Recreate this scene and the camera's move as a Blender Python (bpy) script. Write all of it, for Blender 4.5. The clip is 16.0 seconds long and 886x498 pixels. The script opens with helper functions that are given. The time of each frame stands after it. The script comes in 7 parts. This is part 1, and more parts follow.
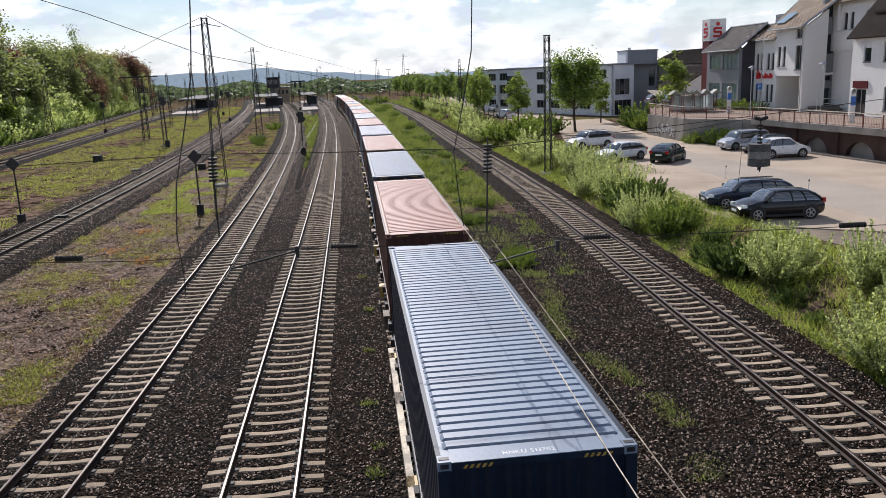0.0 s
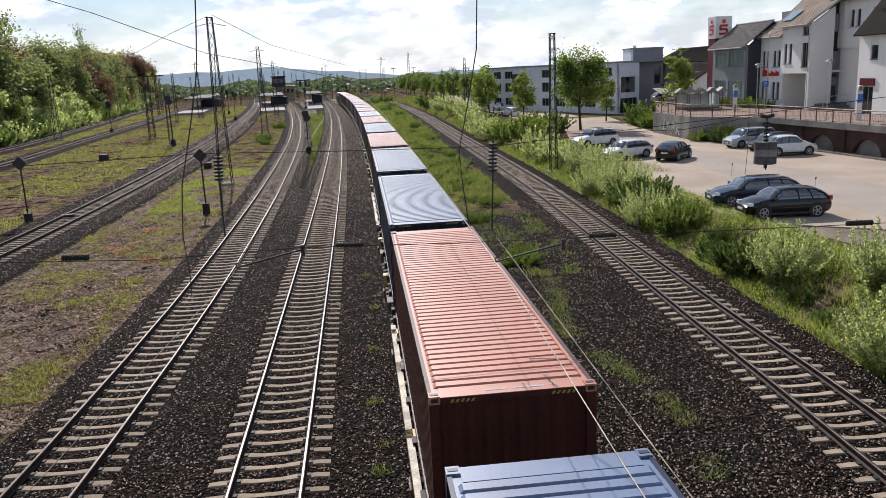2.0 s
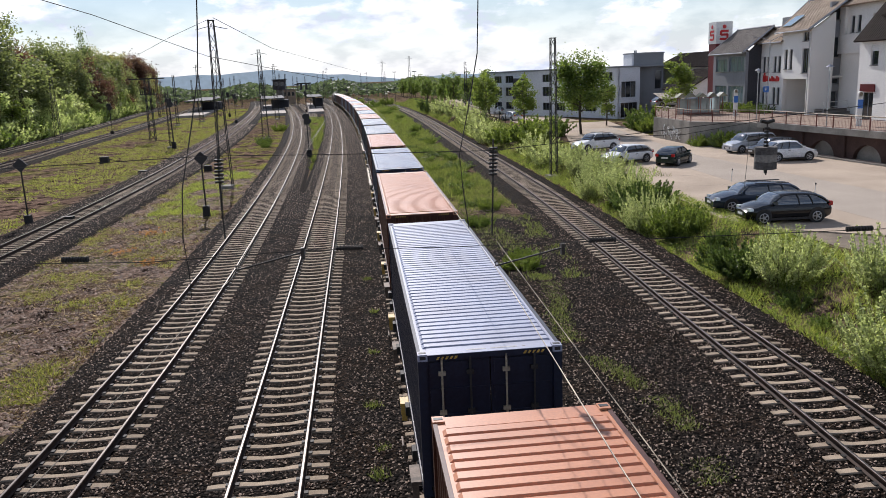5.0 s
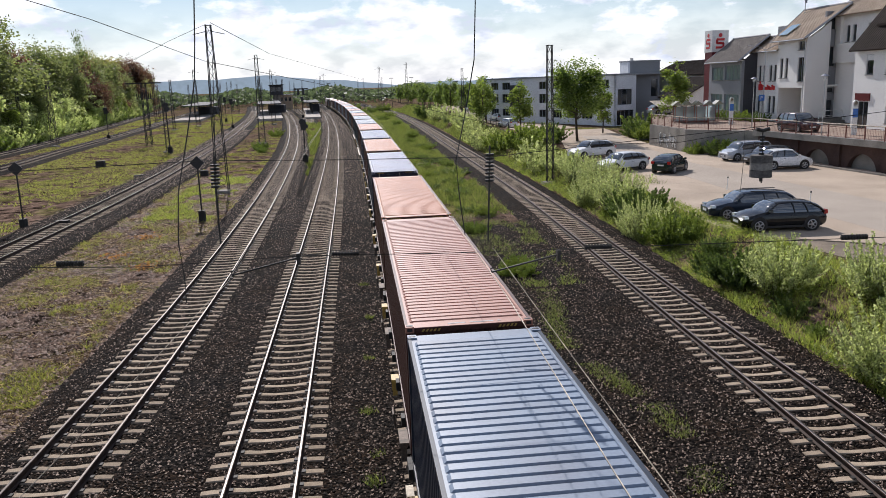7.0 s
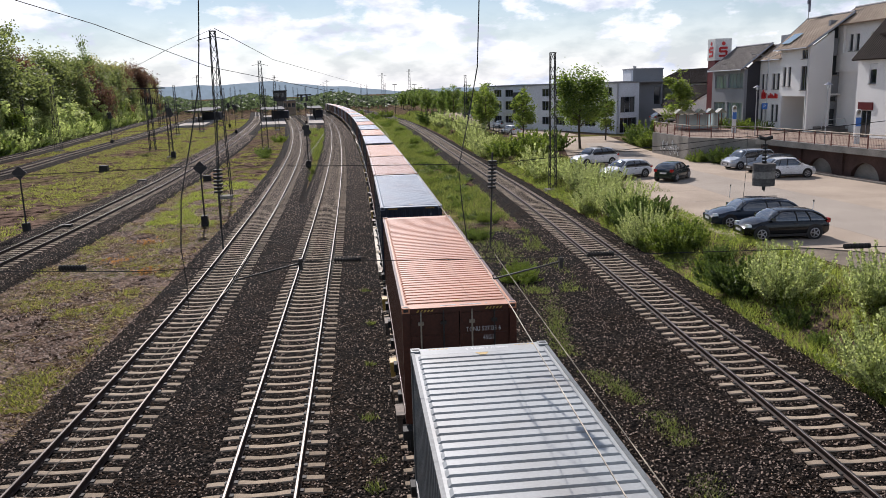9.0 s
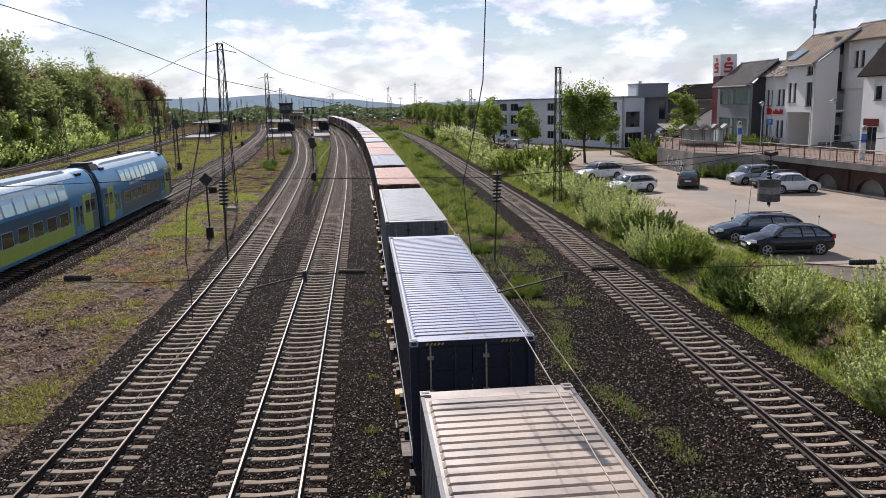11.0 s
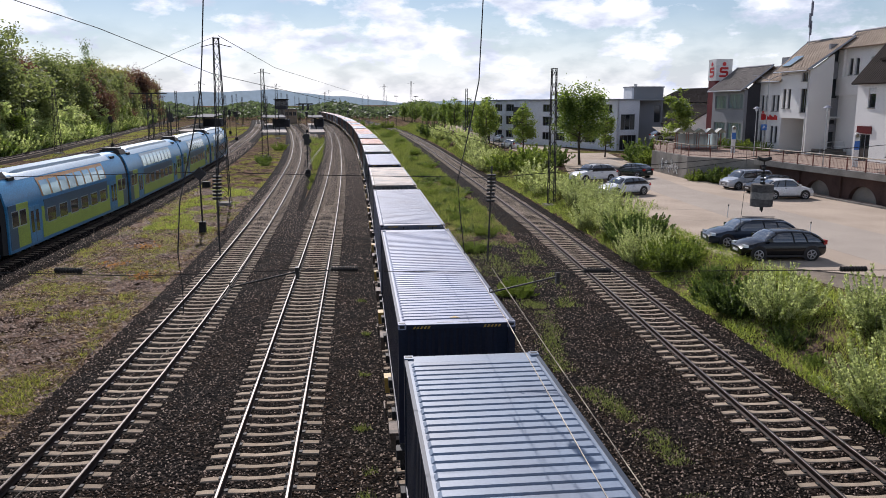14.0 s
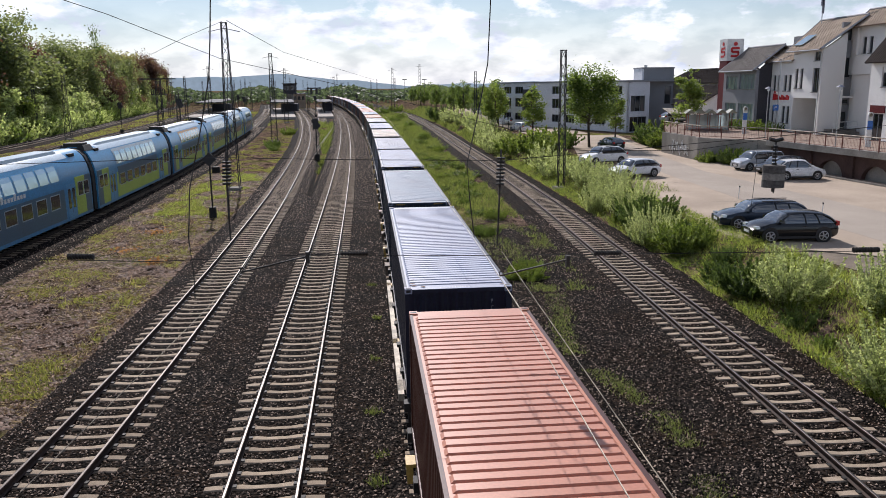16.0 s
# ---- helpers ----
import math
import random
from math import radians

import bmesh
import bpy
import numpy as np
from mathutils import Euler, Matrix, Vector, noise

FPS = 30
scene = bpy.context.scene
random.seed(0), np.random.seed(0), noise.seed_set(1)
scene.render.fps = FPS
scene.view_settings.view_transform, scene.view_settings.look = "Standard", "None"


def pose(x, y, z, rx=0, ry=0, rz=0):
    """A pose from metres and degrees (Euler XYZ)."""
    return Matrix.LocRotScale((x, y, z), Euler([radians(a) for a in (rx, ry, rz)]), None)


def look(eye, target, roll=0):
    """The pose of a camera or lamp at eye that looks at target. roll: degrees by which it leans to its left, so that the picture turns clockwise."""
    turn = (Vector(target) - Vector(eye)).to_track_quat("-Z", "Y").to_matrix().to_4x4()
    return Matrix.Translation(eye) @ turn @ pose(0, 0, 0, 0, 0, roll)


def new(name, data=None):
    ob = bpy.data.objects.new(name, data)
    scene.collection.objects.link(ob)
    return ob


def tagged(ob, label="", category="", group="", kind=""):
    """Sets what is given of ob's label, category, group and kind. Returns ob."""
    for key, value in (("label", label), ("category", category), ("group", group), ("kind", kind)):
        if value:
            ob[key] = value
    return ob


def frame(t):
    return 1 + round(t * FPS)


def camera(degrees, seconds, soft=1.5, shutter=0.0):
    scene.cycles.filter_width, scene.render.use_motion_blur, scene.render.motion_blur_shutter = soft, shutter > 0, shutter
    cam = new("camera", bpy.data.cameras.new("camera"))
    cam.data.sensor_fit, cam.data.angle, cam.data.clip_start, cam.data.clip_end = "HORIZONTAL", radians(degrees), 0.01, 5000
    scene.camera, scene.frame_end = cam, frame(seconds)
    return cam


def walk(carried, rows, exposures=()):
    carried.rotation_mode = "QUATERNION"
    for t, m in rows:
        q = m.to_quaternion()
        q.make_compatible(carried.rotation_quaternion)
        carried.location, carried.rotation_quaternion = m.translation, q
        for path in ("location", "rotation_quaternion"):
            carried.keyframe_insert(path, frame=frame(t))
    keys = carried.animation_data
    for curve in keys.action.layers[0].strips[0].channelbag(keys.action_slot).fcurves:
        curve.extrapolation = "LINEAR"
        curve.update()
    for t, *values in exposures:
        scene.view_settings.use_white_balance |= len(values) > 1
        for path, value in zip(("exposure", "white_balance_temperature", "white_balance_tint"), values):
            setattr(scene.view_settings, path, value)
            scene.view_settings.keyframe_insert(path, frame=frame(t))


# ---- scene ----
# camera: held on a bridge over the tracks, only turning
EYE = Vector((0.0, 0.0, 8.27))


def aim(down, lean, right):
    d, r = radians(down), radians(right)
    way = Vector((math.sin(r) * math.cos(d), math.cos(r) * math.cos(d), -math.sin(d)))
    return look(EYE, EYE + way, lean)


cam = camera(59.29, 16.0, soft=0.7)
walk(cam, [(t, aim(a, b, c)) for t, a, b, c in (
    (0.0, 12.63, -2.41, 6.14), (0.5, 12.67, -2.47, 6.06), (1.0, 12.60, -2.49, 5.97), (1.5, 12.62, -2.51, 6.08),
    (2.0, 12.72, -2.58, 5.73), (2.5, 12.81, -2.51, 6.15), (3.0, 13.09, -2.45, 6.18), (3.5, 13.02, -2.38, 6.15),
    (4.0, 12.83, -2.40, 5.83), (6.5, 12.07, -2.09, 5.93), (7.0, 12.01, -1.92, 6.07), (7.5, 11.98, -1.86, 6.03),
    (8.0, 11.94, -1.84, 6.08), (8.5, 11.83, -1.81, 6.01), (9.0, 11.53, -1.61, 5.92), (11.5, 10.49, -1.06, 5.51),
    (12.0, 10.57, -0.62, 5.61), (12.5, 10.60, -0.34, 5.81), (13.0, 10.52, -0.24, 5.91), (13.5, 10.53, -0.25, 6.01),
    (14.0, 10.63, -0.08, 6.14), (14.5, 10.46, 0.02, 6.21), (15.0, 10.40, 0.10, 6.19), (15.5, 11.04, 0.14, 6.02),
    (16.0, 11.83, -0.61, 5.40))],
    exposures=((0.0, 0.2, 6150, 15), (4.0, 0.2, 6150, 15), (7.0, 0.18, 6160, 15), (9.0, 0.14, 6200, 16), (11.5, 0.08, 6120, 17), (15.0, 0.08, 6080, 17), (16.0, 0.12, 6120, 16)))

# sky and sun: low-ish sun ahead of the camera, a little to the west side of the line
SUN_UP, SUN_SIDE = radians(38), -0.15
world = bpy.data.worlds.new("sky")
world.use_nodes = True
scene.world = world
wn, wl = world.node_tree.nodes, world.node_tree.links
sky = wn.new("ShaderNodeTexSky")
sky.sky_type, sky.sun_disc = "NISHITA", False
sky.sun_elevation, sky.sun_rotation = SUN_UP, SUN_SIDE
sky.air_density, sky.dust_density, sky.ozone_density = 1.0, 0.15, 1.2
coord = wn.new("ShaderNodeTexCoord")
stretch = wn.new("ShaderNodeMapping")
stretch.inputs["Scale"].default_value = (6.0, 6.0, 14.0)
cloud = wn.new("ShaderNodeTexNoise")
cloud.inputs["Scale"].default_value, cloud.inputs["Detail"].default_value = 1.5, 7.0
cloud.inputs["Roughness"].default_value = 0.58
ramp = wn.new("ShaderNodeValToRGB")
ramp.color_ramp.elements[0].position, ramp.color_ramp.elements[1].position = 0.47, 0.565
blend = wn.new("ShaderNodeMixRGB")
belly, tones = wn.new("ShaderNodeTexNoise"), wn.new("ShaderNodeValToRGB")
belly.inputs["Scale"].default_value, belly.inputs["Detail"].default_value = 2.6, 5.0
tones.color_ramp.elements[0].position, tones.color_ramp.elements[1].position = 0.38, 0.55
tones.color_ramp.elements[0].color, tones.color_ramp.elements[1].color = (8.9, 9.6, 10.7, 1), (14.8, 15.0, 15.2, 1)
wl.new(stretch.outputs["Vector"], belly.inputs["Vector"])
wl.new(belly.outputs["Fac"], tones.inputs["Fac"])
wl.new(tones.outputs["Color"], blend.inputs[2])
wl.new(coord.outputs["Generated"], stretch.inputs["Vector"])
wl.new(stretch.outputs["Vector"], cloud.inputs["Vector"])
wl.new(cloud.outputs["Fac"], ramp.inputs["Fac"])
# the clouds crowd together towards the horizon and thin out overhead
rise, thin, many = wn.new("ShaderNodeSeparateXYZ"), wn.new("ShaderNodeMapRange"), wn.new("ShaderNodeMath")
thin.interpolation_type = "SMOOTHSTEP"
for key, value in (("From Min", 0.06), ("From Max", 0.34), ("To Min", 1.0), ("To Max", 0.42)):
    thin.inputs[key].default_value = value
many.operation = "MULTIPLY"
haze, most = wn.new("ShaderNodeMapRange"), wn.new("ShaderNodeMath")
haze.interpolation_type, most.operation = "SMOOTHSTEP", "MAXIMUM"
for key, value in (("From Min", -0.02), ("From Max", 0.12), ("To Min", 0.85), ("To Max", 0.05)):
    haze.inputs[key].default_value = value
wl.new(rise.outputs["Z"], haze.inputs["Value"])
wl.new(many.outputs["Value"], most.inputs[0])
wl.new(haze.outputs["Result"], most.inputs[1])
wl.new(coord.outputs["Generated"], rise.inputs[0])
wl.new(rise.outputs["Z"], thin.inputs["Value"])
wl.new(ramp.outputs["Color"], many.inputs[0])
wl.new(thin.outputs["Result"], many.inputs[1])
wl.new(most.outputs["Value"], blend.inputs[0])
wl.new(sky.outputs["Color"], blend.inputs[1])
wl.new(blend.outputs["Color"], wn["Background"].inputs["Color"])
wn["Background"].inputs["Strength"].default_value = 0.071
sun = new("sun", bpy.data.lights.new("sun", "SUN"))
sun.data.energy, sun.data.angle, sun.data.color = 4.8, radians(0.6), (1.0, 0.94, 0.85)
sun_way = Vector((math.sin(SUN_SIDE) * math.cos(SUN_UP), math.cos(SUN_SIDE) * math.cos(SUN_UP), math.sin(SUN_UP)))
sun.matrix_world = look(sun_way * 100, (0, 0, 0))


# ---- materials ----
def mat(name, colour, rough=0.6, metal=0.0, dark=0.6, scale=3.0, fine=40.0, bump=0.15, tint=None, spread=0.0, spec=0.5, blotch=0.5):
    """Two scales of noise between colour and a darker (or tinted) one, fine relief, and a spread from object to object."""
    m = bpy.data.materials.new(name)
    m.use_nodes = True
    n, l = m.node_tree.nodes, m.node_tree.links
    b = n["Principled BSDF"]
    b.inputs["Roughness"].default_value, b.inputs["Metallic"].default_value = rough, metal
    b.inputs["Specular IOR Level"].default_value = spec
    tc = n.new("ShaderNodeTexCoord")
    big, small = n.new("ShaderNodeTexNoise"), n.new("ShaderNodeTexNoise")
    for node, s, d in ((big, scale, 4.0), (small, fine, 3.0)):
        node.inputs["Scale"].default_value, node.inputs["Detail"].default_value = s, d
        l.new(tc.outputs["Object"], node.inputs["Vector"])
    r1, r2 = n.new("ShaderNodeValToRGB"), n.new("ShaderNodeValToRGB")
    r1.color_ramp.elements[0].position, r1.color_ramp.elements[1].position = blotch - 0.14, blotch + 0.16
    low = tint or tuple(c * dark for c in colour)
    r1.color_ramp.elements[0].color, r1.color_ramp.elements[1].color = (*low, 1), (*colour, 1)
    r2.color_ramp.elements[0].position, r2.color_ramp.elements[1].position = 0.3, 0.7
    r2.color_ramp.elements[0].color, r2.color_ramp.elements[1].color = (0.72, 0.72, 0.72, 1), (1.18, 1.18, 1.18, 1)
    mul = n.new("ShaderNodeMixRGB")
    mul.blend_type, mul.inputs[0].default_value = "MULTIPLY", 1.0
    l.new(big.outputs["Fac"], r1.inputs["Fac"])
    l.new(small.outputs["Fac"], r2.inputs["Fac"])
    l.new(r1.outputs["Color"], mul.inputs[1])
    l.new(r2.outputs["Color"], mul.inputs[2])
    out = mul.outputs["Color"]
    if spread:
        info, hsv = n.new("ShaderNodeObjectInfo"), n.new("ShaderNodeHueSaturation")
        rng = n.new("ShaderNodeMapRange")
        rng.inputs["To Min"].default_value, rng.inputs["To Max"].default_value = 1 - spread, 1 + spread
        l.new(info.outputs["Random"], rng.inputs["Value"])
        l.new(rng.outputs["Result"], hsv.inputs["Value"])
        l.new(out, hsv.inputs["Color"])
        out = hsv.outputs["Color"]
    l.new(out, b.inputs["Base Color"])
    if bump:
        bp = n.new("ShaderNodeBump")
        bp.inputs["Strength"].default_value, bp.inputs["Distance"].default_value = bump, 0.02
        l.new(small.outputs["Fac"], bp.inputs["Height"])
        l.new(bp.outputs["Normal"], b.inputs["Normal"])
    return m


def leaf_mat(name, colour, other):
    """Leaves: colour varies from leaf to leaf, light comes through."""
    m = bpy.data.materials.new(name)
    m.use_nodes = True
    n, l = m.node_tree.nodes, m.node_tree.links
    geo, rp = n.new("ShaderNodeNewGeometry"), n.new("ShaderNodeValToRGB")
    rp.color_ramp.elements[0].color, rp.color_ramp.elements[1].color = (*other, 1), (*colour, 1)
    l.new(geo.outputs["Random Per Island"], rp.inputs["Fac"])
    b, tr, mx = n["Principled BSDF"], n.new("ShaderNodeBsdfTranslucent"), n.new("ShaderNodeMixShader")
    b.inputs["Roughness"].default_value = 0.55
    l.new(rp.outputs["Color"], b.inputs["Base Color"])
    gain = n.new("ShaderNodeMixRGB")
    gain.blend_type, gain.inputs[0].default_value, gain.inputs[2].default_value = "MULTIPLY", 1.0, (1.9, 1.9, 1.1, 1)
    l.new(rp.outputs["Color"], gain.inputs[1])
    l.new(gain.outputs["Color"], tr.inputs["Color"])
    mx.inputs[0].default_value = 0.6
    l.new(b.outputs[0], mx.inputs[1])
    l.new(tr.outputs[0], mx.inputs[2])
    l.new(mx.outputs[0], n["Material Output"].inputs["Surface"])
    return m


def ground_mat():
    """Trackside soil: brown litter, dry stalks and patches of grass."""
    m = bpy.data.materials.new("trackside_soil")
    m.use_nodes = True
    n, l = m.node_tree.nodes, m.node_tree.links
    b, tc = n["Principled BSDF"], n.new("ShaderNodeTexCoord")
    b.inputs["Roughness"].default_value = 0.95
    b.inputs["Specular IOR Level"].default_value = 0.0

    def noise_at(s, d):
        k = n.new("ShaderNodeTexNoise")
        k.inputs["Scale"].default_value, k.inputs["Detail"].default_value = s, d
        k.inputs["Roughness"].default_value = 0.65
        l.new(tc.outputs["Object"], k.inputs["Vector"])
        return k

    patches, litter, grit = noise_at(0.16, 6), noise_at(1.3, 5), noise_at(22, 3)
    soil, mask = n.new("ShaderNodeValToRGB"), n.new("ShaderNodeValToRGB")
    e = soil.color_ramp.elements
    e[0].position, e[0].color, e[1].position, e[1].color = 0.38, (0.014, 0.010, 0.008, 1), 0.62, (0.215, 0.148, 0.112, 1)
    mask.color_ramp.elements[0].position, mask.color_ramp.elements[1].position = 0.5, 0.64
    green = n.new("ShaderNodeValToRGB")
    g = green.color_ramp.elements
    g[0].position, g[0].color, g[1].position, g[1].color = 0.34, (0.06, 0.06, 0.018, 1), 0.66, (0.21, 0.21, 0.055, 1)
    mix, mul = n.new("ShaderNodeMixRGB"), n.new("ShaderNodeMixRGB")
    mul.blend_type, mul.inputs[0].default_value = "MULTIPLY", 0.8
    sp = n.new("ShaderNodeValToRGB")
    sp.color_ramp.elements[0].position, sp.color_ramp.elements[1].position = 0.35, 0.62
    sp.color_ramp.elements[0].color, sp.color_ramp.elements[1].color = (0.25, 0.25, 0.25, 1), (1.5, 1.5, 1.5, 1)
    l.new(litter.outputs["Fac"], soil.inputs["Fac"])
    l.new(litter.outputs["Fac"], green.inputs["Fac"])
    l.new(patches.outputs["Fac"], mask.inputs["Fac"])
    l.new(mask.outputs["Color"], mix.inputs[0])
    l.new(soil.outputs["Color"], mix.inputs[1])
    l.new(green.outputs["Color"], mix.inputs[2])
    l.new(mix.outputs["Color"], mul.inputs[1])
    l.new(grit.outputs["Fac"], sp.inputs["Fac"])
    l.new(sp.outputs["Color"], mul.inputs[2])
    l.new(mul.outputs["Color"], b.inputs["Base Color"])
    bp = n.new("ShaderNodeBump")
    bp.inputs["Strength"].default_value, bp.inputs["Distance"].default_value = 0.6, 0.05
    l.new(grit.outputs["Fac"], bp.inputs["Height"])
    l.new(bp.outputs["Normal"], b.inputs["Normal"])
    return m


def ballast_mat():
    """Dark brown-grey crushed stone, each stone its own tone, deepened to near-black for shadowed gaps."""
    m = bpy.data.materials.new("ballast")
    m.use_nodes = True
    n, l = m.node_tree.nodes, m.node_tree.links
    b, tc = n["Principled BSDF"], n.new("ShaderNodeTexCoord")
    b.inputs["Roughness"].default_value = 0.8
    b.inputs["Specular IOR Level"].default_value = 0.02
    cell, big = n.new("ShaderNodeTexVoronoi"), n.new("ShaderNodeTexNoise")
    cell.inputs["Scale"].default_value, big.inputs["Scale"].default_value = 15.0, 0.5
    big.inputs["Detail"].default_value = 5
    l.new(tc.outputs["Object"], cell.inputs["Vector"])
    l.new(tc.outputs["Object"], big.inputs["Vector"])
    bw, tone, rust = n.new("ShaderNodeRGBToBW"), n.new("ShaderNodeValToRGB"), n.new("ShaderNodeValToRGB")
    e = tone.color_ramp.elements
    # near-black, so the bed stands for the shadow between the loose stones
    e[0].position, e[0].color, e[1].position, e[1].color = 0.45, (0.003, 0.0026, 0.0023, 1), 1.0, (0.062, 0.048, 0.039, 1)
    r = rust.color_ramp.elements
    r[0].position, r[0].color, r[1].position, r[1].color = 0.4, (1.1, 0.92, 0.78, 1), 0.62, (0.92, 0.95, 1.0, 1)
    mul = n.new("ShaderNodeMixRGB")
    mul.blend_type, mul.inputs[0].default_value = "MULTIPLY", 1.0
    l.new(cell.outputs["Color"], bw.inputs["Color"])
    l.new(bw.outputs["Val"], tone.inputs["Fac"])
    l.new(big.outputs["Fac"], rust.inputs["Fac"])
    l.new(tone.outputs["Color"], mul.inputs[1])
    l.new(rust.outputs["Color"], mul.inputs[2])
    l.new(mul.outputs["Color"], b.inputs["Base Color"])
    bp = n.new("ShaderNodeBump")
    bp.inputs["Strength"].default_value, bp.inputs["Distance"].default_value = 1.0, 0.05
    bp.invert = True
    l.new(cell.outputs["Distance"], bp.inputs["Height"])
    l.new(bp.outputs["Normal"], b.inputs["Normal"])
    return m


def stone_mat():
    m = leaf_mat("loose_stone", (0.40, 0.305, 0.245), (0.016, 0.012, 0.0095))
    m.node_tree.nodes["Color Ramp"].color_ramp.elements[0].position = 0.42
    m.node_tree.nodes["Mix Shader"].inputs[0].default_value = 0.0
    m.node_tree.nodes["Principled BSDF"].inputs["Roughness"].default_value = 0.75
    m.node_tree.nodes["Principled BSDF"].inputs["Specular IOR Level"].default_value = 0.08
    return m


SOIL, BALLAST, STONE = ground_mat(), ballast_mat(), stone_mat()
RUSTY = mat("brown_rust_stain", (0.20, 0.10, 0.06), 0.85, 0.0, 0.5, 9, 60)
RUST = mat("rusty_rail_side", (0.055, 0.03, 0.02), 0.85, 0.0, 0.5, 2, 60)
DULL = mat("dull_rail_head", (0.10, 0.085, 0.075), 0.45, 0.8, 0.7, 1, 30, 0.03)
STEEL = mat("polished_rail_head", (0.11, 0.096, 0.088), 0.45, 1.0, 0.8, 1, 30, 0.03)
CONCRETE = mat("sleeper_concrete", (0.42, 0.335, 0.25), 0.9, 0, 0.62, 2.5, 45, 0.3, spread=0.16, spec=0.1)
LANE = mat("grey_worn_asphalt", (0.40, 0.345, 0.29), 0.95, 0, 0.86, 0.3, 30, 0.2, spec=0.1)
GREYCON = mat("grey_concrete", (0.31, 0.29, 0.26), 0.9, 0, 0.6, 0.6, 25, 0.25, spec=0.1)
PAVED = mat("pale_platform_paving", (0.48, 0.43, 0.38), 0.9, 0, 0.8, 0.4, 20, 0.1, spec=0.1)
TARMAC = mat("pale_asphalt", (0.46, 0.375, 0.295), 0.95, 0, 0.78, 0.25, 30, 0.2, spec=0.1)
ROADMAT = mat("road_paving", (0.33, 0.25, 0.20), 0.9, 0, 0.75, 0.4, 12, 0.2, spec=0.1)
IRON = mat("weathered_mast_steel", (0.055, 0.052, 0.048), 0.6, 0.4, 0.55, 1.5, 30, 0.1)
DARK = mat("dark_underframe", (0.03, 0.028, 0.026), 0.7, 0.2, 0.5, 2, 20)
DUST = mat("dusty_brown_wagon_steel", (0.17, 0.125, 0.095), 0.7, 0.1, 0.4, 2.5, 20)
SAND = mat("dusty_cream_steel", (0.46, 0.39, 0.29), 0.6, 0.1, 0.35, 2.5, 20)
YELLOW = mat("yellow_paint", (0.55, 0.35, 0.07), 0.5, 0, 0.75, 3, 20)
WHITE = mat("white_marking", (0.8, 0.8, 0.78), 0.5, 0, 0.85, 4, 20, 0.02)
RUBBER = mat("black_rubber", (0.02, 0.02, 0.02), 0.75, 0, 0.7, 6, 30)
ALLOY = mat("silver_wheel_rim", (0.55, 0.55, 0.56), 0.3, 0.9, 0.8, 6, 30, 0.02)
BLACKPL = mat("black_plastic", (0.018, 0.018, 0.02), 0.45, 0, 0.7, 4, 30, 0.05)
RENDER = mat("white_render", (0.88, 0.87, 0.835), 0.85, 0, 0.93, 0.35, 30, 0.12)
OFFICE = mat("pale_grey_cladding", (0.76, 0.78, 0.82), 0.6, 0, 0.88, 0.3, 12, 0.05)
OLIVEGLASS = mat("weathered_olive_roof_glass", (0.24, 0.23, 0.16), 0.3, 0, 0.7, 1.5, 12, 0.05)
SLATEGREY = mat("grey_cladding", (0.27, 0.28, 0.30), 0.6, 0, 0.8, 0.3, 10, 0.06)
CHARCOAL = mat("charcoal_cladding", (0.07, 0.07, 0.08), 0.8, 0, 0.8, 0.5, 10, 0.06, spec=0.2)
SLATEROOF = mat("brown_grey_roof_sheet", (0.22, 0.195, 0.175), 0.8, 0, 0.75, 0.5, 10, 0.1, spec=0.1)
REDCLAD = mat("dark_red_cladding", (0.15, 0.028, 0.03), 0.45, 0, 0.8, 0.6, 10, 0.05, spec=0.15)
SIGNRED = mat("sign_red", (0.65, 0.03, 0.03), 0.45, 0, 0.85, 2, 20, 0.02)
SIGNBLUE = mat("sign_blue", (0.05, 0.18, 0.55), 0.45, 0, 0.85, 2, 20, 0.02)
BROWNTILE = mat("beige_brown_roof_tile", (0.42, 0.33, 0.25), 0.8, 0, 0.75, 0.6, 14, 0.15, spec=0.1)
DARKTILE = mat("dark_roof_tile", (0.045, 0.034, 0.03), 0.9, 0, 0.7, 0.8, 14, 0.15, spec=0.1)
REDWALL = mat("dark_red_brick", (0.085, 0.048, 0.04), 0.9, 0, 0.6, 0.7, 9, 0.3)
RAILRED = mat("red_brown_rail_paint", (0.20, 0.07, 0.05), 0.55, 0.1, 0.7, 2, 20)
BARK = mat("bark", (0.09, 0.07, 0.05), 0.9, 0, 0.55, 3, 25, 0.5)
LEAF = leaf_mat("spring_leaf", (0.19, 0.24, 0.06), (0.06, 0.09, 0.02))
LEAFDARK = leaf_mat("dark_leaf", (0.11, 0.155, 0.05), (0.04, 0.065, 0.02))
LEAFMID = leaf_mat("street_tree_leaf", (0.16, 0.215, 0.06), (0.05, 0.08, 0.02))
LEAFRED = leaf_mat("copper_leaf", (0.115, 0.062, 0.056), (0.055, 0.028, 0.028))
LEAFOLIVE = leaf_mat("olive_leaf", (0.27, 0.25, 0.11), (0.12, 0.13, 0.055))
WILLOW = leaf_mat("grey_green_leaf", (0.43, 0.465, 0.29), (0.16, 0.195, 0.10))
SHRUB = leaf_mat("soft_green_shrub_leaf", (0.46, 0.51, 0.29), (0.20, 0.25, 0.12))
GRASS = leaf_mat("grass_blade", (0.32, 0.36, 0.105), (0.08, 0.11, 0.03))
STRAW = leaf_mat("dry_stalk", (0.40, 0.31, 0.26), (0.05, 0.03, 0.025))
STRAW.node_tree.nodes["Color Ramp"].color_ramp.elements[0].position = 0.5
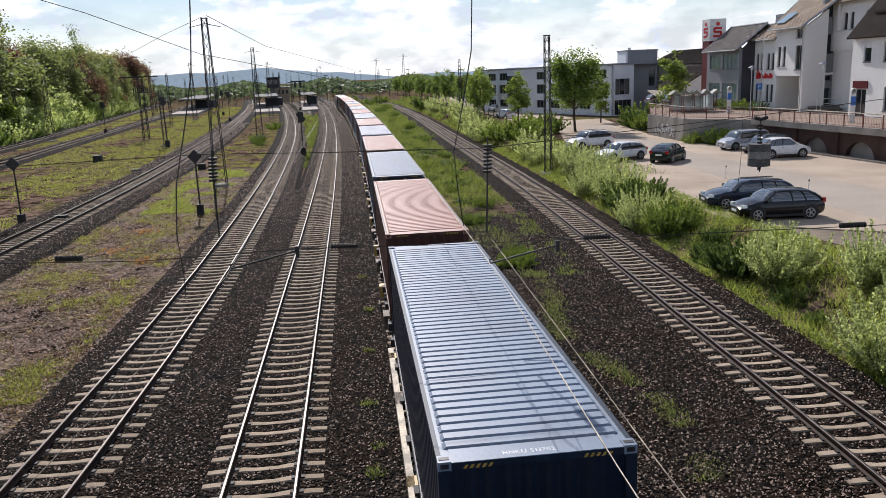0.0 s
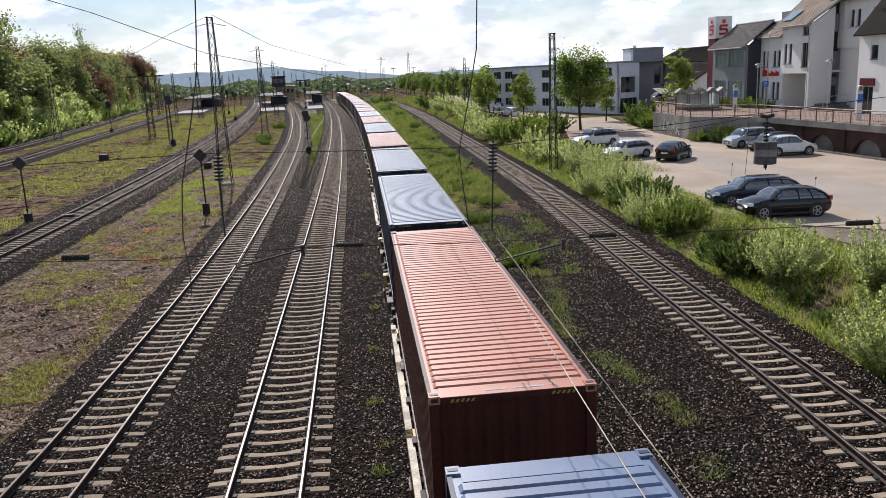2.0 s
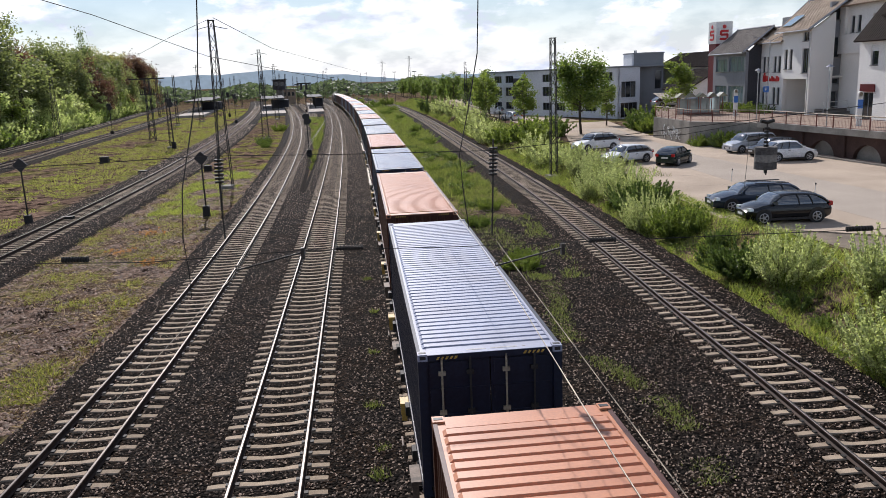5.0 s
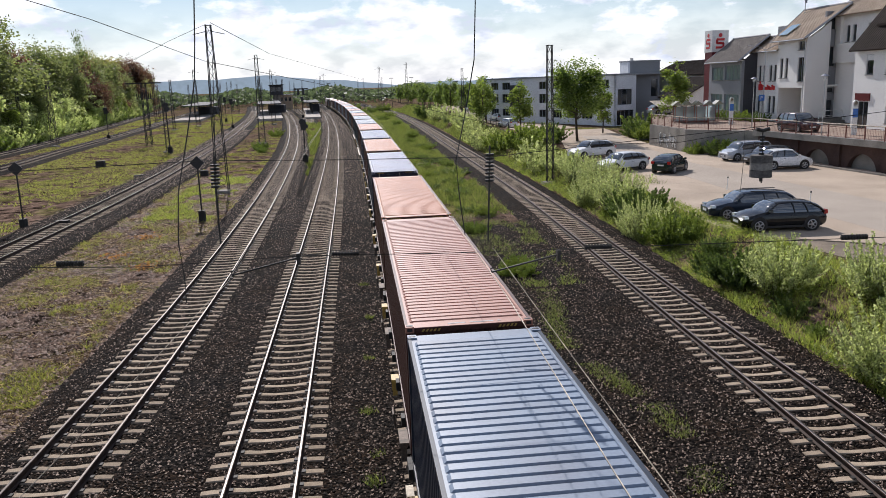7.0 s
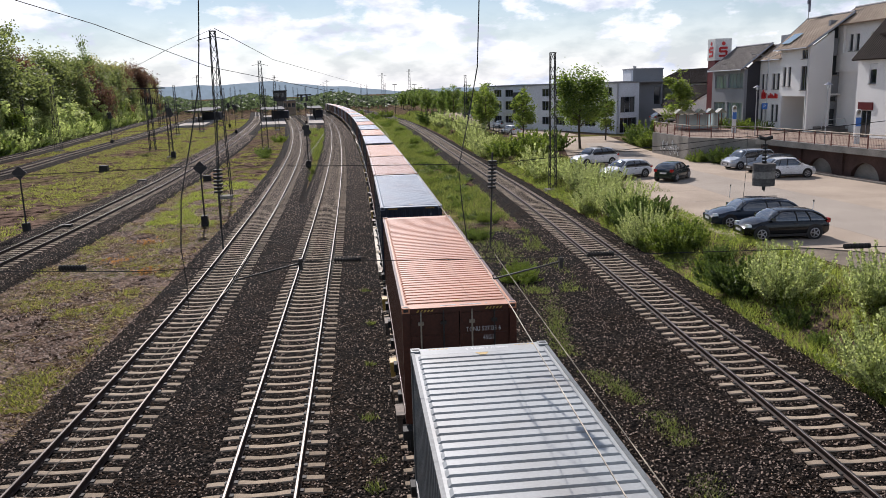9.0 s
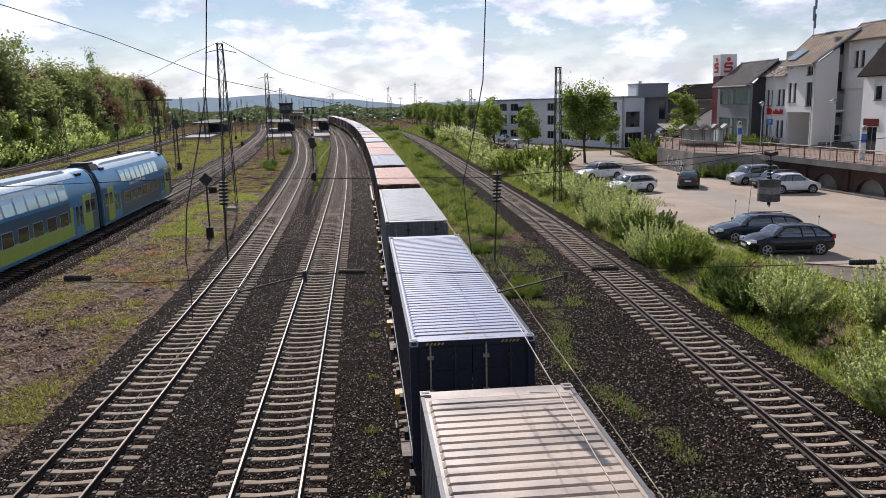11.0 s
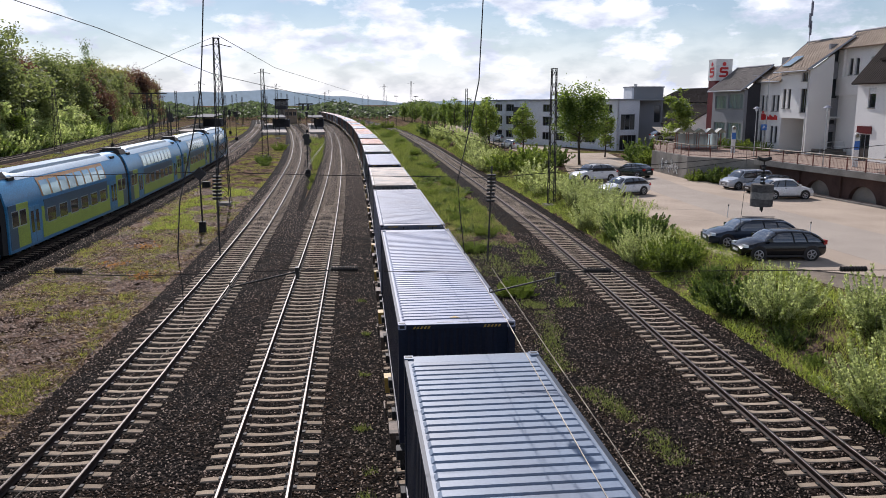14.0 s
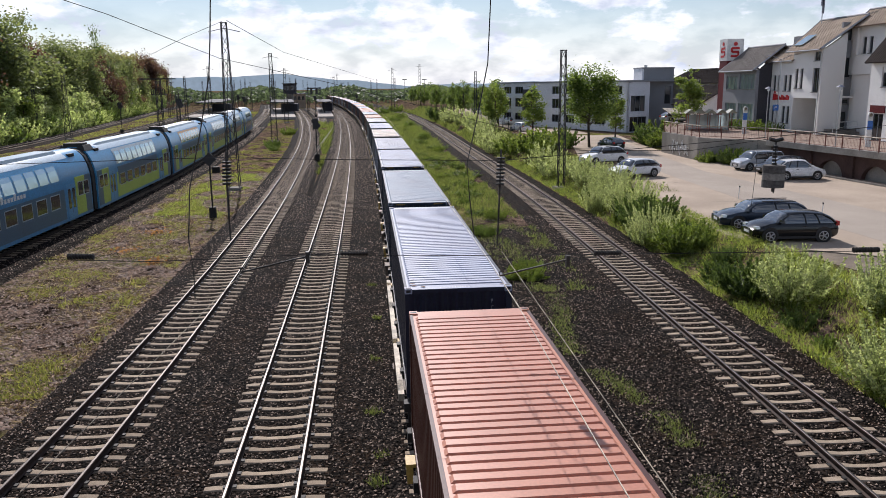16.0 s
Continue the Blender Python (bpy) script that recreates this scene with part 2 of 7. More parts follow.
CLOD = leaf_mat("brown_earth_crumb", (0.27, 0.185, 0.14), (0.05, 0.034, 0.027))
CLOD.node_tree.nodes["Mix Shader"].inputs[0].default_value = 0.0
CLOD.node_tree.nodes["Principled BSDF"].inputs["Specular IOR Level"].default_value = 0.05
DRYRED = leaf_mat("withered_leaf", (0.30, 0.15, 0.07), (0.15, 0.08, 0.05))
# pale blue base and emission put the distance haze into the hills
HILL = mat("hazy_far_hill", (0.16, 0.22, 0.30), 1.0, 0, 0.8, 0.004, 0.05, 0, spec=0.0)
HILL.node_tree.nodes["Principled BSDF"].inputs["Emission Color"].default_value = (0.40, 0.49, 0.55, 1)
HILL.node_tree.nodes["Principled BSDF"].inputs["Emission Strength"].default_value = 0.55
# leaf colours greyed to carry haze over the distance
LEAFFAR = leaf_mat("far_leaf", (0.18, 0.205, 0.10), (0.09, 0.115, 0.055))
LEAFHAZE = leaf_mat("distant_leaf", (0.075, 0.10, 0.07), (0.04, 0.055, 0.042))
GRASSMID = leaf_mat("verge_grass_blade", (0.18, 0.21, 0.075), (0.045, 0.06, 0.022))
GRASSYARD = leaf_mat("sparse_yard_grass", (0.29, 0.30, 0.09), (0.07, 0.072, 0.028))
GRASSDULL = leaf_mat("dull_grass_blade", (0.245, 0.265, 0.08), (0.12, 0.13, 0.042))
GLASS = bpy.data.materials.new("dark_window_glass")
GLASS.use_nodes = True
for key, value in (("Base Color", (0.02, 0.025, 0.03, 1)), ("Roughness", 0.06), ("Specular IOR Level", 0.8)):
    GLASS.node_tree.nodes["Principled BSDF"].inputs[key].default_value = value
SKYGLASS = bpy.data.materials.new("tinted_upper_window")
SKYGLASS.use_nodes = True
for key, value in (("Base Color", (0.42, 0.54, 0.58, 1)), ("Roughness", 0.08), ("Specular IOR Level", 1.0), ("Metallic", 0.6)):
    SKYGLASS.node_tree.nodes["Principled BSDF"].inputs[key].default_value = value
LAMPRED = mat("red_lamp_glass", (0.45, 0.02, 0.02), 0.2, 0, 0.8, 6, 30, 0)
LAMPCLEAR = mat("clear_lamp_glass", (0.75, 0.78, 0.8), 0.12, 0.3, 0.8, 6, 30, 0)


ROOFS = {}


def paint(name, colour, rough=0.4, dark=0.75, rusty=None, roof=None):
    m = mat(name, colour, rough, 0.0, dark, 0.8, 18, 0.03, tint=rusty, blotch=0.42, spec=0.4)
    # roof colour: faded paint, lightened further to hold sky and sun glare
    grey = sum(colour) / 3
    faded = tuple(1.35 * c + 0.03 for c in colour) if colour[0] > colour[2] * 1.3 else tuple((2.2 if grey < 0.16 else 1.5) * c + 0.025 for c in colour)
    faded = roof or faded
    ROOFS[m.name] = mat("faded_glare_" + name, faded, 0.4, 0.0, 0.8, 0.7, 22, 0.03, tint=rusty or (faded[0] * 0.76 + 0.015, faded[1] * 0.74, faded[2] * 0.7), blotch=0.4, spec=0.75)
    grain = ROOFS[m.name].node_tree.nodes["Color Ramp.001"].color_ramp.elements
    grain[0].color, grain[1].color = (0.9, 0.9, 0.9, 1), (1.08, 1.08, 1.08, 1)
    return m


# ---- mesh tools ----
class Geo:
    """Gathers vertices and faces of one mesh."""

    def __init__(self):
        self.v, self.f = [], []

    def add(self, verts, faces):
        k = len(self.v)
        self.v += [tuple(p) for p in verts]
        self.f += [tuple(i + k for i in q) for q in faces]
        return self

    def box(self, x0, x1, y0, y1, z0, z1, m=None, top=1.0):
        """A box; top narrows its upper end."""
        cx, cy = (x0 + x1) / 2, (y0 + y1) / 2
        p = [(x, y, z0) for y in (y0, y1) for x in (x0, x1)]
        p += [(cx + (x - cx) * top, cy + (y - cy) * top, z1) for y in (y0, y1) for x in (x0, x1)]
        if m is not None:
            p = [m @ Vector(q) for q in p]
        return self.add(p, [(0, 2, 3, 1), (4, 5, 7, 6), (0, 1, 5, 4), (2, 6, 7, 3), (0, 4, 6, 2), (1, 3, 7, 5)])

    def quad(self, a, b, c, d):
        return self.add([a, b, c, d], [(0, 1, 2, 3)])

    def tube(self, points, r, n=6, r1=None, caps=True):
        """A round bar along points."""
        pts = [Vector(p) for p in points]
        rings = []
        for i, p in enumerate(pts):
            way = (pts[min(i + 1, len(pts) - 1)] - pts[max(i - 1, 0)]).normalized()
            side = way.cross(Vector((0, 0, 1)))
            side = side.normalized() if side.length > 1e-4 else Vector((1, 0, 0))
            up = side.cross(way)
            rad = r + ((r1 if r1 is not None else r) - r) * i / max(1, len(pts) - 1)
            rings.append([p + (side * math.cos(2 * math.pi * k / n) + up * math.sin(2 * math.pi * k / n)) * rad for k in range(n)])
        fs = [(i * n + k, i * n + (k + 1) % n, (i + 1) * n + (k + 1) % n, (i + 1) * n + k) for i in range(len(pts) - 1) for k in range(n)]
        if caps:
            fs += [tuple(range(n))[::-1], tuple((len(pts) - 1) * n + k for k in range(n))]
        return self.add([q for ring in rings for q in ring], fs)

    def disc(self, centre, axis, r, thick, n=16, r_in=0.0):
        """A short cylinder round an axis ('x', 'y' or 'z')."""
        ring = []
        for s in (-thick / 2, thick / 2):
            for k in range(n):
                a, b = r * math.cos(2 * math.pi * k / n), r * math.sin(2 * math.pi * k / n)
                ring.append(Vector(centre) + Vector({"x": (s, a, b), "y": (a, s, b), "z": (a, b, s)}[axis]))
        return self.add(ring, [(k, (k + 1) % n, n + (k + 1) % n, n + k) for k in range(n)] + [tuple(range(n))[::-1], tuple(range(n, 2 * n))])

    def loft(self, rings, closed=True, caps=True):
        n = len(rings[0])
        fs = []
        for i in range(len(rings) - 1):
            for k in range(n if closed else n - 1):
                fs.append((i * n + k, i * n + (k + 1) % n, (i + 1) * n + (k + 1) % n, (i + 1) * n + k))
        if caps:
            fs += [tuple(range(n))[::-1], tuple((len(rings) - 1) * n + k for k in range(n))]
        return self.add([q for ring in rings for q in ring], fs)

    def mesh(self, name, smooth=False):
        me = bpy.data.meshes.new(name)
        me.from_pydata(self.v, [], self.f)
        if smooth:
            me.polygons.foreach_set("use_smooth", [True] * len(me.polygons))
            me.set_sharp_from_angle(angle=radians(38))
        me.update()
        return me


def fix_normals(me):
    bm = bmesh.new()
    bm.from_mesh(me)
    bmesh.ops.recalc_face_normals(bm, faces=bm.faces)
    bm.to_mesh(me)
    bm.free()
    return me


def part(name, geo, material, parent=None, label="", m=None, smooth=False):
    """One mesh object under a thing; geo may be a finished mesh that several parts share."""
    me = geo if isinstance(geo, bpy.types.Mesh) else geo.mesh(name, smooth)
    ob = new(name, me)
    if not me.materials:
        me.materials.append(material)
    elif me.materials[0] != material:
        ob.material_slots[0].link = "OBJECT"
        ob.material_slots[0].material = material
    ob.parent = parent
    if m is not None:
        ob.matrix_basis = m
    if label:
        ob["label"] = label
    return ob


def thing(name, label, category, m=None, group="", kind=""):
    ob = new(name)
    ob.empty_display_size = 0.3
    if m is not None:
        ob.matrix_basis = m
    return tagged(ob, label, category, group, kind)


def solid(name, geo, material, label, category, kind="", m=None, smooth=False, group=""):
    return tagged(part(name, geo, material, None, "", m, smooth), label, category, group, kind)


def np_mesh(name, verts, quads):
    """A big mesh from arrays: verts (n, 3), faces (m, 3 or 4)."""
    me = bpy.data.meshes.new(name)
    k = quads.shape[1]
    me.vertices.add(len(verts))
    me.vertices.foreach_set("co", verts.astype(np.float32).ravel())
    me.loops.add(quads.size)
    me.loops.foreach_set("vertex_index", quads.astype(np.int32).ravel())
    me.polygons.add(len(quads))
    me.polygons.foreach_set("loop_start", np.arange(0, quads.size, k, dtype=np.int32))
    me.polygons.foreach_set("loop_total", np.full(len(quads), k, dtype=np.int32))
    me.update()
    me.validate()
    return me


def leaves(name, centres, size, rng, flat=0.5, long=1.6):
    """A leaf-shaped quad at each centre, turned at random."""
    n = len(centres)
    a = rng.normal(size=(n, 3))
    a[:, 2] *= flat
    a /= np.linalg.norm(a, axis=1)[:, None]
    b = np.cross(a, rng.normal(size=(n, 3)))
    b /= np.linalg.norm(b, axis=1)[:, None] + 1e-9
    s = (size * rng.uniform(0.6, 1.35, n))[:, None]
    v = np.stack([centres - a * s * long / 2, centres + b * s / 2, centres + a * s * long / 2, centres - b * s / 2], 1).reshape(-1, 3)
    return np_mesh(name, v, np.arange(4 * n).reshape(-1, 4))


def blades(name, feet, height, width, rng, lean=0.35):
    """Grass: a narrow triangle on each foot."""
    n = len(feet)
    tuft = np.array([noise.noise((a * 0.9, b * 0.6, 11.0)) for a, b, c in feet])
    hgt = height * rng.uniform(0.5, 1.4, n) * np.clip(1 + 1.3 * tuft, 0.25, 1.8)
    ang = rng.uniform(0, 2 * math.pi, n)
    w = width * rng.uniform(0.6, 1.3, n)
    side = np.stack([np.cos(ang) * w, np.sin(ang) * w, np.zeros(n)], 1)
    tip = feet + np.stack([rng.normal(size=n) * hgt * lean, rng.normal(size=n) * hgt * lean, hgt], 1)
    v = np.stack([feet - side, feet + side, tip], 1).reshape(-1, 3)
    return np_mesh(name, v, np.arange(3 * n).reshape(-1, 3))


# ---- plan of the lines ----
def bend(y):
    return -max(0.0, y - 38.0) ** 2 / 7000.0


def line(points):
    ys, xs = [p[0] for p in points], [p[1] for p in points]

    def at(y):
        """Smooth curve through the points (Catmull-Rom)."""
        i = min(max(int(np.searchsorted(ys, y)) - 1, 0), len(ys) - 2)
        t = (y - ys[i]) / (ys[i + 1] - ys[i])
        if t < 0 or t > 1:
            return xs[i] + (xs[i + 1] - xs[i]) * t
        s = lambda k: (xs[min(k + 1, len(xs) - 1)] - xs[max(k - 1, 0)]) / (ys[min(k + 1, len(ys) - 1)] - ys[max(k - 1, 0)])
        d = ys[i + 1] - ys[i]
        return ((2 * t**3 - 3 * t**2 + 1) * xs[i] + (t**3 - 2 * t**2 + t) * d * s(i) + (-2 * t**3 + 3 * t**2) * xs[i + 1] + (t**3 - t**2) * d * s(i + 1))
    return at


LINE_FREIGHT = lambda y: 1.95 + bend(y)
LINE_MIDDLE = lambda y: -2.44 + bend(y)
LINE_LEFT = line([(-60, -11.0), (0, -8.0), (8, -7.6), (16, -7.23), (23, -7.0), (31, -6.87), (40, -6.87), (62, -7.2), (90, -8.1), (123, -9.7), (169, -13.0), (230, -18.5), (330, -29)])
LINE_REGIONAL = line([(-280, -23.5), (0, -21.0), (45, -19.75), (62, -19.6), (88, -20.2), (157, -24.0), (279, -34.8), (420, -52)])
LINE_RIGHT = line([(-60, 6.5), (0, 10.0), (14, 10.9), (20, 11.2), (27, 11.5), (36, 12.0), (59, 12.8), (100, 13.2), (180, 13.6), (260, 11.5), (400, 2)])
LINE_WEST = line([(20, -40.5), (101, -43.4), (127, -45.7), (167, -48.8), (222, -54), (355, -68)])
LINE_FARWEST = line([(40, -50), (128, -54.5), (165, -59), (266, -73), (445, -98)])
LINE_BRANCH = line([(150, -11.5), (180, -11.9), (200, -11.5), (230, -13.5), (330, -24)])


def on_line(at, y, z=0.0):
    slope = (at(y + 0.5) - at(y - 0.5))
    return pose(at(y), y, z, 0, 0, -math.degrees(math.atan(slope)))


def ground_z(x, y):
    """The ground: flat round the lines, a bank up to the car park."""
    edge = 14.3 + max(0, min(1, (y - 20) / 50)) * 1.5
    t = max(0.0, min(1.0, (x - edge) / 3.2))
    z = -0.42 + 1.27 * t * t * (3 - 2 * t)
    return z


# ---- ground ----
def build_ground():
    xs = np.concatenate([[-4000, -1500, -500, -200, -120, -80, -62], np.arange(-60, 13, 4.0), np.arange(13.5, 22.5, 0.6), [26, 40, 80, 200, 600, 2000, 4000]])
    ys = np.concatenate([[-600, -250, -100, -40], np.arange(-20, 130, 5.0), [140, 160, 200, 260, 350, 500, 900, 2000, 4500]])
    v = np.array([(x, y, ground_z(x, y)) for y in ys for x in xs])
    n = len(xs)
    q = np.array([(j * n + i, j * n + i + 1, (j + 1) * n + i + 1, (j + 1) * n + i) for j in range(len(ys) - 1) for i in range(n - 1)])
    solid("ground", np_mesh("ground", v, q), SOIL, "brown trackside soil with dry litter and patches of grass", "ground", "structure")
    # one dark bed of stone under the four near lines, one under each of the others
    beds = (("ballast_bed", LINE_LEFT, LINE_FREIGHT, 1.9, 1.9, -60, 60, -0.205), ("ballast_bed", LINE_FREIGHT, LINE_RIGHT, 1.85, 2.1, -60, 46, -0.209),
            ("ballast_bed", LINE_MIDDLE, LINE_FREIGHT, 1.8, 1.9, 60, 420, -0.205), ("ballast_bed", LINE_LEFT, LINE_LEFT, 1.9, 1.9, 60, 330, -0.207),
            ("ballast_bed", LINE_RIGHT, LINE_RIGHT, 1.9, 1.9, 46, 400, -0.205), ("ballast_bed", LINE_REGIONAL, LINE_REGIONAL, 2.6, 2.6, -280, 420, -0.205),
            ("ballast_bed", LINE_WEST, LINE_WEST, 2.0, 2.0, 20, 355, -0.205), ("ballast_bed", LINE_FARWEST, LINE_FARWEST, 2.0, 2.0, 40, 445, -0.205),
            ("ballast_bed", LINE_BRANCH, LINE_BRANCH, 1.8, 1.8, 175, 330, -0.211), ("ballast_bed", LINE_FREIGHT, LINE_FREIGHT, 1.9, 1.9, -280, -60, -0.205))
    for name, a, b, wl_, wr_, y0, y1, z in beds:
        rows = [y0 + (y1 - y0) * k / 60 for k in range(61)]
        g = Geo()
        for y in rows:
            x0, x1 = a(y) - wl_, b(y) + wr_
            m = 14
            g.v += [(x0 - 0.7, y, -0.47)] + [(x0 + (x1 - x0) * k / m, y, z) for k in range(m + 1)] + [(x1 + 0.7, y, -0.47)]
        w = 17
        g.f = [(j * w + i, j * w + i + 1, (j + 1) * w + i + 1, (j + 1) * w + i) for j in range(60) for i in range(w - 1)]
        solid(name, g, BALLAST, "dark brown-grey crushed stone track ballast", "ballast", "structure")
    # loose stones that stand proud of the bed
    rng = np.random.default_rng(3)
    n = 290000
    y = 9.0 + 291.0 * rng.random(n) ** 3.6
    x0 = np.array([LINE_LEFT(k) for k in y]) - 2.2 + np.clip((y - 60) / 60, 0, 3)
    x1 = np.array([LINE_RIGHT(k) if k < 50 else LINE_FREIGHT(k) + 0.6 for k in y]) + 2.3
    x = x0 + (x1 - x0) * rng.random(n)
    tie = np.abs((y - 0.19 + 0.3) % 0.6 - 0.3) < 0.15
    near = np.zeros(n, bool)
    for at in (LINE_LEFT, LINE_MIDDLE, LINE_FREIGHT, LINE_RIGHT):
        near |= np.abs(x - np.array([at(k) for k in y])) < 1.34
    gap = (y > 62) & (x > np.array([LINE_LEFT(k) + 2.2 for k in y])) & (x < np.array([LINE_MIDDLE(k) - 2.0 for k in y]))
    x, y = x[~(tie & near) & ~gap], y[~(tie & near) & ~gap]
    far_y = 24 + 150 * rng.random(45000) ** 1.6
    far_x = np.array([LINE_REGIONAL(k) for k in far_y]) + rng.uniform(-3.0, 3.0, 45000)
    off_tie = ~((np.abs((far_y - 0.19 + 0.3) % 0.6 - 0.3) < 0.15) & (np.abs(far_x - np.array([LINE_REGIONAL(k) for k in far_y])) < 1.34))
    x, y = np.concatenate([x, far_x[off_tie]]), np.concatenate([y, far_y[off_tie]])
    n = len(x)
    size = rng.uniform(0.014, 0.034, n) * (1 + np.clip((y - 45) / 90, 0, 1.6))
    c = np.stack([x, y, -0.205 + size * 0.5], 1)
    octa = np.array([(1, 0, 0), (-1, 0, 0), (0, 1, 0), (0, -1, 0), (0, 0, 1), (0, 0, -1)], float)
    v = (octa[None] * rng.uniform(0.6, 1.35, (n, 6, 1)) + rng.normal(size=(n, 6, 3)) * 0.22) * size[:, None, None] + c[:, None]
    fo = np.array([(0, 2, 4), (2, 1, 4), (1, 3, 4), (3, 0, 4)])
    q = (np.arange(n)[:, None, None] * 6 + fo[None]).reshape(-1, 3)
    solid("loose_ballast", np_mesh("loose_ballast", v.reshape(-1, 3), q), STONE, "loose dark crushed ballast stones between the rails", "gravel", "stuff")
    far = Geo()
    for k in range(208):
        a0, a1 = radians(40 + k * 0.5), radians(40 + (k + 1) * 0.5)
        hx, hy = (lambda a: 2800 * math.cos(a)), (lambda a: 2800 * math.sin(a))
        top = lambda a: 14 + 34 * max(0, min(1, (a - 1.50) / 0.18)) + 5 * math.sin(a * 23 + 1) + 2.5 * math.sin(a * 61) + 1.2 * math.sin(a * 140)
        far.quad((hx(a0), hy(a0), -5), (hx(a1), hy(a1), -5), (hx(a1), hy(a1), top(a1)), (hx(a0), hy(a0), top(a0)))
    solid("backdrop", far, HILL, "low wooded hills on the horizon, blue haze put into their glowing colour", "hills", "structure")


# ---- tracks ----
def rail_mesh(at, off, y0, y1, step):
    prof = [(-0.07, -0.172), (0.07, -0.172), (0.07, -0.158), (0.012, -0.135), (0.012, -0.05), (0.036, -0.036), (0.036, -0.002), (-0.036, -0.002), (-0.036, -0.036), (-0.012, -0.05), (-0.012, -0.135), (-0.07, -0.158)]
    side, head = Geo(), Geo()
    ra, rb = [], []
    n = max(2, int((y1 - y0) / step))
    for k in range(n + 1):
        y = y0 + (y1 - y0) * k / n
        m = on_line(at, y)
        ra.append([m @ Vector((off + px, 0, pz)) for px, pz in prof])
        rb.append([m @ Vector((off + px, 0, pz)) for px, pz in ((-0.027, -0.012), (0.027, -0.012), (0.027, 0.0), (0.022, 0.004), (-0.022, 0.004), (-0.027, 0.0))])
    side.loft(ra)
    head.loft(rb)
    return side, head


def sleeper_mesh():
    """Concrete sleeper: thick under the rails, waisted in the middle, sloping shoulders."""
    g = Geo()
    rings = []
    for x, z, w in ((-1.3, -0.095, 0.105), (-1.05, -0.08, 0.11), (-0.5, -0.08, 0.11), (-0.25, -0.105, 0.095), (0.25, -0.105, 0.095), (0.5, -0.08, 0.11), (1.05, -0.08, 0.11), (1.3, -0.095, 0.105)):
        rings.append([(x, -w - 0.03, -0.39), (x, -w, z - 0.117), (x, -w + 0.02, z - 0.092), (x, w - 0.02, z - 0.092), (x, w, z - 0.117), (x, w + 0.03, -0.39)])
    g.loft(rings)
    return fix_normals(g.mesh("sleeper"))


def build_tracks():
    one = sleeper_mesh()
    one.materials.append(CONCRETE)
    clip = Geo()
    for s in (-1, 1):
        for e in (-1, 1):
            clip.box(s * 0.7525 + e * 0.10 - 0.045, s * 0.7525 + e * 0.10 + 0.045, -0.06, 0.06, -0.19, -0.145)
    clip_me = clip.mesh("rail_clip")
    clip_me.materials.append(DARK)
    sv = np.array([v.co for v in one.vertices])
    sf = [tuple(p.vertices) for p in one.polygons]
    lines = (("freight_track", LINE_FREIGHT, -270, 420, 8, 70, "straight electrified track under the container train, concrete sleepers"),
             ("middle_track", LINE_MIDDLE, -60, 420, 8, 92, "empty main line track with polished rails on concrete sleepers"),
             ("siding_track", LINE_LEFT, -60, 330, 8, 92, "curving track with rusty rails on pale concrete sleepers"),
             ("branch_track", LINE_RIGHT, -60, 400, 8, 92, "single branch track on concrete sleepers beside the grassy bank"),
             ("regional_track", LINE_REGIONAL, -275, 420, 0, 0, "track carrying the regional train, in dark ballast"),
             ("goods_track", LINE_WEST, 20, 355, 0, 0, "distant rusty goods track beside the wood"),
             ("goods_track", LINE_FARWEST, 40, 445, 0, 0, "distant rusty goods track beside the wood"),
             ("turnout_track", LINE_BRANCH, 172, 330, 0, 0, "branching turnout track near the platforms"))
    for name, at, y0, y1, n0, n1, label in lines:
        th = thing(name, label, "railway track", kind="structure")
        for s in (-1, 1):
            a, b = rail_mesh(at, s * 0.7525, y0, y1, 6.0)
            rail = part("rail", a, RUST, th)
            part("rail_head", b, STEEL if name in ("middle_track", "freight_track", "branch_track") else DULL, rail, "worn steel running surface")
        rest = Geo()
        k = 0
        y = y0 + 0.19
        while y < min(y1, 330):
            if n0 <= y < n1:
                m = on_line(at, y) @ pose(random.uniform(-0.015, 0.015), 0, random.uniform(-0.006, 0.004), 0, 0, random.uniform(-0.5, 0.5))
                ob = part("sleeper", one, CONCRETE, th, m=m)
                if y < 45:
                    part("rail_clip", clip_me, DARK, th, m=m)
            elif y > -30:
                m = on_line(at, y)
                rest.add([m @ Vector(v) for v in sv], sf)
            y += 0.6
        if rest.v:
            tagged(part("far_sleepers", rest, CONCRETE, th), kind="stuff")


build_ground()
build_tracks()


# ---- overhead line ----
def lattice_mesh(h, w0, w1, step=0.9, leg=0.045):
    """Four corner legs that draw together, with zigzag lacing on each face."""
    g = Geo()
    cs = ((-1, -1), (1, -1), (1, 1), (-1, 1))
    at = lambda c, z: Vector((c[0], c[1], 0)) * ((w0 + (w1 - w0) * z / h) / 2) + Vector((0, 0, z))
    for c in cs:
        g.tube([at(c, 0), at(c, h)], leg, 4)
    n = int(h / step)
    for i in range(n):
        for k in range(4):
            a, b = cs[k], cs[(k + 1) % 4]
            if i % 2:
                a, b = b, a
            g.tube([at(a, h * i / n), at(b, h * (i + 1) / n)], leg * 0.55, 3, caps=False)
    g.box(-w1 / 2 - 0.06, w1 / 2 + 0.06, -w1 / 2 - 0.06, w1 / 2 + 0.06, h, h + 0.06)
    return g.mesh("lattice_shaft")


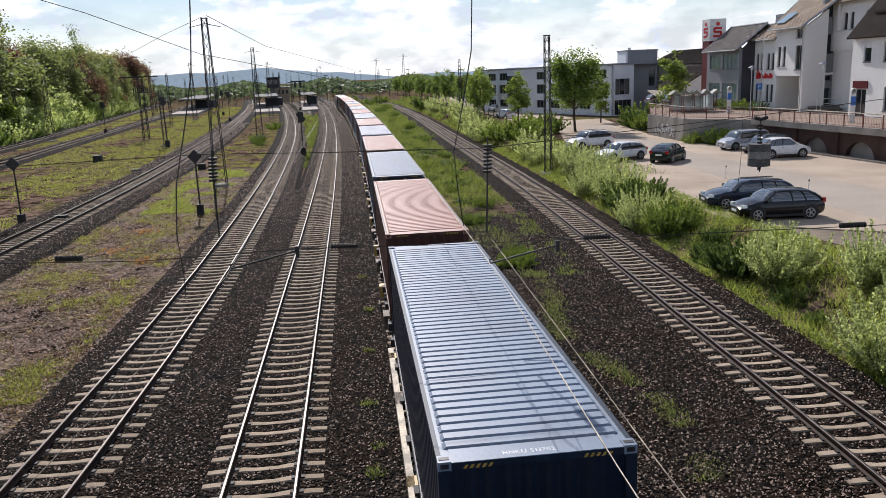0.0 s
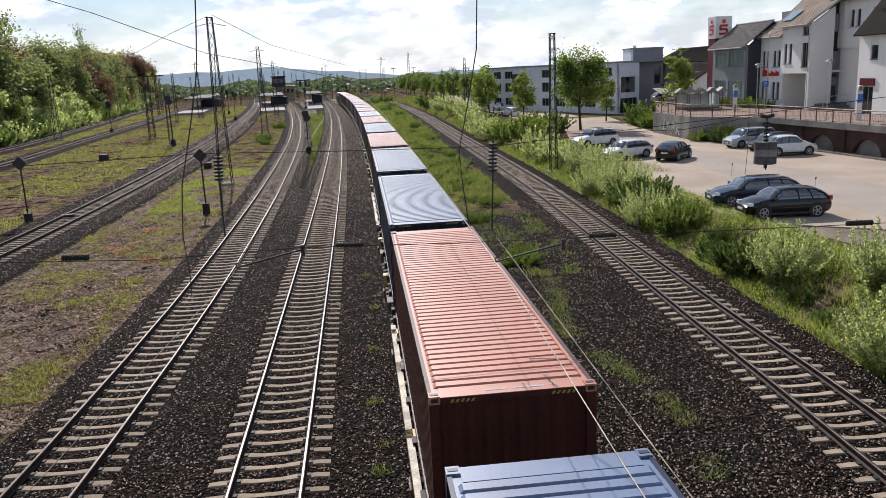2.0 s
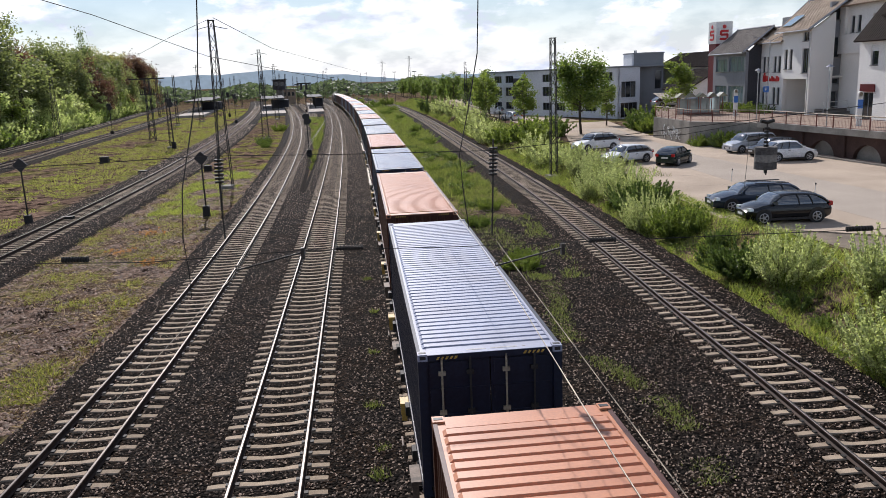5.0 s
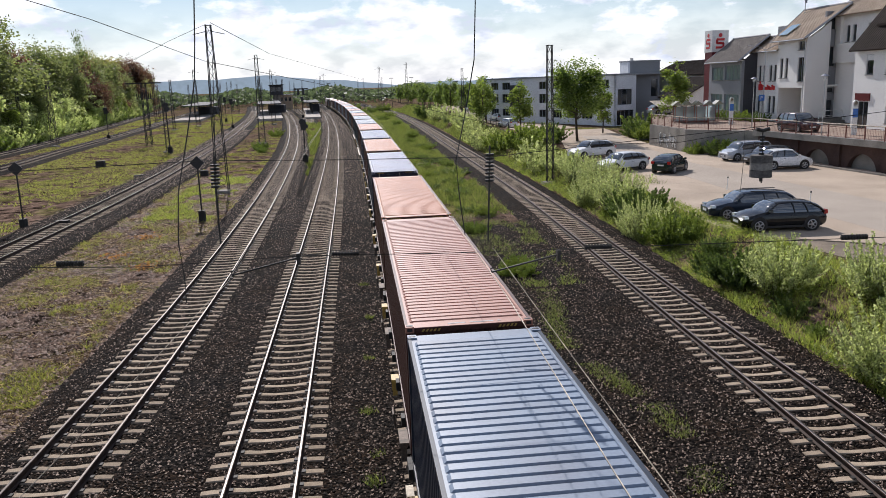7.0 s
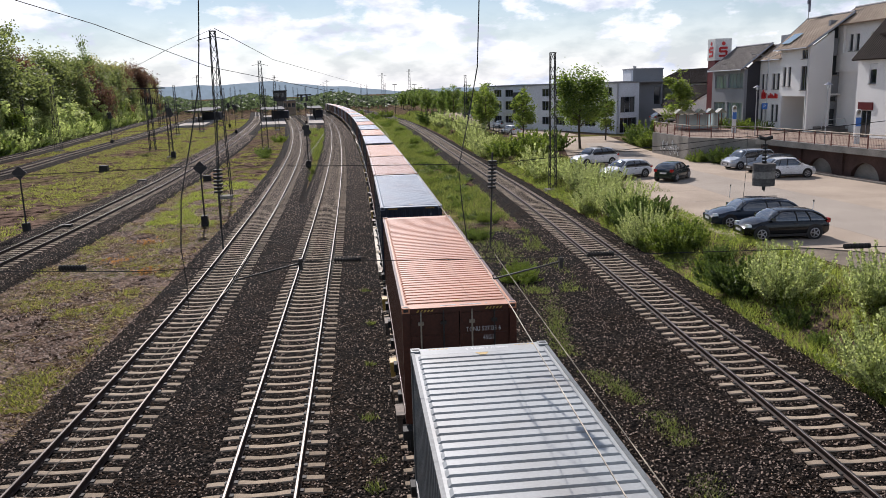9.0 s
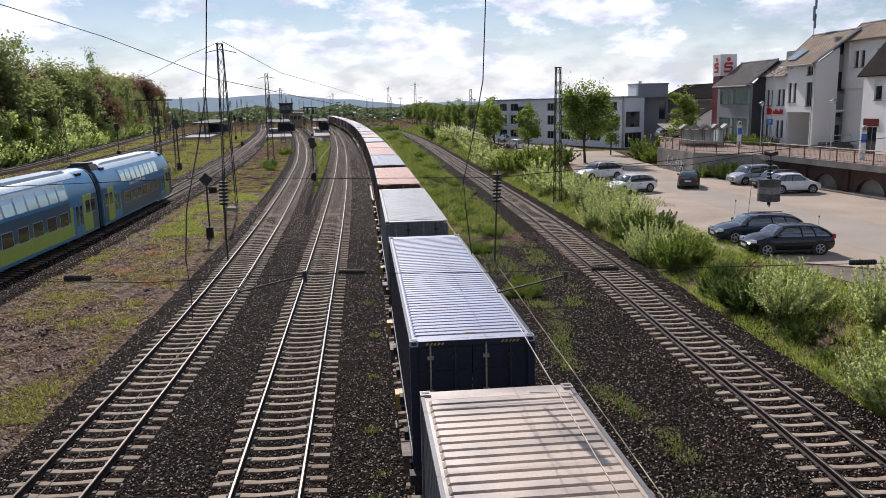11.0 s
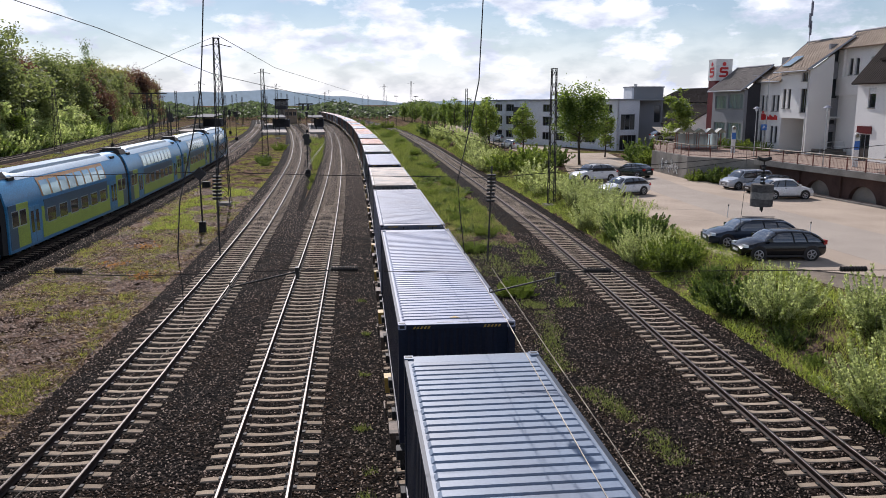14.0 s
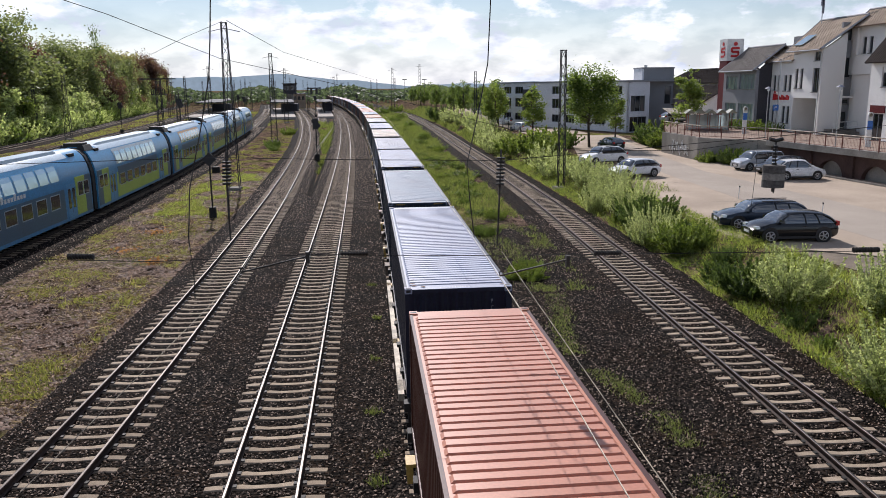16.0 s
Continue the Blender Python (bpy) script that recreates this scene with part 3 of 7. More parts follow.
def build_masts():
    tall, thin = lattice_mesh(13.9, 1.0, 0.42), lattice_mesh(11.3, 0.55, 0.38, 0.8)
    foot = Geo().box(-0.7, 0.7, -0.7, 0.7, -0.9, 0.12, top=0.85)
    foot_me = foot.mesh("footing")
    rows = [(tall, -11.7, 69.0, 1), (tall, -15.1, 130, 1), (thin, 16.2, 64.5, 1), (thin, 21.8, 158, 1), (tall, 7.9, 238, 1), (tall, 17.7, 263, 1.12),
            (tall, -52.4, 144.1, 0.80), (tall, -39.4, 205.2, 1.00), (thin, -27.6, 119.5, 0.71), (thin, -42, 190, 1.0), (tall, -20, 200, 0.95), (thin, -60, 150, 0.85),
            (tall, -30, 262, 1.0), (tall, -12, 300, 0.9), (thin, -47, 290, 1), (thin, -22, 350, 1), (tall, -44, 380, 0.95), (thin, 2, 330, 1), (thin, -66, 330, 1), (tall, -80, 420, 1.0), (thin, -35, 450, 1.1), (tall, -15, 420, 1.1), (thin, -58, 240, 1),
            (thin, -26, 300, 1.05), (thin, -31, 330, 1.1), (thin, -38, 340, 1), (thin, -44, 310, 0.95), (thin, -52, 350, 1.1), (thin, -60, 390, 1.1), (thin, -70, 400, 1.2), (thin, -50, 430, 1.15), (thin, -41, 470, 1.2), (thin, -29, 400, 1.0), (thin, -18, 380, 1.05), (thin, -8, 360, 0.95), (thin, 4, 300, 1.0), (thin, 12, 330, 1.05), (thin, -75, 300, 1.0), (thin, -64, 270, 0.95)]
    for me, x, y, s in rows:
        th = thing("catenary_mast", "dark steel lattice mast of the overhead line on a concrete foot", "mast", pose(x, y, -0.3), "overhead line masts")
        part("lattice_shaft", me, IRON, th, m=Matrix.Diagonal((1, 1, s, 1)))
        part("footing", foot_me, GREYCON, th)
        if me is tall:
            g = Geo().tube([(-1.3, 0, 13.2 * s), (0, 0, 13.5 * s), (1.3, 0, 13.2 * s)], 0.03, 5)
            part("crossarm", g, IRON, th)
    # solid pole with a crossarm and a row of insulators
    th = thing("crossarm_mast", "dark steel mast with a wide crossarm and cluster of insulators", "mast", pose(-34.4, 136.1, -0.3), "overhead line masts")
    part("lattice_shaft", lattice_mesh(10.2, 0.9, 0.7, 1.0, 0.07), IRON, th)
    part("crossarm", Geo().box(-2.9, 2.9, -0.08, 0.08, 10.1, 10.3).box(-1.2, 1.2, -0.5, 0.5, 7.6, 7.75), IRON, th)
    for k in range(8):
        part("insulator", Geo().tube([(-1.1 + 0.31 * k, -0.3, 7.75), (-1.1 + 0.31 * k, -0.3, 8.5)], 0.09, 6), DARK, th)


def wire(name, pts, r, label, category="wire", material=None):
    g = Geo().tube(pts, r, 5)
    return solid(name, g, material or IRON, label, category, group="overhead wires")


build_masts()


# ---- container train ----
FREIGHT, REGIONAL = [], []
CL, CW, CH = 12.19, 2.44, 2.59


def container_meshes():
    ms = {}
    # roof: sheet with raised ribs, rounded at their ends
    n, hx_, rise = 50, CW / 2 - 0.15, 0.032
    cols = (-CW / 2 + 0.05, -hx_ - 0.045, -hx_, hx_, hx_ + 0.045, CW / 2 - 0.05)
    rows = [(-CL / 2 + 0.05, 0)]
    for k in range(n):
        y = -CL / 2 + 0.36 + (CL - 0.72) * (k + 0.5) / n
        rows += [(y - 0.096, 0), (y - 0.076, 1), (y + 0.076, 1), (y + 0.096, 0)]
    rows.append((CL / 2 - 0.05, 0))
    g = Geo()
    g.v = [(x, y, CH - 0.03 + (rise if up and 2 <= i <= 3 else 0)) for y, up in rows for i, x in enumerate(cols)]
    g.f = [(j * 6 + i, j * 6 + i + 1, (j + 1) * 6 + i + 1, (j + 1) * 6 + i) for j in range(len(rows) - 1) for i in range(5)]
    ms["roof"] = g.mesh("roof")
    # corrugated side: vertical folds
    def folds(length, depth, pitch, z0, z1):
        pts, p = [], -length / 2
        while p < length / 2 - pitch + 1e-3:
            pts += [(p, 0), (p + pitch * 0.27, 0), (p + pitch * 0.5, depth), (p + pitch * 0.77, depth)]
            p += pitch
        pts.append((length / 2, 0))
        s = Geo()
        s.v = [(a, b, z) for z in (z0, z1) for a, b in pts]
        m = len(pts)
        s.f = [(i, i + 1, m + i + 1, m + i) for i in range(m - 1)]
        return s
    side = folds(CL - 0.3, 0.036, 0.278, 0.15, CH - 0.06)
    ms["side_wall"] = side.mesh("side_wall")
    ms["end_wall"] = folds(CW - 0.28, 0.045, 0.25, 0.15, CH - 0.1).mesh("end_wall")
    fr = Geo()
    for sx in (-1, 1):
        x0, x1 = sorted((sx * CW / 2, sx * (CW / 2 - 0.06)))
        fr.box(x0, x1, -CL / 2 + 0.15, CL / 2 - 0.15, CH - 0.075, CH - 0.015)
        fr.box(x0, x1, -CL / 2 + 0.15, CL / 2 - 0.15, 0.0, 0.16)
        for sy in (-1, 1):
            y0, y1 = sorted((sy * CL / 2, sy * (CL / 2 - 0.16)))
            x2, x3 = sorted((sx * CW / 2, sx * (CW / 2 - 0.14)))
            fr.box(x2, x3, y0, y1, 0.11, CH - 0.11)
    for sy in (-1, 1):
        y0, y1 = sorted((sy * (CL / 2 - 0.005), sy * (CL / 2 - 0.36)))
        fr.box(-CW / 2 + 0.17, CW / 2 - 0.17, y0, y1, CH - 0.11, CH - 0.022)
        fr.box(-CW / 2 + 0.17, CW / 2 - 0.17, y0, y1, 0.02, 0.15)
    ms["frame"] = fr.mesh("frame")
    ms["corner_casting"] = Geo().box(-0.081, 0.081, -0.089, 0.089, 0, 0.118).mesh("corner_casting")
    ms["casting_hole"] = Geo().box(-0.062, 0.062, -0.034, 0.034, 0.116, 0.124).box(-0.05, 0.05, -0.093, -0.085, 0.03, 0.09).mesh("casting_hole")
    ms["end_plate"] = Geo().box(-CW / 2 + 0.165, CW / 2 - 0.165, -0.17, 0.17, -0.012, 0.0).mesh("end_plate")
    d = Geo()
    d.box(-0.535, 0.535, -0.025, 0.025, 0.16, CH - 0.12)
    for k in range(5):
        z = 0.3 + k * 0.47
        d.box(-0.48, 0.48, -0.045, -0.024, z, z + 0.24)
    ms["door"] = d.mesh("door")
    b = Geo().tube([(0, -0.09, 0.12), (0, -0.09, CH - 0.08)], 0.018, 6)
    for z in (0.25, 0.8, 1.5, 2.2):
        b.box(-0.06, 0.06, -0.1, -0.05, z, z + 0.07)
    b.box(-0.02, 0.24, -0.12, -0.08, 1.0, 1.04)
    ms["locking_bar"] = b.mesh("locking_bar")
    s = Geo()
    for k in range(5):
        s.add([(k * 0.075, 0, 0), (k * 0.075 + 0.04, 0, 0), (k * 0.075 + 0.07, 0.05, 0), (k * 0.075 + 0.03, 0.05, 0)], [(0, 1, 2, 3)])
    ms["hazard_stripes"] = s.mesh("hazard_stripes")
    return ms


def writing(text, size, material, parent, m, words="white painted code"):
    """One mesh for each character, laid out on a line."""
    step = 0.0
    for ch in text:
        if ch == " ":
            step += size * 0.35
            continue
        cu = bpy.data.curves.new("letter", "FONT")
        cu.body, cu.size, cu.extrude = ch, size, 0.0015
        tmp = bpy.data.objects.new("letter", cu)
        me = bpy.data.meshes.new_from_object(tmp)
        bpy.data.objects.remove(tmp)
        part("letter", me, material, parent, words, m @ pose(step, 0, 0))
        step += max(v.co.x for v in me.vertices) + size * 0.1


# wall colours are darkened for shade, roof colours lightened for sky and sun glare
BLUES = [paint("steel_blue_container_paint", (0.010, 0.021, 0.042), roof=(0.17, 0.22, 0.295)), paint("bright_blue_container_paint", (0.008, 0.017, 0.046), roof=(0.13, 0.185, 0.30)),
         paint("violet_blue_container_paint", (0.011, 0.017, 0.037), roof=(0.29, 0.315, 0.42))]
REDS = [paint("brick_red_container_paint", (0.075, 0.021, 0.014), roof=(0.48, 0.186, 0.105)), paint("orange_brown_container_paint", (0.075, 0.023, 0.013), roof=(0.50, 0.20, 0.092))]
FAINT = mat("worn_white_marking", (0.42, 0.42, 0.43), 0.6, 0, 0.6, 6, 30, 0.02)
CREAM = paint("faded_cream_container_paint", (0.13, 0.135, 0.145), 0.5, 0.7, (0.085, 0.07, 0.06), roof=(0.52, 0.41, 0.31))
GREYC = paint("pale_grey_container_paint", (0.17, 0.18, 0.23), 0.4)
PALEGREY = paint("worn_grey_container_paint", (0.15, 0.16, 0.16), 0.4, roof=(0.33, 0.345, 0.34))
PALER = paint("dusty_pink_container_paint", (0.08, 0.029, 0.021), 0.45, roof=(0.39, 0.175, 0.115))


def build_container(ms, colour, words, s, doors, code=None, bars=True, arrow=False, on_door="", far_code="", upright=""):
    th = thing("shipping_container", words, "container", on_line(LINE_FREIGHT, s, 1.21), "containers of the freight train")
    part("roof", ms["roof"], ROOFS[colour.name], th, "faded ribbed roof sheet, sky and sun glare put into its colour")
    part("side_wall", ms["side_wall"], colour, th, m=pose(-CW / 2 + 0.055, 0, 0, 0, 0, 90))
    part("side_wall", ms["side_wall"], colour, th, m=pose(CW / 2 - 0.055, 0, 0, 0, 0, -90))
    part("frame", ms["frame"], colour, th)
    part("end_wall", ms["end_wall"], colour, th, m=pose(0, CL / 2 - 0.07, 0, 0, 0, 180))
    if doors:
        for sx in (-1, 1):
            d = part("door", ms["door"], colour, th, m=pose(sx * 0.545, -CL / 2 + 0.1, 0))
            for e in (-0.28, 0.2):
                part("locking_bar", ms["locking_bar"], IRON if e > 0 else SAND, d, m=pose(e, 0, 0))
    else:
        part("end_wall", ms["end_wall"], colour, th, m=pose(0, -CL / 2 + 0.07, 0))
    for sx in (-1, 1):
        for sy in (-1, 1):
            for z in (0.0, CH - 0.115):
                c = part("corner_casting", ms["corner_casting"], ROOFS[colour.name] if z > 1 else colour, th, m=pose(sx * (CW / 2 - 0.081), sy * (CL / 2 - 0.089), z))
                if z > 1:
                    part("casting_hole", ms["casting_hole"], BLACKPL, c)
    top, near = CH - 0.013, -CL / 2
    # end plates and top castings share the roof colour with its painted glare
    for sy in (-1, 1):
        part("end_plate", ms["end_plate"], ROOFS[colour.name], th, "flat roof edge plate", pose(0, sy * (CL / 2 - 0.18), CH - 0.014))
    if bars:
        for x in (-0.92, 0.55):
            part("hazard_stripes", ms["hazard_stripes"], YELLOW, th, "yellow hazard stripes", pose(x, near - 0.003, CH - 0.1, 90))
    if code:
        writing(code, 0.125, WHITE, th, pose(-0.42, near + 0.09, top) @ Matrix.Diagonal((0.8, 1, 1, 1)))
    elif code is not None:
        g = Geo()
        for k, w in enumerate((0.34, 0.46, 0.06)):
            x = (-0.4, 0.02, 0.56)[k]
            g.box(x, x + w, near + 0.12, near + 0.175, top, top + 0.003)
        part("marking", g, FAINT, th, "white painted marking")
    if arrow:
        part("warning_mark", Geo().add([(-0.12, near + 0.40, CH + 0.008), (0.12, near + 0.40, CH + 0.008), (0.0, near + 0.52, CH + 0.008)], [(0, 1, 2)]), YELLOW, th, "orange triangle")
    for k, row in enumerate(on_door.split("/") if on_door else ()):
        writing(row, 0.145, WHITE, th, pose(0.14 + 0.36 * (k > 0), near + 0.045, 2.0 - 0.2 * k, 90) @ Matrix.Diagonal((0.7, 1, 1, 1)))
    if far_code:
        writing(far_code, 0.135, WHITE, th, pose(0.5, -near - 0.1, top, 0, 0, 180) @ Matrix.Diagonal((0.75, 1, 1, 1)))
        part("warning_mark", Geo().add([(-0.12, -near - 0.42, CH + 0.008), (0.12, -near - 0.42, CH + 0.008), (0.05, -near - 0.54, CH + 0.008), (-0.05, -near - 0.54, CH + 0.008)], [(3, 2, 1, 0)]), YELLOW, th, "yellow warning mark")
        for x in (-0.92, 0.62):
            part("hazard_stripes", ms["hazard_stripes"], YELLOW, th, "yellow hazard stripes", pose(x, -near - 0.1, top))
    for k, ch in enumerate(upright):
        writing(ch, 0.14, FAINT, th, pose(0.74, near + 0.03, 2.2 - 0.16 * k, 90) @ Matrix.Diagonal((0.7, 1, 1, 1)))
    if upright[:1] == "P":
        rng = random.Random(5)
        for x, y, w in ((-1.02, 0.5, 0.07), (-1.0, 0.85, 0.06), (1.0, 0.62, 0.08), (-0.8, 0.2, 0.1), (-1.0, 0.3, 0.08), (1.02, 0.2, 0.07)):
            ring = [(x + w * rng.uniform(0.4, 1.1) * math.cos(a), near + y + 0.6 * w * rng.uniform(0.4, 1.1) * math.sin(a), CH + 0.004) for a in [j * 0.7 for j in range(9)]]
            part("rust_patch", Geo().add(ring, [tuple(range(9))]), RUSTY, th, "brown rust patch")
    FREIGHT.append((th, s, 1.21))
    return th


def build_wagon_meshes():
    ms = {}
    g = Geo()
    g.box(-0.35, 0.35, -6.4, 6.4, 0.75, 1.08)
    for sx in (-1, 1):
        g.box(sx * 1.0 - 0.1, sx * 1.0 + 0.1, -6.3, 6.3, 0.85, 1.12)
    for y in (-6.2, -4.1, -2.0, 0, 2.0, 4.1, 6.2):
        g.box(-1.3, 1.3, y - 0.14, y + 0.14, 0.95, 1.16)
    ms["underframe"] = g.mesh("underframe")
    b = Geo()
    for sx in (-1, 1):
        b.box(sx * 1.05 - 0.08, sx * 1.05 + 0.08, -1.25, 1.25, 0.42, 0.72)
        for sy in (-0.9, 0.9):
            b.box(sx * 1.05 - 0.12, sx * 1.05 + 0.12, sy - 0.17, sy + 0.17, 0.28, 0.62)
    b.box(-1.0, 1.0, -0.2, 0.2, 0.5, 0.78)
    ms["bogie"] = b.mesh("bogie")
    w = Geo()
    for sx in (-1, 1):
        w.disc((sx * 0.75, 0, 0.43), "x", 0.425, 0.12, 20)
    w.tube([(-1.0, 0, 0.43), (1.0, 0, 0.43)], 0.07, 8)
    ms["wheelset"] = w.mesh("wheelset")
    f = Geo()
    for sx in (-1, 1):
        f.tube([(sx * 0.87, 0, 1.0), (sx * 0.87, -0.55, 1.0)], 0.09, 8)
        f.disc((sx * 0.87, -0.6, 1.0), "y", 0.22, 0.06, 14)
    f.box(-1.15, 1.15, 0, 0.12, 0.82, 1.15)
    ms["buffer_beam"] = f.mesh("buffer_beam")
    p = Geo().box(-1.42, -1.2, -1.1, 1.1, 1.05, 1.12).box(-1.4, -1.28, -1.0, -0.86, 0.7, 1.05).box(-1.4, -1.28, 0.86, 1.0, 0.7, 1.05)
    ms["side_step"] = p.mesh("side_step")
    ms["handle"] = Geo().tube([(-1.42, -0.3, 0.7), (-1.45, -0.3, 1.02), (-1.45, 0.1, 1.02), (-1.42, 0.1, 0.7)], 0.025, 5).mesh("handle")
    ms["side_rail"] = Geo().box(-1.40, -1.26, -5.6, 5.6, 0.92, 1.1).mesh("side_rail")
    return ms


def build_wagon(ms, s, pale):
    th = thing("container_wagon", "dusty flat container wagon with two bogies on the rails", "wagon", on_line(LINE_FREIGHT, s, 0), "wagons of the freight train")
    part("underframe", ms["underframe"], DARK, th)
    for y in (-4.4, 4.4):
        b = part("bogie", ms["bogie"], DARK, th, m=pose(0, y, 0))
        for e in (-0.9, 0.9):
            part("wheelset", ms["wheelset"], RUST, b, m=pose(0, e, 0))
    part("buffer_beam", ms["buffer_beam"], DARK, th, m=pose(0, -6.35, 0))
    part("buffer_beam", ms["buffer_beam"], DARK, th, m=pose(0, 6.35, 0, 0, 0, 180))
    if pale:
        part("side_rail", ms["side_rail"], pale, th, "dusty painted side rail")
    for y, c in ((-5.0, DUST), (-1.6, YELLOW), (2.2, DUST), (5.0, YELLOW)):
        part("side_step", ms["side_step"], c, th, "", pose(0.02, y, -0.02) @ Matrix.Diagonal((1, 0.18 if c is YELLOW else 0.3, 1, 1)))
    for y in (-3.4, 3.6):
        part("handle", ms["handle"], DUST, th, "bent grab handle", pose(0, y, 0))
    FREIGHT.append((th, s, 0.0))


def build_freight():
    cm, wm = container_meshes(), build_wagon_meshes()
    S_, B, V = BLUES
    R, O = REDS
    blue, red = "blue corrugated steel shipping container with ribbed roof", "red-brown corrugated steel shipping container with ribbed roof"
    rows = [  # middle along the train at the start, colour, label, doors to the rear
        (14.47, S_, blue + " and yellow stripes", 0, "HNKU 513702", 0), (0.55, S_, blue, 0, "", 0), (-12.75, R, "bright red " + red[10:], 0, "", 0),
        (-26.95, B, "bright blue " + blue[5:], 1, "", 1), (-40.75, O, "orange-brown " + red[10:], 0, "", 1), (-54.5, V, "violet-blue " + blue[5:], 1, "", 0),
        (-69.1, O, red, 0, "", 0), (-81.75, PALER, "dusty brown-pink " + red[10:], 0, "", 0), (-94.4, S_, blue, 0, "", 1),
        (-109.1, O, "orange-red " + red[10:] + " and rear doors", 1, "", 1), (-123.9, PALEGREY, "pale grey corrugated steel shipping container with ribbed roof", 1, "", 1),
        (-139.6, V, "violet-blue " + blue[5:] + " and rear doors", 1, "", 1), (-154.45, CREAM, "grey corrugated container with faded cream roof and rust stains", 0, None, 0),
        (-168.9, GREYC, "pale grey-blue corrugated shipping container with ribbed roof", 1, "", 0), (-182.2, V, "violet-blue " + blue[5:], 0, "", 1), (-196.4, S_, "steel blue " + blue[5:] + " and yellow stripes", 0, "HNKU 513965", 1),
        (-209.75, V, "violet-blue " + blue[5:] + " and rusty rear corners", 0, "PCIU 845267 0", 0), (-223.7, R, "pinkish red " + red[10:], 0, "", 0)]
    ahead = (PALER, S_, PALER, GREYC, PALER, GREYC, PALER, GREYC, O, GREYC, PALER, PALER, O, CREAM)
    names = {PALER: "faded pink-brown container with ribbed roof", S_: blue, GREYC: "pale grey-blue container with ribbed roof", O: "orange-brown container with ribbed roof", CREAM: "cream container with ribbed roof"}
    for k, c in enumerate(ahead):
        rows.append((28.3 + 13.65 * k, c, names[c], k % 3 == 1, "", 0))
    for k, (s, c, words, doors, code, arrow) in enumerate(rows):
        build_container(cm, c, words, s, doors, code, code is not None and k != 16, arrow, {3: "HHXU 309212 7", 9: "TCNU 527135 6/45G1"}.get(k, ""),
                        {4: "TCLU 888634 1", 10: "HNKU 518866 5"}.get(k, ""), {8: "HNKU", 16: "PCIU 845267"}.get(k, "").replace(" ", ""))
        build_wagon(wm, s, SAND if k in (0, 2, 8, 16) else None)
    # electric locomotive far ahead
    s = 28.3 + 13.65 * len(ahead) + 3.2
    th = thing("locomotive", "red electric locomotive with raised pantograph at the head of the train", "locomotive", on_line(LINE_FREIGHT, s, 0))
    g = Geo().loft([[(-1.45, y, 0.9), (1.45, y, 0.9), (1.45, y, 2.6), (1.2 * w, y + q, 3.75), (-1.2 * w, y + q, 3.75), (-1.45, y, 2.6)] for y, w, q in ((-9.2, 0.8, 0.5), (-8.4, 1, 0.2), (8.4, 1, -0.2), (9.2, 0.8, -0.5))])
    part("body", g, REDS[0], th)
    part("pantograph", Geo().tube([(0, -4, 3.8), (0, -5.2, 4.6), (0, -4, 5.4)], 0.04).tube([(-0.9, -4, 5.45), (0.9, -4, 5.45)], 0.04), IRON, th)
    part("windscreen", Geo().box(-1.0, 1.0, -9.26, -9.1, 2.3, 3.1), GLASS, th)
    for y in (-5.5, 5.5):
        b = part("bogie", wm["bogie"], DARK, th, m=pose(0, y, 0))
        for e in (-0.9, 0.9):
            part("wheelset", wm["wheelset"], RUST, b, m=pose(0, e, 0))
    FREIGHT.append((th, s, 0.0))


build_freight()


# ---- regional double-deck train ----
TBLUE = mat("train_blue_paint", (0.05, 0.26, 0.50), 0.3, 0, 0.9, 0.5, 12, 0.02)
TLIGHT = mat("train_silver_blue_roof", (0.40, 0.51, 0.60), 0.35, 0, 0.85, 0.5, 12, 0.03)
TDARK = mat("train_slate_blue_paint", (0.045, 0.12, 0.20), 0.3, 0, 0.9, 0.5, 12, 0.02)
TGREEN = mat("train_lime_paint", (0.42, 0.56, 0.10), 0.35, 0, 0.9, 0.8, 12, 0.02)
TORANGE = mat("train_orange_band", (0.58, 0.30, 0.10), 0.4, 0, 0.9, 0.8, 12, 0.02)
TPALE = mat("train_pale_window_frame", (0.45, 0.52, 0.56), 0.4, 0, 0.9, 0.8, 12, 0.02)
TDOOR = mat("train_door_blue", (0.10, 0.32, 0.55), 0.35, 0, 0.9, 0.8, 12, 0.02)


def coach_ring(y, w=1.0, top=1.0):
    return [(x * w, y, z if z < 2 else 2 + (z - 2) * top) for x, z in ((-1.38, 0.42), (-1.4, 1.5), (-1.4, 2.5), (-1.36, 3.0), (-1.22, 3.6), (-0.98, 4.12), (-0.66, 4.42), (-0.25, 4.55),
                                                                 (0.25, 4.55), (0.66, 4.42), (0.98, 4.12), (1.22, 3.6), (1.36, 3.0), (1.4, 2.5), (1.4, 1.5), (1.38, 0.42))]


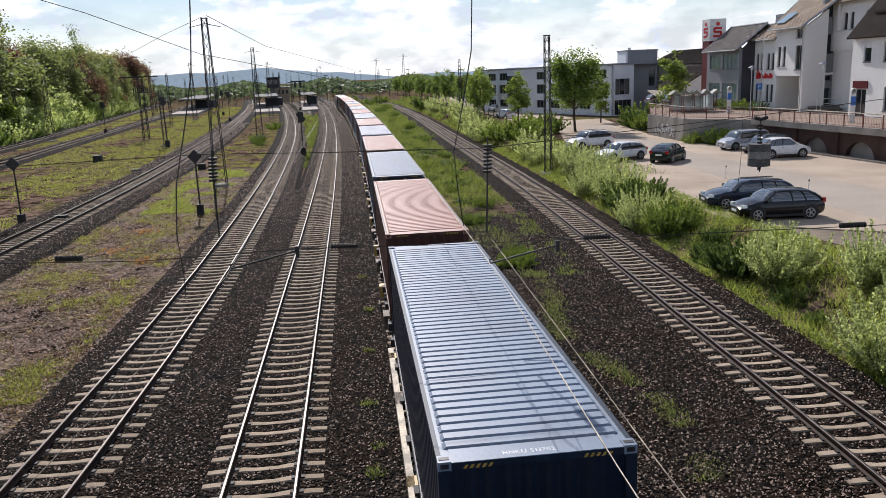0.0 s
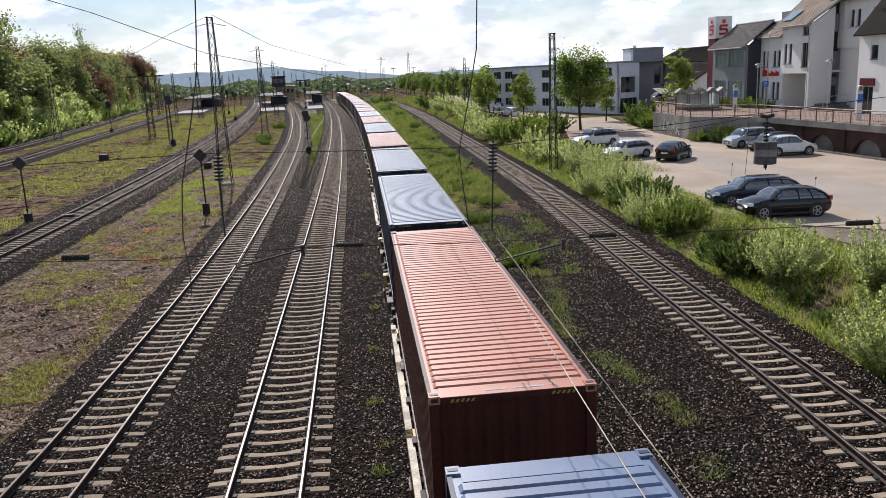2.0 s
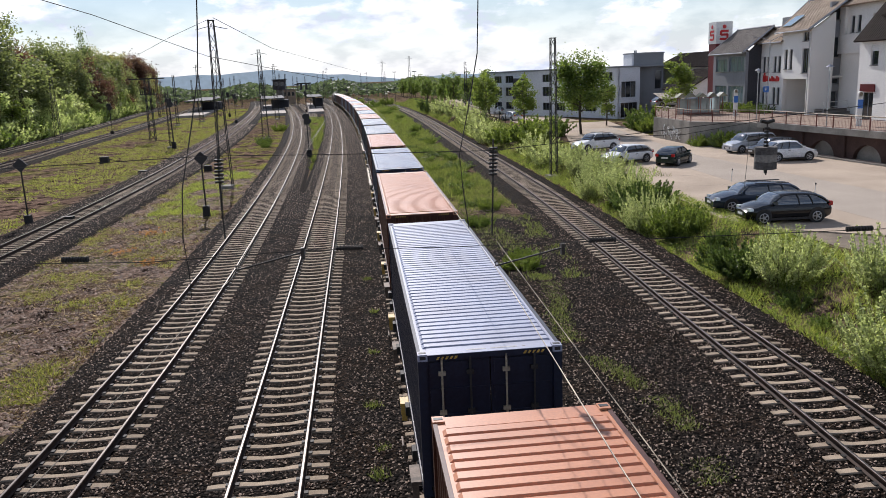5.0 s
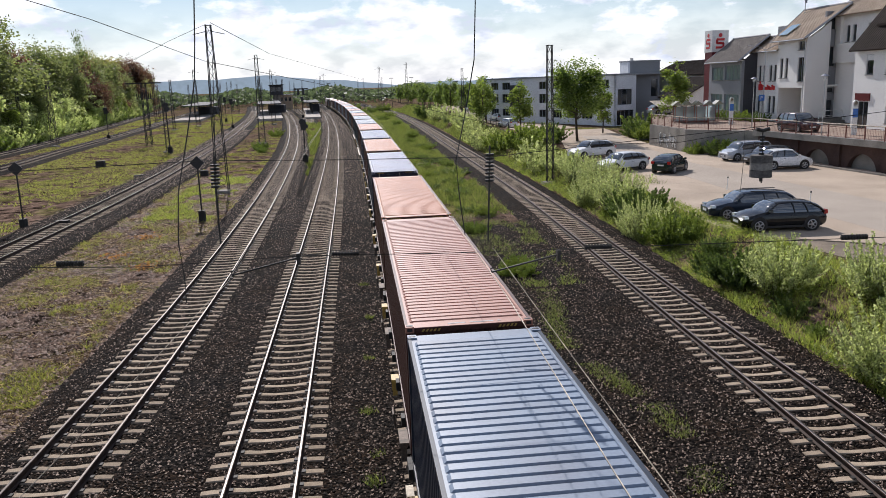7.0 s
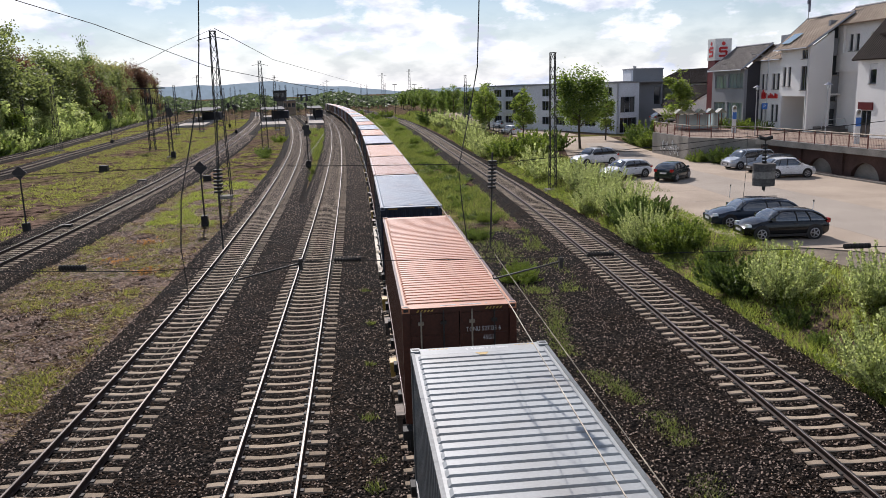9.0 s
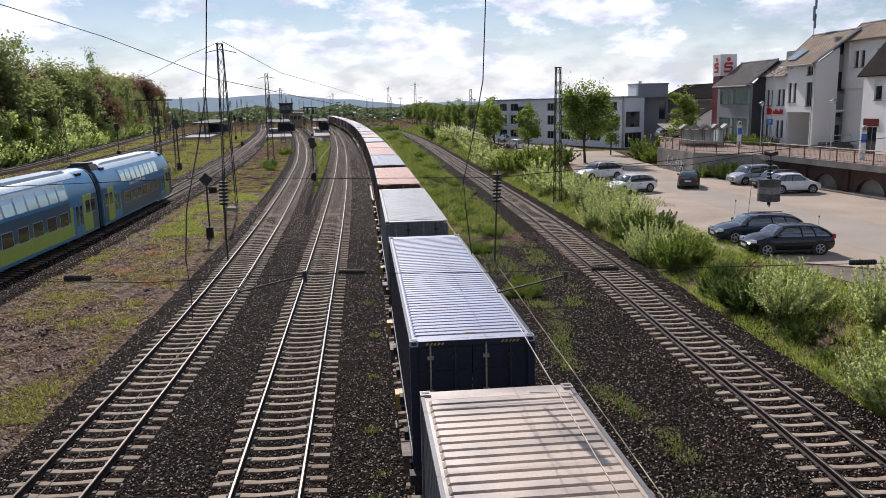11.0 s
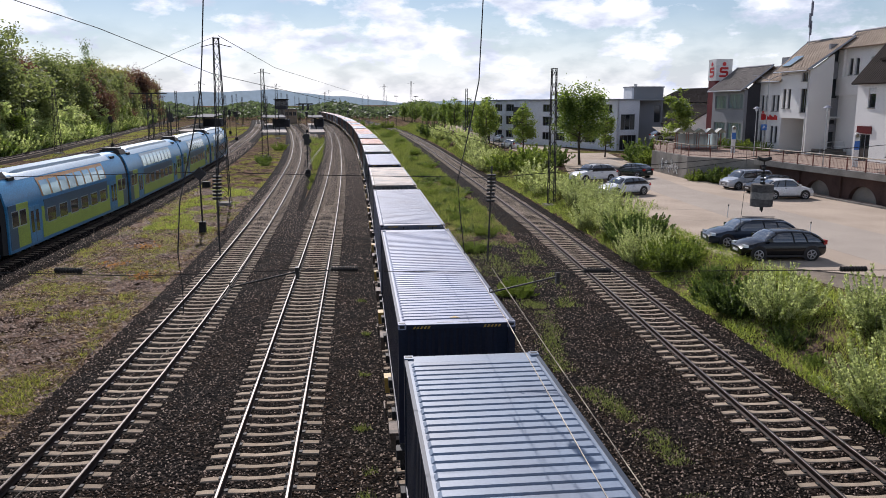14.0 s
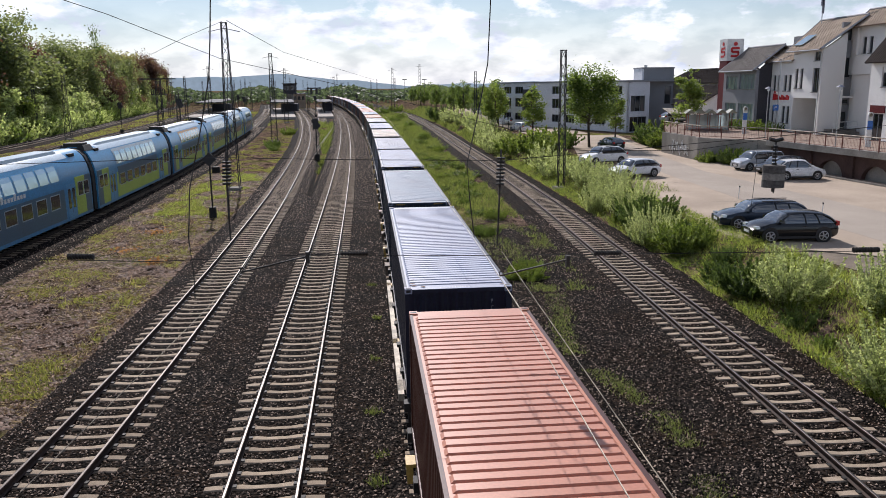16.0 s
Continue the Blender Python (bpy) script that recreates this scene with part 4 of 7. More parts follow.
def build_regional():
    wm = build_wagon_meshes()
    pitch = 21.7
    for k in range(6):
        first, last = k == 0, k == 5
        back = 10.6 if first else 21.5 + pitch * (k - 1) + pitch / 2
        th = thing("train_car", "blue and lime double-deck electric railcar" + (" with rounded nose" if first else " with curved upper windows"), "train car", on_line(LINE_REGIONAL, -100 - back, 0), "cars of the regional train")
        L = 10.35
        rings = [coach_ring(y) for y in (-L, -L + 1.2)] + [coach_ring(y) for y in np.linspace(-L + 2, L - 2, 5)]
        if first:
            rings += [coach_ring(L - 1.4), coach_ring(L - 0.6, 0.97, 0.95), coach_ring(L - 0.1, 0.9, 0.82), coach_ring(L + 0.25, 0.78, 0.6), coach_ring(L + 0.4, 0.6, 0.3)]
        else:
            rings += [coach_ring(L - 1.2), coach_ring(L)]
        part("body", Geo().loft(rings), TBLUE, th, m=None, smooth=True)
        # silver roof skin with a raised duct along the middle
        y0_, y1_ = -L + 2.4, L - (2.6 if first else 2.4)
        roof = [[(x * 1.006, y, z + 0.012) for x, _, z in coach_ring(y)[5:11]] for y in (y0_, y1_)]
        part("roof_panel", Geo().loft(roof, closed=False, caps=False), TLIGHT, th, "silver-blue roof skin", smooth=True)
        part("roof_duct", Geo().loft([[(-0.62 * w, y, 4.40), (-0.55 * w, y, h_), (0.55 * w, y, h_), (0.62 * w, y, 4.40)] for y, w, h_ in ((y0_ + 0.2, 0.85, 4.5), (y0_ + 0.9, 1, 4.64), (y1_ - 0.9, 1, 4.64), (y1_ - 0.2, 0.85, 4.5))]), TLIGHT, th, "raised silver roof duct")
        for yy in (y0_ - 0.9, y1_ + 0.4):
            for sx in (-1, 1):
                part("roof_vent", Geo().box(sx * 0.86 - 0.12, sx * 0.86 + 0.12, yy, yy + 0.75, 4.16, 4.34), DARK, th, "dark roof vent")
        # recess with equipment between the cars
        part("roof_equipment", Geo().box(-0.85, 0.85, -L - 0.1, -L + 1.7, 4.3, 4.66, top=0.8).box(-0.6, 0.6, -L + 0.2, -L + 1.2, 4.6, 4.8), DARK, th, "dark equipment box on the roof")
        part("gangway", Geo().loft([[(x * 0.93, y, z * 0.97 + 0.05) for x, _, z in coach_ring(0)] for y in (-L - 0.6, -L + 0.02)]), RUBBER, th, "black bellows between cars")
        for sx in (-1, 1):
            X = sx * 1.403
            def panel(name, y0, y1, z0, z1, m_, proud=0.006, parent=th, words=""):
                a, b = sorted((sx * 1.38, X + sx * proud))
                return part(name, Geo().box(a, b, y0, y1, z0, z1), m_, parent, words)
            dark = first or last
            panel("lower_band", -6.0, 6.0, 0.62, 2.42, TDARK if dark else TGREEN, 0.004, words="slate blue flank" if dark else "lime flank panel")
            if not dark:
                panel("window_band", -5.6, 5.6, 1.5, 2.78, TDARK, 0.008, words="slate blue window band")
            for y in (-7.0, 7.0):
                leaf = panel("door", y - 0.68, y + 0.68, 0.55, 2.62, TDOOR, 0.012)
                for e in (-0.33, 0.33):
                    panel("door_window", y + e - 0.2, y + e + 0.2, 1.15, 2.35, GLASS, 0.018, leaf)
                panel("door_gap", y - 0.012, y + 0.012, 0.57, 2.6, BLACKPL, 0.015, leaf)
                e = 1 if y > 0 else -1
                panel("end_panel", *sorted((y + e * 0.75, y + e * 2.25)), 0.6, 2.95, TGREEN, 0.005, words="lime end panel")
                panel("end_panel", *sorted((y + e * 2.26, y + e * 3.2)), 0.6, 2.95, TDARK, 0.005, words="slate blue end panel")
                for c in (1.5, 2.45):
                    f_ = panel("window_frame", y + e * c - 0.42, y + e * c + 0.42, 1.72, 2.62, TPALE, 0.009, words="pale window frame")
                    panel("window_pane", y + e * c - 0.37, y + e * c + 0.37, 1.78, 2.57, GLASS, 0.014, f_)
            for j in range(6):
                y = -4.6 + 1.84 * j
                f_ = panel("window_frame", y - 0.66, y + 0.66, 1.38, 2.26, TPALE, 0.011, words="pale window frame")
                panel("window_pane", y - 0.6, y + 0.6, 1.44, 2.21, GLASS, 0.016, f_)
            # upper windows follow the curve of the roof, on a band of their own
            curve_ = [(1.365, 2.98), (1.30, 3.3), (1.228, 3.6), (1.11, 3.87), (1.02, 4.06)]
            g = Geo().loft([[(sx * (px_ + 0.010), yy, pz) for px_, pz in curve_] for yy in (-5.7, 5.7)], closed=False, caps=False)
            part("upper_band", g, TORANGE if k == 3 else TPALE if not dark else TBLUE, th, "orange band round the upper windows" if k == 3 else "")
            for j in range(8):
                y = -4.9 + 1.4 * j
                g = Geo().loft([[(sx * (px_ + 0.02), yy, pz) for px_, pz in curve_[:4]] for yy in (y - 0.58, y + 0.58)], closed=False, caps=False)
                part("upper_window", g, SKYGLASS, th, "curved upper-deck window")
            if dark:
                g = Geo()
                for q, (y, w, hgt) in enumerate([(-3.6 + 0.36 * i, 0.22, 0.34 if i in (0, 5, 9) else 0.22) for i in range(13)]):
                    a, b = sorted((sx * 1.38, sx * 1.416))
                    g.box(a, b, y, y + w, 2.62, 2.62 + hgt)
                part("lettering", g, WHITE, th, "row of white letter bars")
        for y in (-7.2, 7.2):
            b = part("bogie", wm["bogie"], DARK, th, m=pose(0, y, 0))
            for e in (-0.9, 0.9):
                part("wheelset", wm["wheelset"], STEEL, b, m=pose(0, e, 0))
        if first:
            part("nose", Geo().loft([[(x * 1.01, y, z + 0.01) for x, _, z in coach_ring(y, w, t)] for y, w, t in ((L - 0.55, 0.965, 0.945), (L - 0.08, 0.9, 0.82), (L + 0.27, 0.78, 0.6))], caps=False), TGREEN, th, "lime rounded nose", smooth=True)
        REGIONAL.append((th, back))


build_regional()


# ---- plants ----
def tree_mesh(rng, h, crown, base, n, size, olive=0.0):
    """Trunk with limbs, and leaf clumps hung about the limbs' ends."""
    wood = Geo()
    wood.tube([(0, 0, -0.3), (0.03 * h * rng.normal() * 0.3, 0.0, h * 0.3), (0, 0.02 * h * rng.normal(), h * 0.62), (0, 0, h * 0.9)], 0.022 * h, 8, 0.004 * h)
    tips = []
    for k in range(26):
        z0 = base * 0.85 + (h * 0.8 - base * 0.85) * rng.random()
        a = rng.uniform(0, 2 * math.pi)
        up = (z0 - base) / (h - base)
        r = crown * (0.55 + 0.6 * rng.random()) * math.sqrt(max(0.08, 1 - max(0, up) ** 2 * 0.85))
        tip = np.array([math.cos(a) * r, math.sin(a) * r, z0 + r * rng.uniform(0.2, 0.75)])
        tip[2] = min(tip[2], h)
        mid = tip * np.array([0.5, 0.5, 0]) + np.array([0, 0, z0 + (tip[2] - z0) * 0.35])
        wood.tube([(0, 0, z0), mid, tip], 0.007 * h, 5, 0.002 * h)
        tips += [tip, mid * 0.4 + tip * 0.6]
    tips.append(np.array([0, 0, h * 0.97]))
    tips = np.array(tips)
    pick = tips[rng.integers(0, len(tips), n)]
    c = pick + rng.normal(size=(n, 3)) * np.array([1, 1, 0.75]) * crown * 0.2
    return wood.mesh("trunk", True), leaves("crown", c, size, rng)


def plant_tree(meshes, material, m, label, group, name="tree"):
    th = thing(name, label, "tree", m, group)
    part("trunk", meshes[0], BARK, th)
    part("crown", meshes[1], material, th)
    return th


def shoots_mesh(rng, h, r, stems, per, size):
    """A thicket of upright leafy shoots."""
    cs, wood = [], Geo()
    for k in range(stems):
        a, d = rng.uniform(0, 2 * math.pi), r * math.sqrt(rng.random())
        foot = np.array([math.cos(a) * d * 0.6, math.sin(a) * d * 0.6, 0])
        hh = h * (0.4 + 0.75 * rng.random() ** 1.3) * (1 - 0.15 * (d / r) ** 2)
        tip = np.array([math.cos(a) * d * 1.1 + rng.normal() * 0.22, math.sin(a) * d * 1.1 + rng.normal() * 0.22, hh])
        t = rng.random(per) ** 0.65
        cs.append(foot + (tip - foot) * t[:, None] + rng.normal(size=(per, 3)) * 0.055 * (1.25 - t[:, None]))
        wood.tube([foot, tip], 0.008, 3, 0.003, caps=False)
    return wood.mesh("stems"), leaves("foliage", np.concatenate(cs), size, rng, 1.4, 2.2)


def plant_bush(meshes, material, m, label, group="bushes on the bank"):
    th = thing("bush", label, "bush", m, group)
    part("branchwork", meshes[0], BARK, th)
    part("foliage", meshes[1], material, th)


def build_plants():
    rng = np.random.default_rng(7)
    willow = [shoots_mesh(rng, 1.9, 1.5, 130, 95, 0.046) for k in range(3)]
    willow_far = [shoots_mesh(rng, 1.9, 1.5, 70, 26, 0.105) for k in range(2)]
    bramble_far = [shoots_mesh(rng, 1.6, 1.7, 80, 28, 0.115) for k in range(2)]
    bramble = [shoots_mesh(rng, 1.6, 1.7, 150, 90, 0.062) for k in range(2)]
    bramble_low = [shoots_mesh(rng, 1.6, 1.7, 90, 45, 0.10) for k in range(2)]
    for k, (x, y, s, kind) in enumerate(((14.9, 19.3, 1.05, 0), (16.0, 27.4, 1.05, 0), (17.4, 23.6, 1.0, 0), (15.5, 29.6, 0.85, 1), (15.9, 37.5, 0.95, 1), (15.4, 40.5, 1.1, 0), (16.2, 43.5, 1.15, 1), (16.6, 48, 1.25, 0), (15.9, 52, 1.0, 0),
                                         (17.2, 55, 1.2, 0), (17.4, 60, 1.1, 0), (17.8, 66, 1.0, 0), (16.3, 33.6, 0.45, 1), (16.5, 21.0, 0.7, 0), (15.8, 16.6, 1.1, 0), (17.0, 71, 1.0, 0), (17.5, 77, 1.2, 0),
                                         (20.2, 88, 1.7, 1), (22.2, 91, 1.5, 1), (18.4, 85, 1.4, 1), (17.5, 92, 1.4, 1), (16.5, 100, 1.4, 0), (17, 110, 1.4, 0), (18, 122, 1.5, 0), (19, 136, 1.5, 0), (18.5, 150, 1.6, 0), (18, 170, 1.8, 0), (17.5, 190, 2, 1))):
        z = ground_z(x, y) - 0.05
        if kind:
            plant_bush((bramble if y < 62 else bramble_far)[k % 2], LEAF if k % 3 else LEAFDARK, pose(x, y, z, 0, 0, k * 47) @ Matrix.Scale(s, 4), "dense green bramble bush on the trackside bank")
        else:
            plant_bush(willow[k % 3] if y < 62 else willow_far[k % 2], WILLOW, pose(x, y, z, 0, 0, k * 61) @ Matrix.Scale(s, 4), "grey-green bush of upright leafy shoots")
    for k, (x, y, s) in enumerate(((6.9, 33.5, 0.55), (7.4, 35.5, 0.4), (6.6, 44, 0.5), (8.2, 50, 0.45), (7.2, 58, 0.5), (8.6, 66, 0.6), (6.8, 74, 0.6), (9.4, 82, 0.8), (7.6, 92, 0.7), (9.2, 104, 0.9), (7.8, 118, 1.0), (9.5, 132, 1.1), (8, 150, 1.2), (9, 170, 1.4), (7, 195, 1.6), (9.5, 215, 1.8),
                                   (-14.2, 118, 0.8), (-13.2, 112, 0.5), (-14.6, 150, 0.9), (-21.5, 30.5, 0.35), (4.5, 250, 2.4), (10, 270, 2.6), (0, 300, 2.6))):
        plant_bush((bramble if y < 55 else bramble_far)[k % 2], LEAFMID if k % 3 else LEAF, pose(x, y, ground_z(x, y) - 0.05, 0, 0, k * 77) @ Matrix.Scale(s * (1.0 if y < 55 or x < 0 else 0.62), 4), "low green bush growing between the tracks", "bushes between the tracks")
    for k in range(56):
        y = 112 + 3.6 * k + rng.uniform(-1, 1)
        x = LINE_FARWEST(y) - 3.2 - rng.uniform(0, 2.0)
        plant_bush(willow_far[k % 2], SHRUB if k % 3 else LEAFMID, pose(x, y, -0.5, 0, 0, k * 41) @ Matrix.Scale(rng.uniform(1.5, 2.5), 4), "light green shrub at the foot of the wood", "shrubs at the wood")
    for k in range(26):
        y = 54 + 5.5 * k + rng.uniform(-2, 2)
        x = LINE_FREIGHT(y) + 3.6 + (LINE_RIGHT(y) - LINE_FREIGHT(y) - 6.4) * rng.random()
        plant_bush(bramble_far[k % 2], (LEAFDARK, LEAFMID)[k % 2], pose(x, y, -0.5, 0, 0, k * 59) @ Matrix.Diagonal((1.1, 1.1, 0.5, 1)) @ Matrix.Scale(rng.uniform(0.5, 0.9), 4), "low rank green growth between the tracks", "bushes between the tracks")
    for k in range(20):
        y = 18 + 2.3 * k + rng.uniform(-1, 1)
        x = max(LINE_RIGHT(y) + 3.3, 14.4) + rng.uniform(0, 1.8)
        plant_bush(bramble_low[k % 2], (LEAFDARK, LEAF, LEAFMID)[k % 3], pose(x, y, ground_z(x, y) - 0.08, 0, 0, k * 67) @ Matrix.Scale(rng.uniform(0.28, 0.55), 4), "low tangled green shrub among the bank grass")
    # hedges and shrubs by the retaining wall and behind the car park
    for k, (x, y, z, s) in enumerate(((32.3, 71.6, 0.85, 0.7), (33.6, 69.6, 0.85, 0.75), (35.0, 67.8, 0.85, 0.7), (33.9, 70.0, 0.95, 0.9), (34.6, 90.5, 0.9, 1.1), (35.5, 95, 0.9, 1.5), (37.5, 99, 1, 1.6), (36.0, 92, 0.9, 1.2), (34.0, 68.9, 0.85, 0.9), (43.0, 86.5, 3.0, 0.7), (43.0, 83.3, 3.0, 0.75), (43.2, 80.8, 3.0, 0.65), (42.4, 89, 3, 0.7))):
        plant_bush(bramble_low[k % 2], LEAFDARK if k % 2 else LEAF, pose(x, y, z, 0, 0, k * 50) @ Matrix.Scale(s, 4), "clipped green shrub beside the retaining wall", "shrubs by the wall")
    # trees
    broad = tree_mesh(rng, 9.6, 3.0, 3.3, 12000, 0.17)
    plant_tree(broad, LEAFMID, pose(26.6, 92.3, 0.7), "round green street tree in full leaf by the car park", "street trees")
    slim = [tree_mesh(rng, 8.0, 1.7, 2.2, 3000, 0.19) for k in range(2)]
    sapling = [tree_mesh(rng, 8.0, 1.9, 1.2, 2800, 0.21) for k in range(2)]
    for k, (x, y, z, s) in enumerate(((36.9, 88, 2.6, 0.9), (23.8, 112, 0.6, 0.95), (33.8, 105, 0.9, 0.75), (20.5, 126, 0.6, 1.0), (22.2, 138, 0.6, 1.05))):
        plant_tree(slim[k % 2], LEAF, pose(x, y, z, 0, 0, 70 * k) @ Matrix.Scale(s, 4), "slender young tree with sparse light green leaves", "street trees")
    for k in range(22):
        y = 146 + k * 9.5
        x = 25.5 - 0.0002 * (y - 150) ** 2 + rng.uniform(-1.5, 3.5)
        plant_tree(slim[k % 2], LEAFMID, pose(x, y, 0.5, 0, 0, 37 * k) @ Matrix.Scale(rng.uniform(0.8, 1.15), 4), "green tree in the row along the street", "street trees")
    wood = [tree_mesh(rng, 15, 4.6, 2.0, 12500, 0.26) for k in range(4)]
    edge = []
    for k in range(54):
        y = 118 + 5.6 * k + rng.uniform(-2, 2)
        edge.append((LINE_FARWEST(y) - (9 if y < 230 else 6) - (k % 3) * (9 if y < 230 else 5) - rng.uniform(0, 5), y))
    for k, (x, y) in enumerate(edge):
        c = (LEAFFAR, LEAFOLIVE, LEAF, LEAFRED, LEAFOLIVE, LEAFOLIVE, LEAFFAR, LEAFRED, LEAFOLIVE)[k % 9]
        words = {LEAF: "fresh green", LEAFOLIVE: "olive green", LEAFRED: "copper-leaved", LEAFDARK: "dark green", LEAFFAR: "grey-green"}[c]
        plant_tree(wood[k % 4], c, pose(x, y, -0.45, 0, 0, 53 * k) @ Matrix.Scale(rng.uniform(1.0, 1.3) * (1.27 if y < 165 else 1.24 if y < 230 else 1.16), 4), "tall " + words + " tree at the edge of the wood", "trees of the wood")
    plant_tree(wood[1], LEAFDARK, pose(-80.7, 250, -0.45, 0, 0, 20) @ Matrix.Diagonal((0.8, 0.8, 1.72, 1)), "dark slender tree standing above the wood", "trees of the wood")
    for k in range(80):
        y = 110 + k * 3.4 + rng.uniform(-1, 1)
        x = LINE_FARWEST(y) - 4.0 - rng.uniform(0, 4.5)
        plant_tree(sapling[k % 2], (SHRUB, SHRUB, WILLOW, LEAF)[k % 4], pose(x, y, -1.6, 0, 0, 31 * k) @ Matrix.Scale(rng.uniform(0.95, 1.35), 4), "young light green tree in front of the wood", "saplings before the wood")
    # far woods closing the view along the line
    n = 60000
    ang = rng.uniform(radians(66), radians(108), n)
    d = rng.uniform(420, 900, n)
    hgt = 3 + 7 * rng.random(n) * (0.6 + 0.4 * np.sin(ang * 60))
    c = np.stack([d * np.cos(ang), d * np.sin(ang), hgt * rng.random(n) ** 0.5], 1)
    solid("far_woods", leaves("far_woods", c, 1.5, rng), LEAFHAZE, "distant belt of green woods along the horizon", "woods", "stuff")
    n = 22000
    y = rng.uniform(150, 420, n)
    c = np.stack([rng.uniform(26, 60, n) + (y - 150) * 0.05, y, 0.5 + rng.random(n) ** 0.7 * 5.5], 1)
    keep = (c[:, 0] > 34 + (y - 150) * 0.0) | (y > 210)
    solid("street_greenery", leaves("street_greenery", c[keep], 0.6, rng), LEAFHAZE, "belt of green trees and hedges along the far street", "greenery", "stuff")
    # grass and litter
    def feet(n, x0, x1, y0, y1, power=1.0, clump=0.0):
        y = y0 + (y1 - y0) * rng.random(n) ** power
        x = x0 + (x1 - x0) * rng.random(n)
        if clump:
            keep = np.array([noise.noise((a * 0.55, b * 0.4, 1.7)) + 0.4 * noise.noise((a * 2, b * 2, 4.0)) > clump for a, b in zip(x, y)])
            x, y = x[keep], y[keep]
        return np.stack([x, y, np.array([ground_z(a, b) for a, b in zip(x, y)])], 1)
    bank = feet(150000, 13.2, 18.6, 13, 88, 1.5)
    bank = bank[(bank[:, 0] > np.array([LINE_RIGHT(b) + 2.55 + 0.55 * noise.noise((b * 0.7, 0.0, 2.0)) + 0.3 * noise.noise((b * 2.6, 0.0, 5.0)) for b in bank[:, 1]]))]
    solid("bank_grass", blades("bank_grass", bank[::2], 0.27, 0.009, rng, 0.5), GRASS, "long green grass on the trackside bank", "grass", "stuff")
    weeds = bank[1::2].copy()
    weeds = weeds[np.array([noise.noise((a * 0.5, b * 0.35, 7.0)) > -0.15 for a, b, c in weeds])]
    weeds[:, 2] += rng.random(len(weeds)) * 0.3
    solid("bank_weeds", leaves("bank_weeds", weeds, 0.055, rng), LEAF, "leafy green weeds and nettles on the bank", "weeds", "stuff")
    strip = feet(70000, 4.4, 10.5, 31, 190, 1.7, 0.04)
    strip = strip[(strip[:, 0] < np.array([LINE_RIGHT(b) for b in strip[:, 1]]) - 2.4) & (strip[:, 0] > np.array([LINE_FREIGHT(b) for b in strip[:, 1]]) + 2.2)]
    strip = strip[rng.random(len(strip)) < np.clip((strip[:, 1] - 30) / 24, 0.12, 1)]
    strip[:, 2] = np.where(strip[:, 1] < 46, -0.22, strip[:, 2])
    solid("verge_grass", blades("verge_grass", strip, 0.2, 0.015, rng, 0.5), GRASSMID, "green grass and weeds between the tracks", "grass", "stuff")
    # lush verges farther on, between the lines and beyond the branch track
    n = 150000
    y = 52 + 230 * rng.random(n) ** 1.5
    x0, x1 = np.array([LINE_FREIGHT(b) for b in y]) + 3.0, np.array([LINE_RIGHT(b) for b in y])
    x = np.where(rng.random(n) < 0.6, x0 + (x1 - 2.7 - x0) * rng.random(n), x1 + 2.6 + 7.5 * rng.random(n))
    thick = np.array([noise.noise((a * 0.3, b * 0.12, 9.0)) for a, b in zip(x, y)])
    keep = (thick > -0.28) & ((x < x1) | (x < 21.5)) & (rng.random(n) < np.clip((y - 50) / 22, 0, 1))
    x, y = x[keep], y[keep]
    lush = np.stack([x, y, np.array([ground_z(a, b) for a, b in zip(x, y)])], 1)
    n = 16000
    y = 66 + 130 * rng.random(n) ** 1.2
    x0, x1 = np.array([LINE_LEFT(b) for b in y]) + 2.6, np.array([LINE_MIDDLE(b) for b in y]) - 2.4
    x = x0 + (x1 - x0) * rng.random(n)
    keep = (x1 > x0) & (np.array([noise.noise((a * 0.4, b * 0.15, 3.0)) for a, b in zip(x, y)]) > -0.05)
    lush = np.concatenate([lush, np.stack([x, y, np.full(n, -0.42)], 1)[keep]])
    near_ = lush[:, 1] < 110
    solid("lush_verge", blades("lush_verge", lush[near_], 0.34, 0.022, rng, 0.5), GRASSMID, "dense green grass and weeds on the verge between the tracks", "grass", "stuff")
    solid("lush_verge", blades("lush_verge", lush[~near_], 0.5, 0.06, rng, 0.5), GRASSMID, "dense green grass and weeds on the verge between the tracks", "grass", "stuff")
    t = rng.random(5200)
    mid = np.stack([6.9 + 0.5 * np.sin(t * 9) + rng.normal(size=5200) * 0.22, 14 + 19 * t, np.full(5200, -0.21)], 1)
    mid = mid[np.array([noise.noise((0.0, b * 0.6, 3.0)) > -0.12 for b in mid[:, 1]])]
    solid("ballast_weeds", blades("ballast_weeds", mid, 0.085, 0.011, rng, 0.7), GRASSMID, "thin line of weeds growing in the ballast", "weeds", "stuff")
    left = feet(110000, -17.6, -9.6, 22, 150, 1.8, 0.13)
    left = left[left[:, 0] < np.array([LINE_LEFT(b) for b in left[:, 1]]) - 2.4]
    solid("yard_grass", blades("yard_grass", left, 0.10, 0.02, rng, 0.8), GRASSYARD, "patches of dull green grass in the disused yard", "grass", "stuff")
    fresh = feet(15000, -15.2, -10.2, 54, 82, 1.0, -0.05)
    solid("yard_grass", blades("yard_grass", fresh, 0.17, 0.022, rng, 0.7), GRASS, "fresh bright green grass round the mast foot", "grass", "stuff")
    wide = feet(230000, -74, -22.9, 44, 300, 1.4)
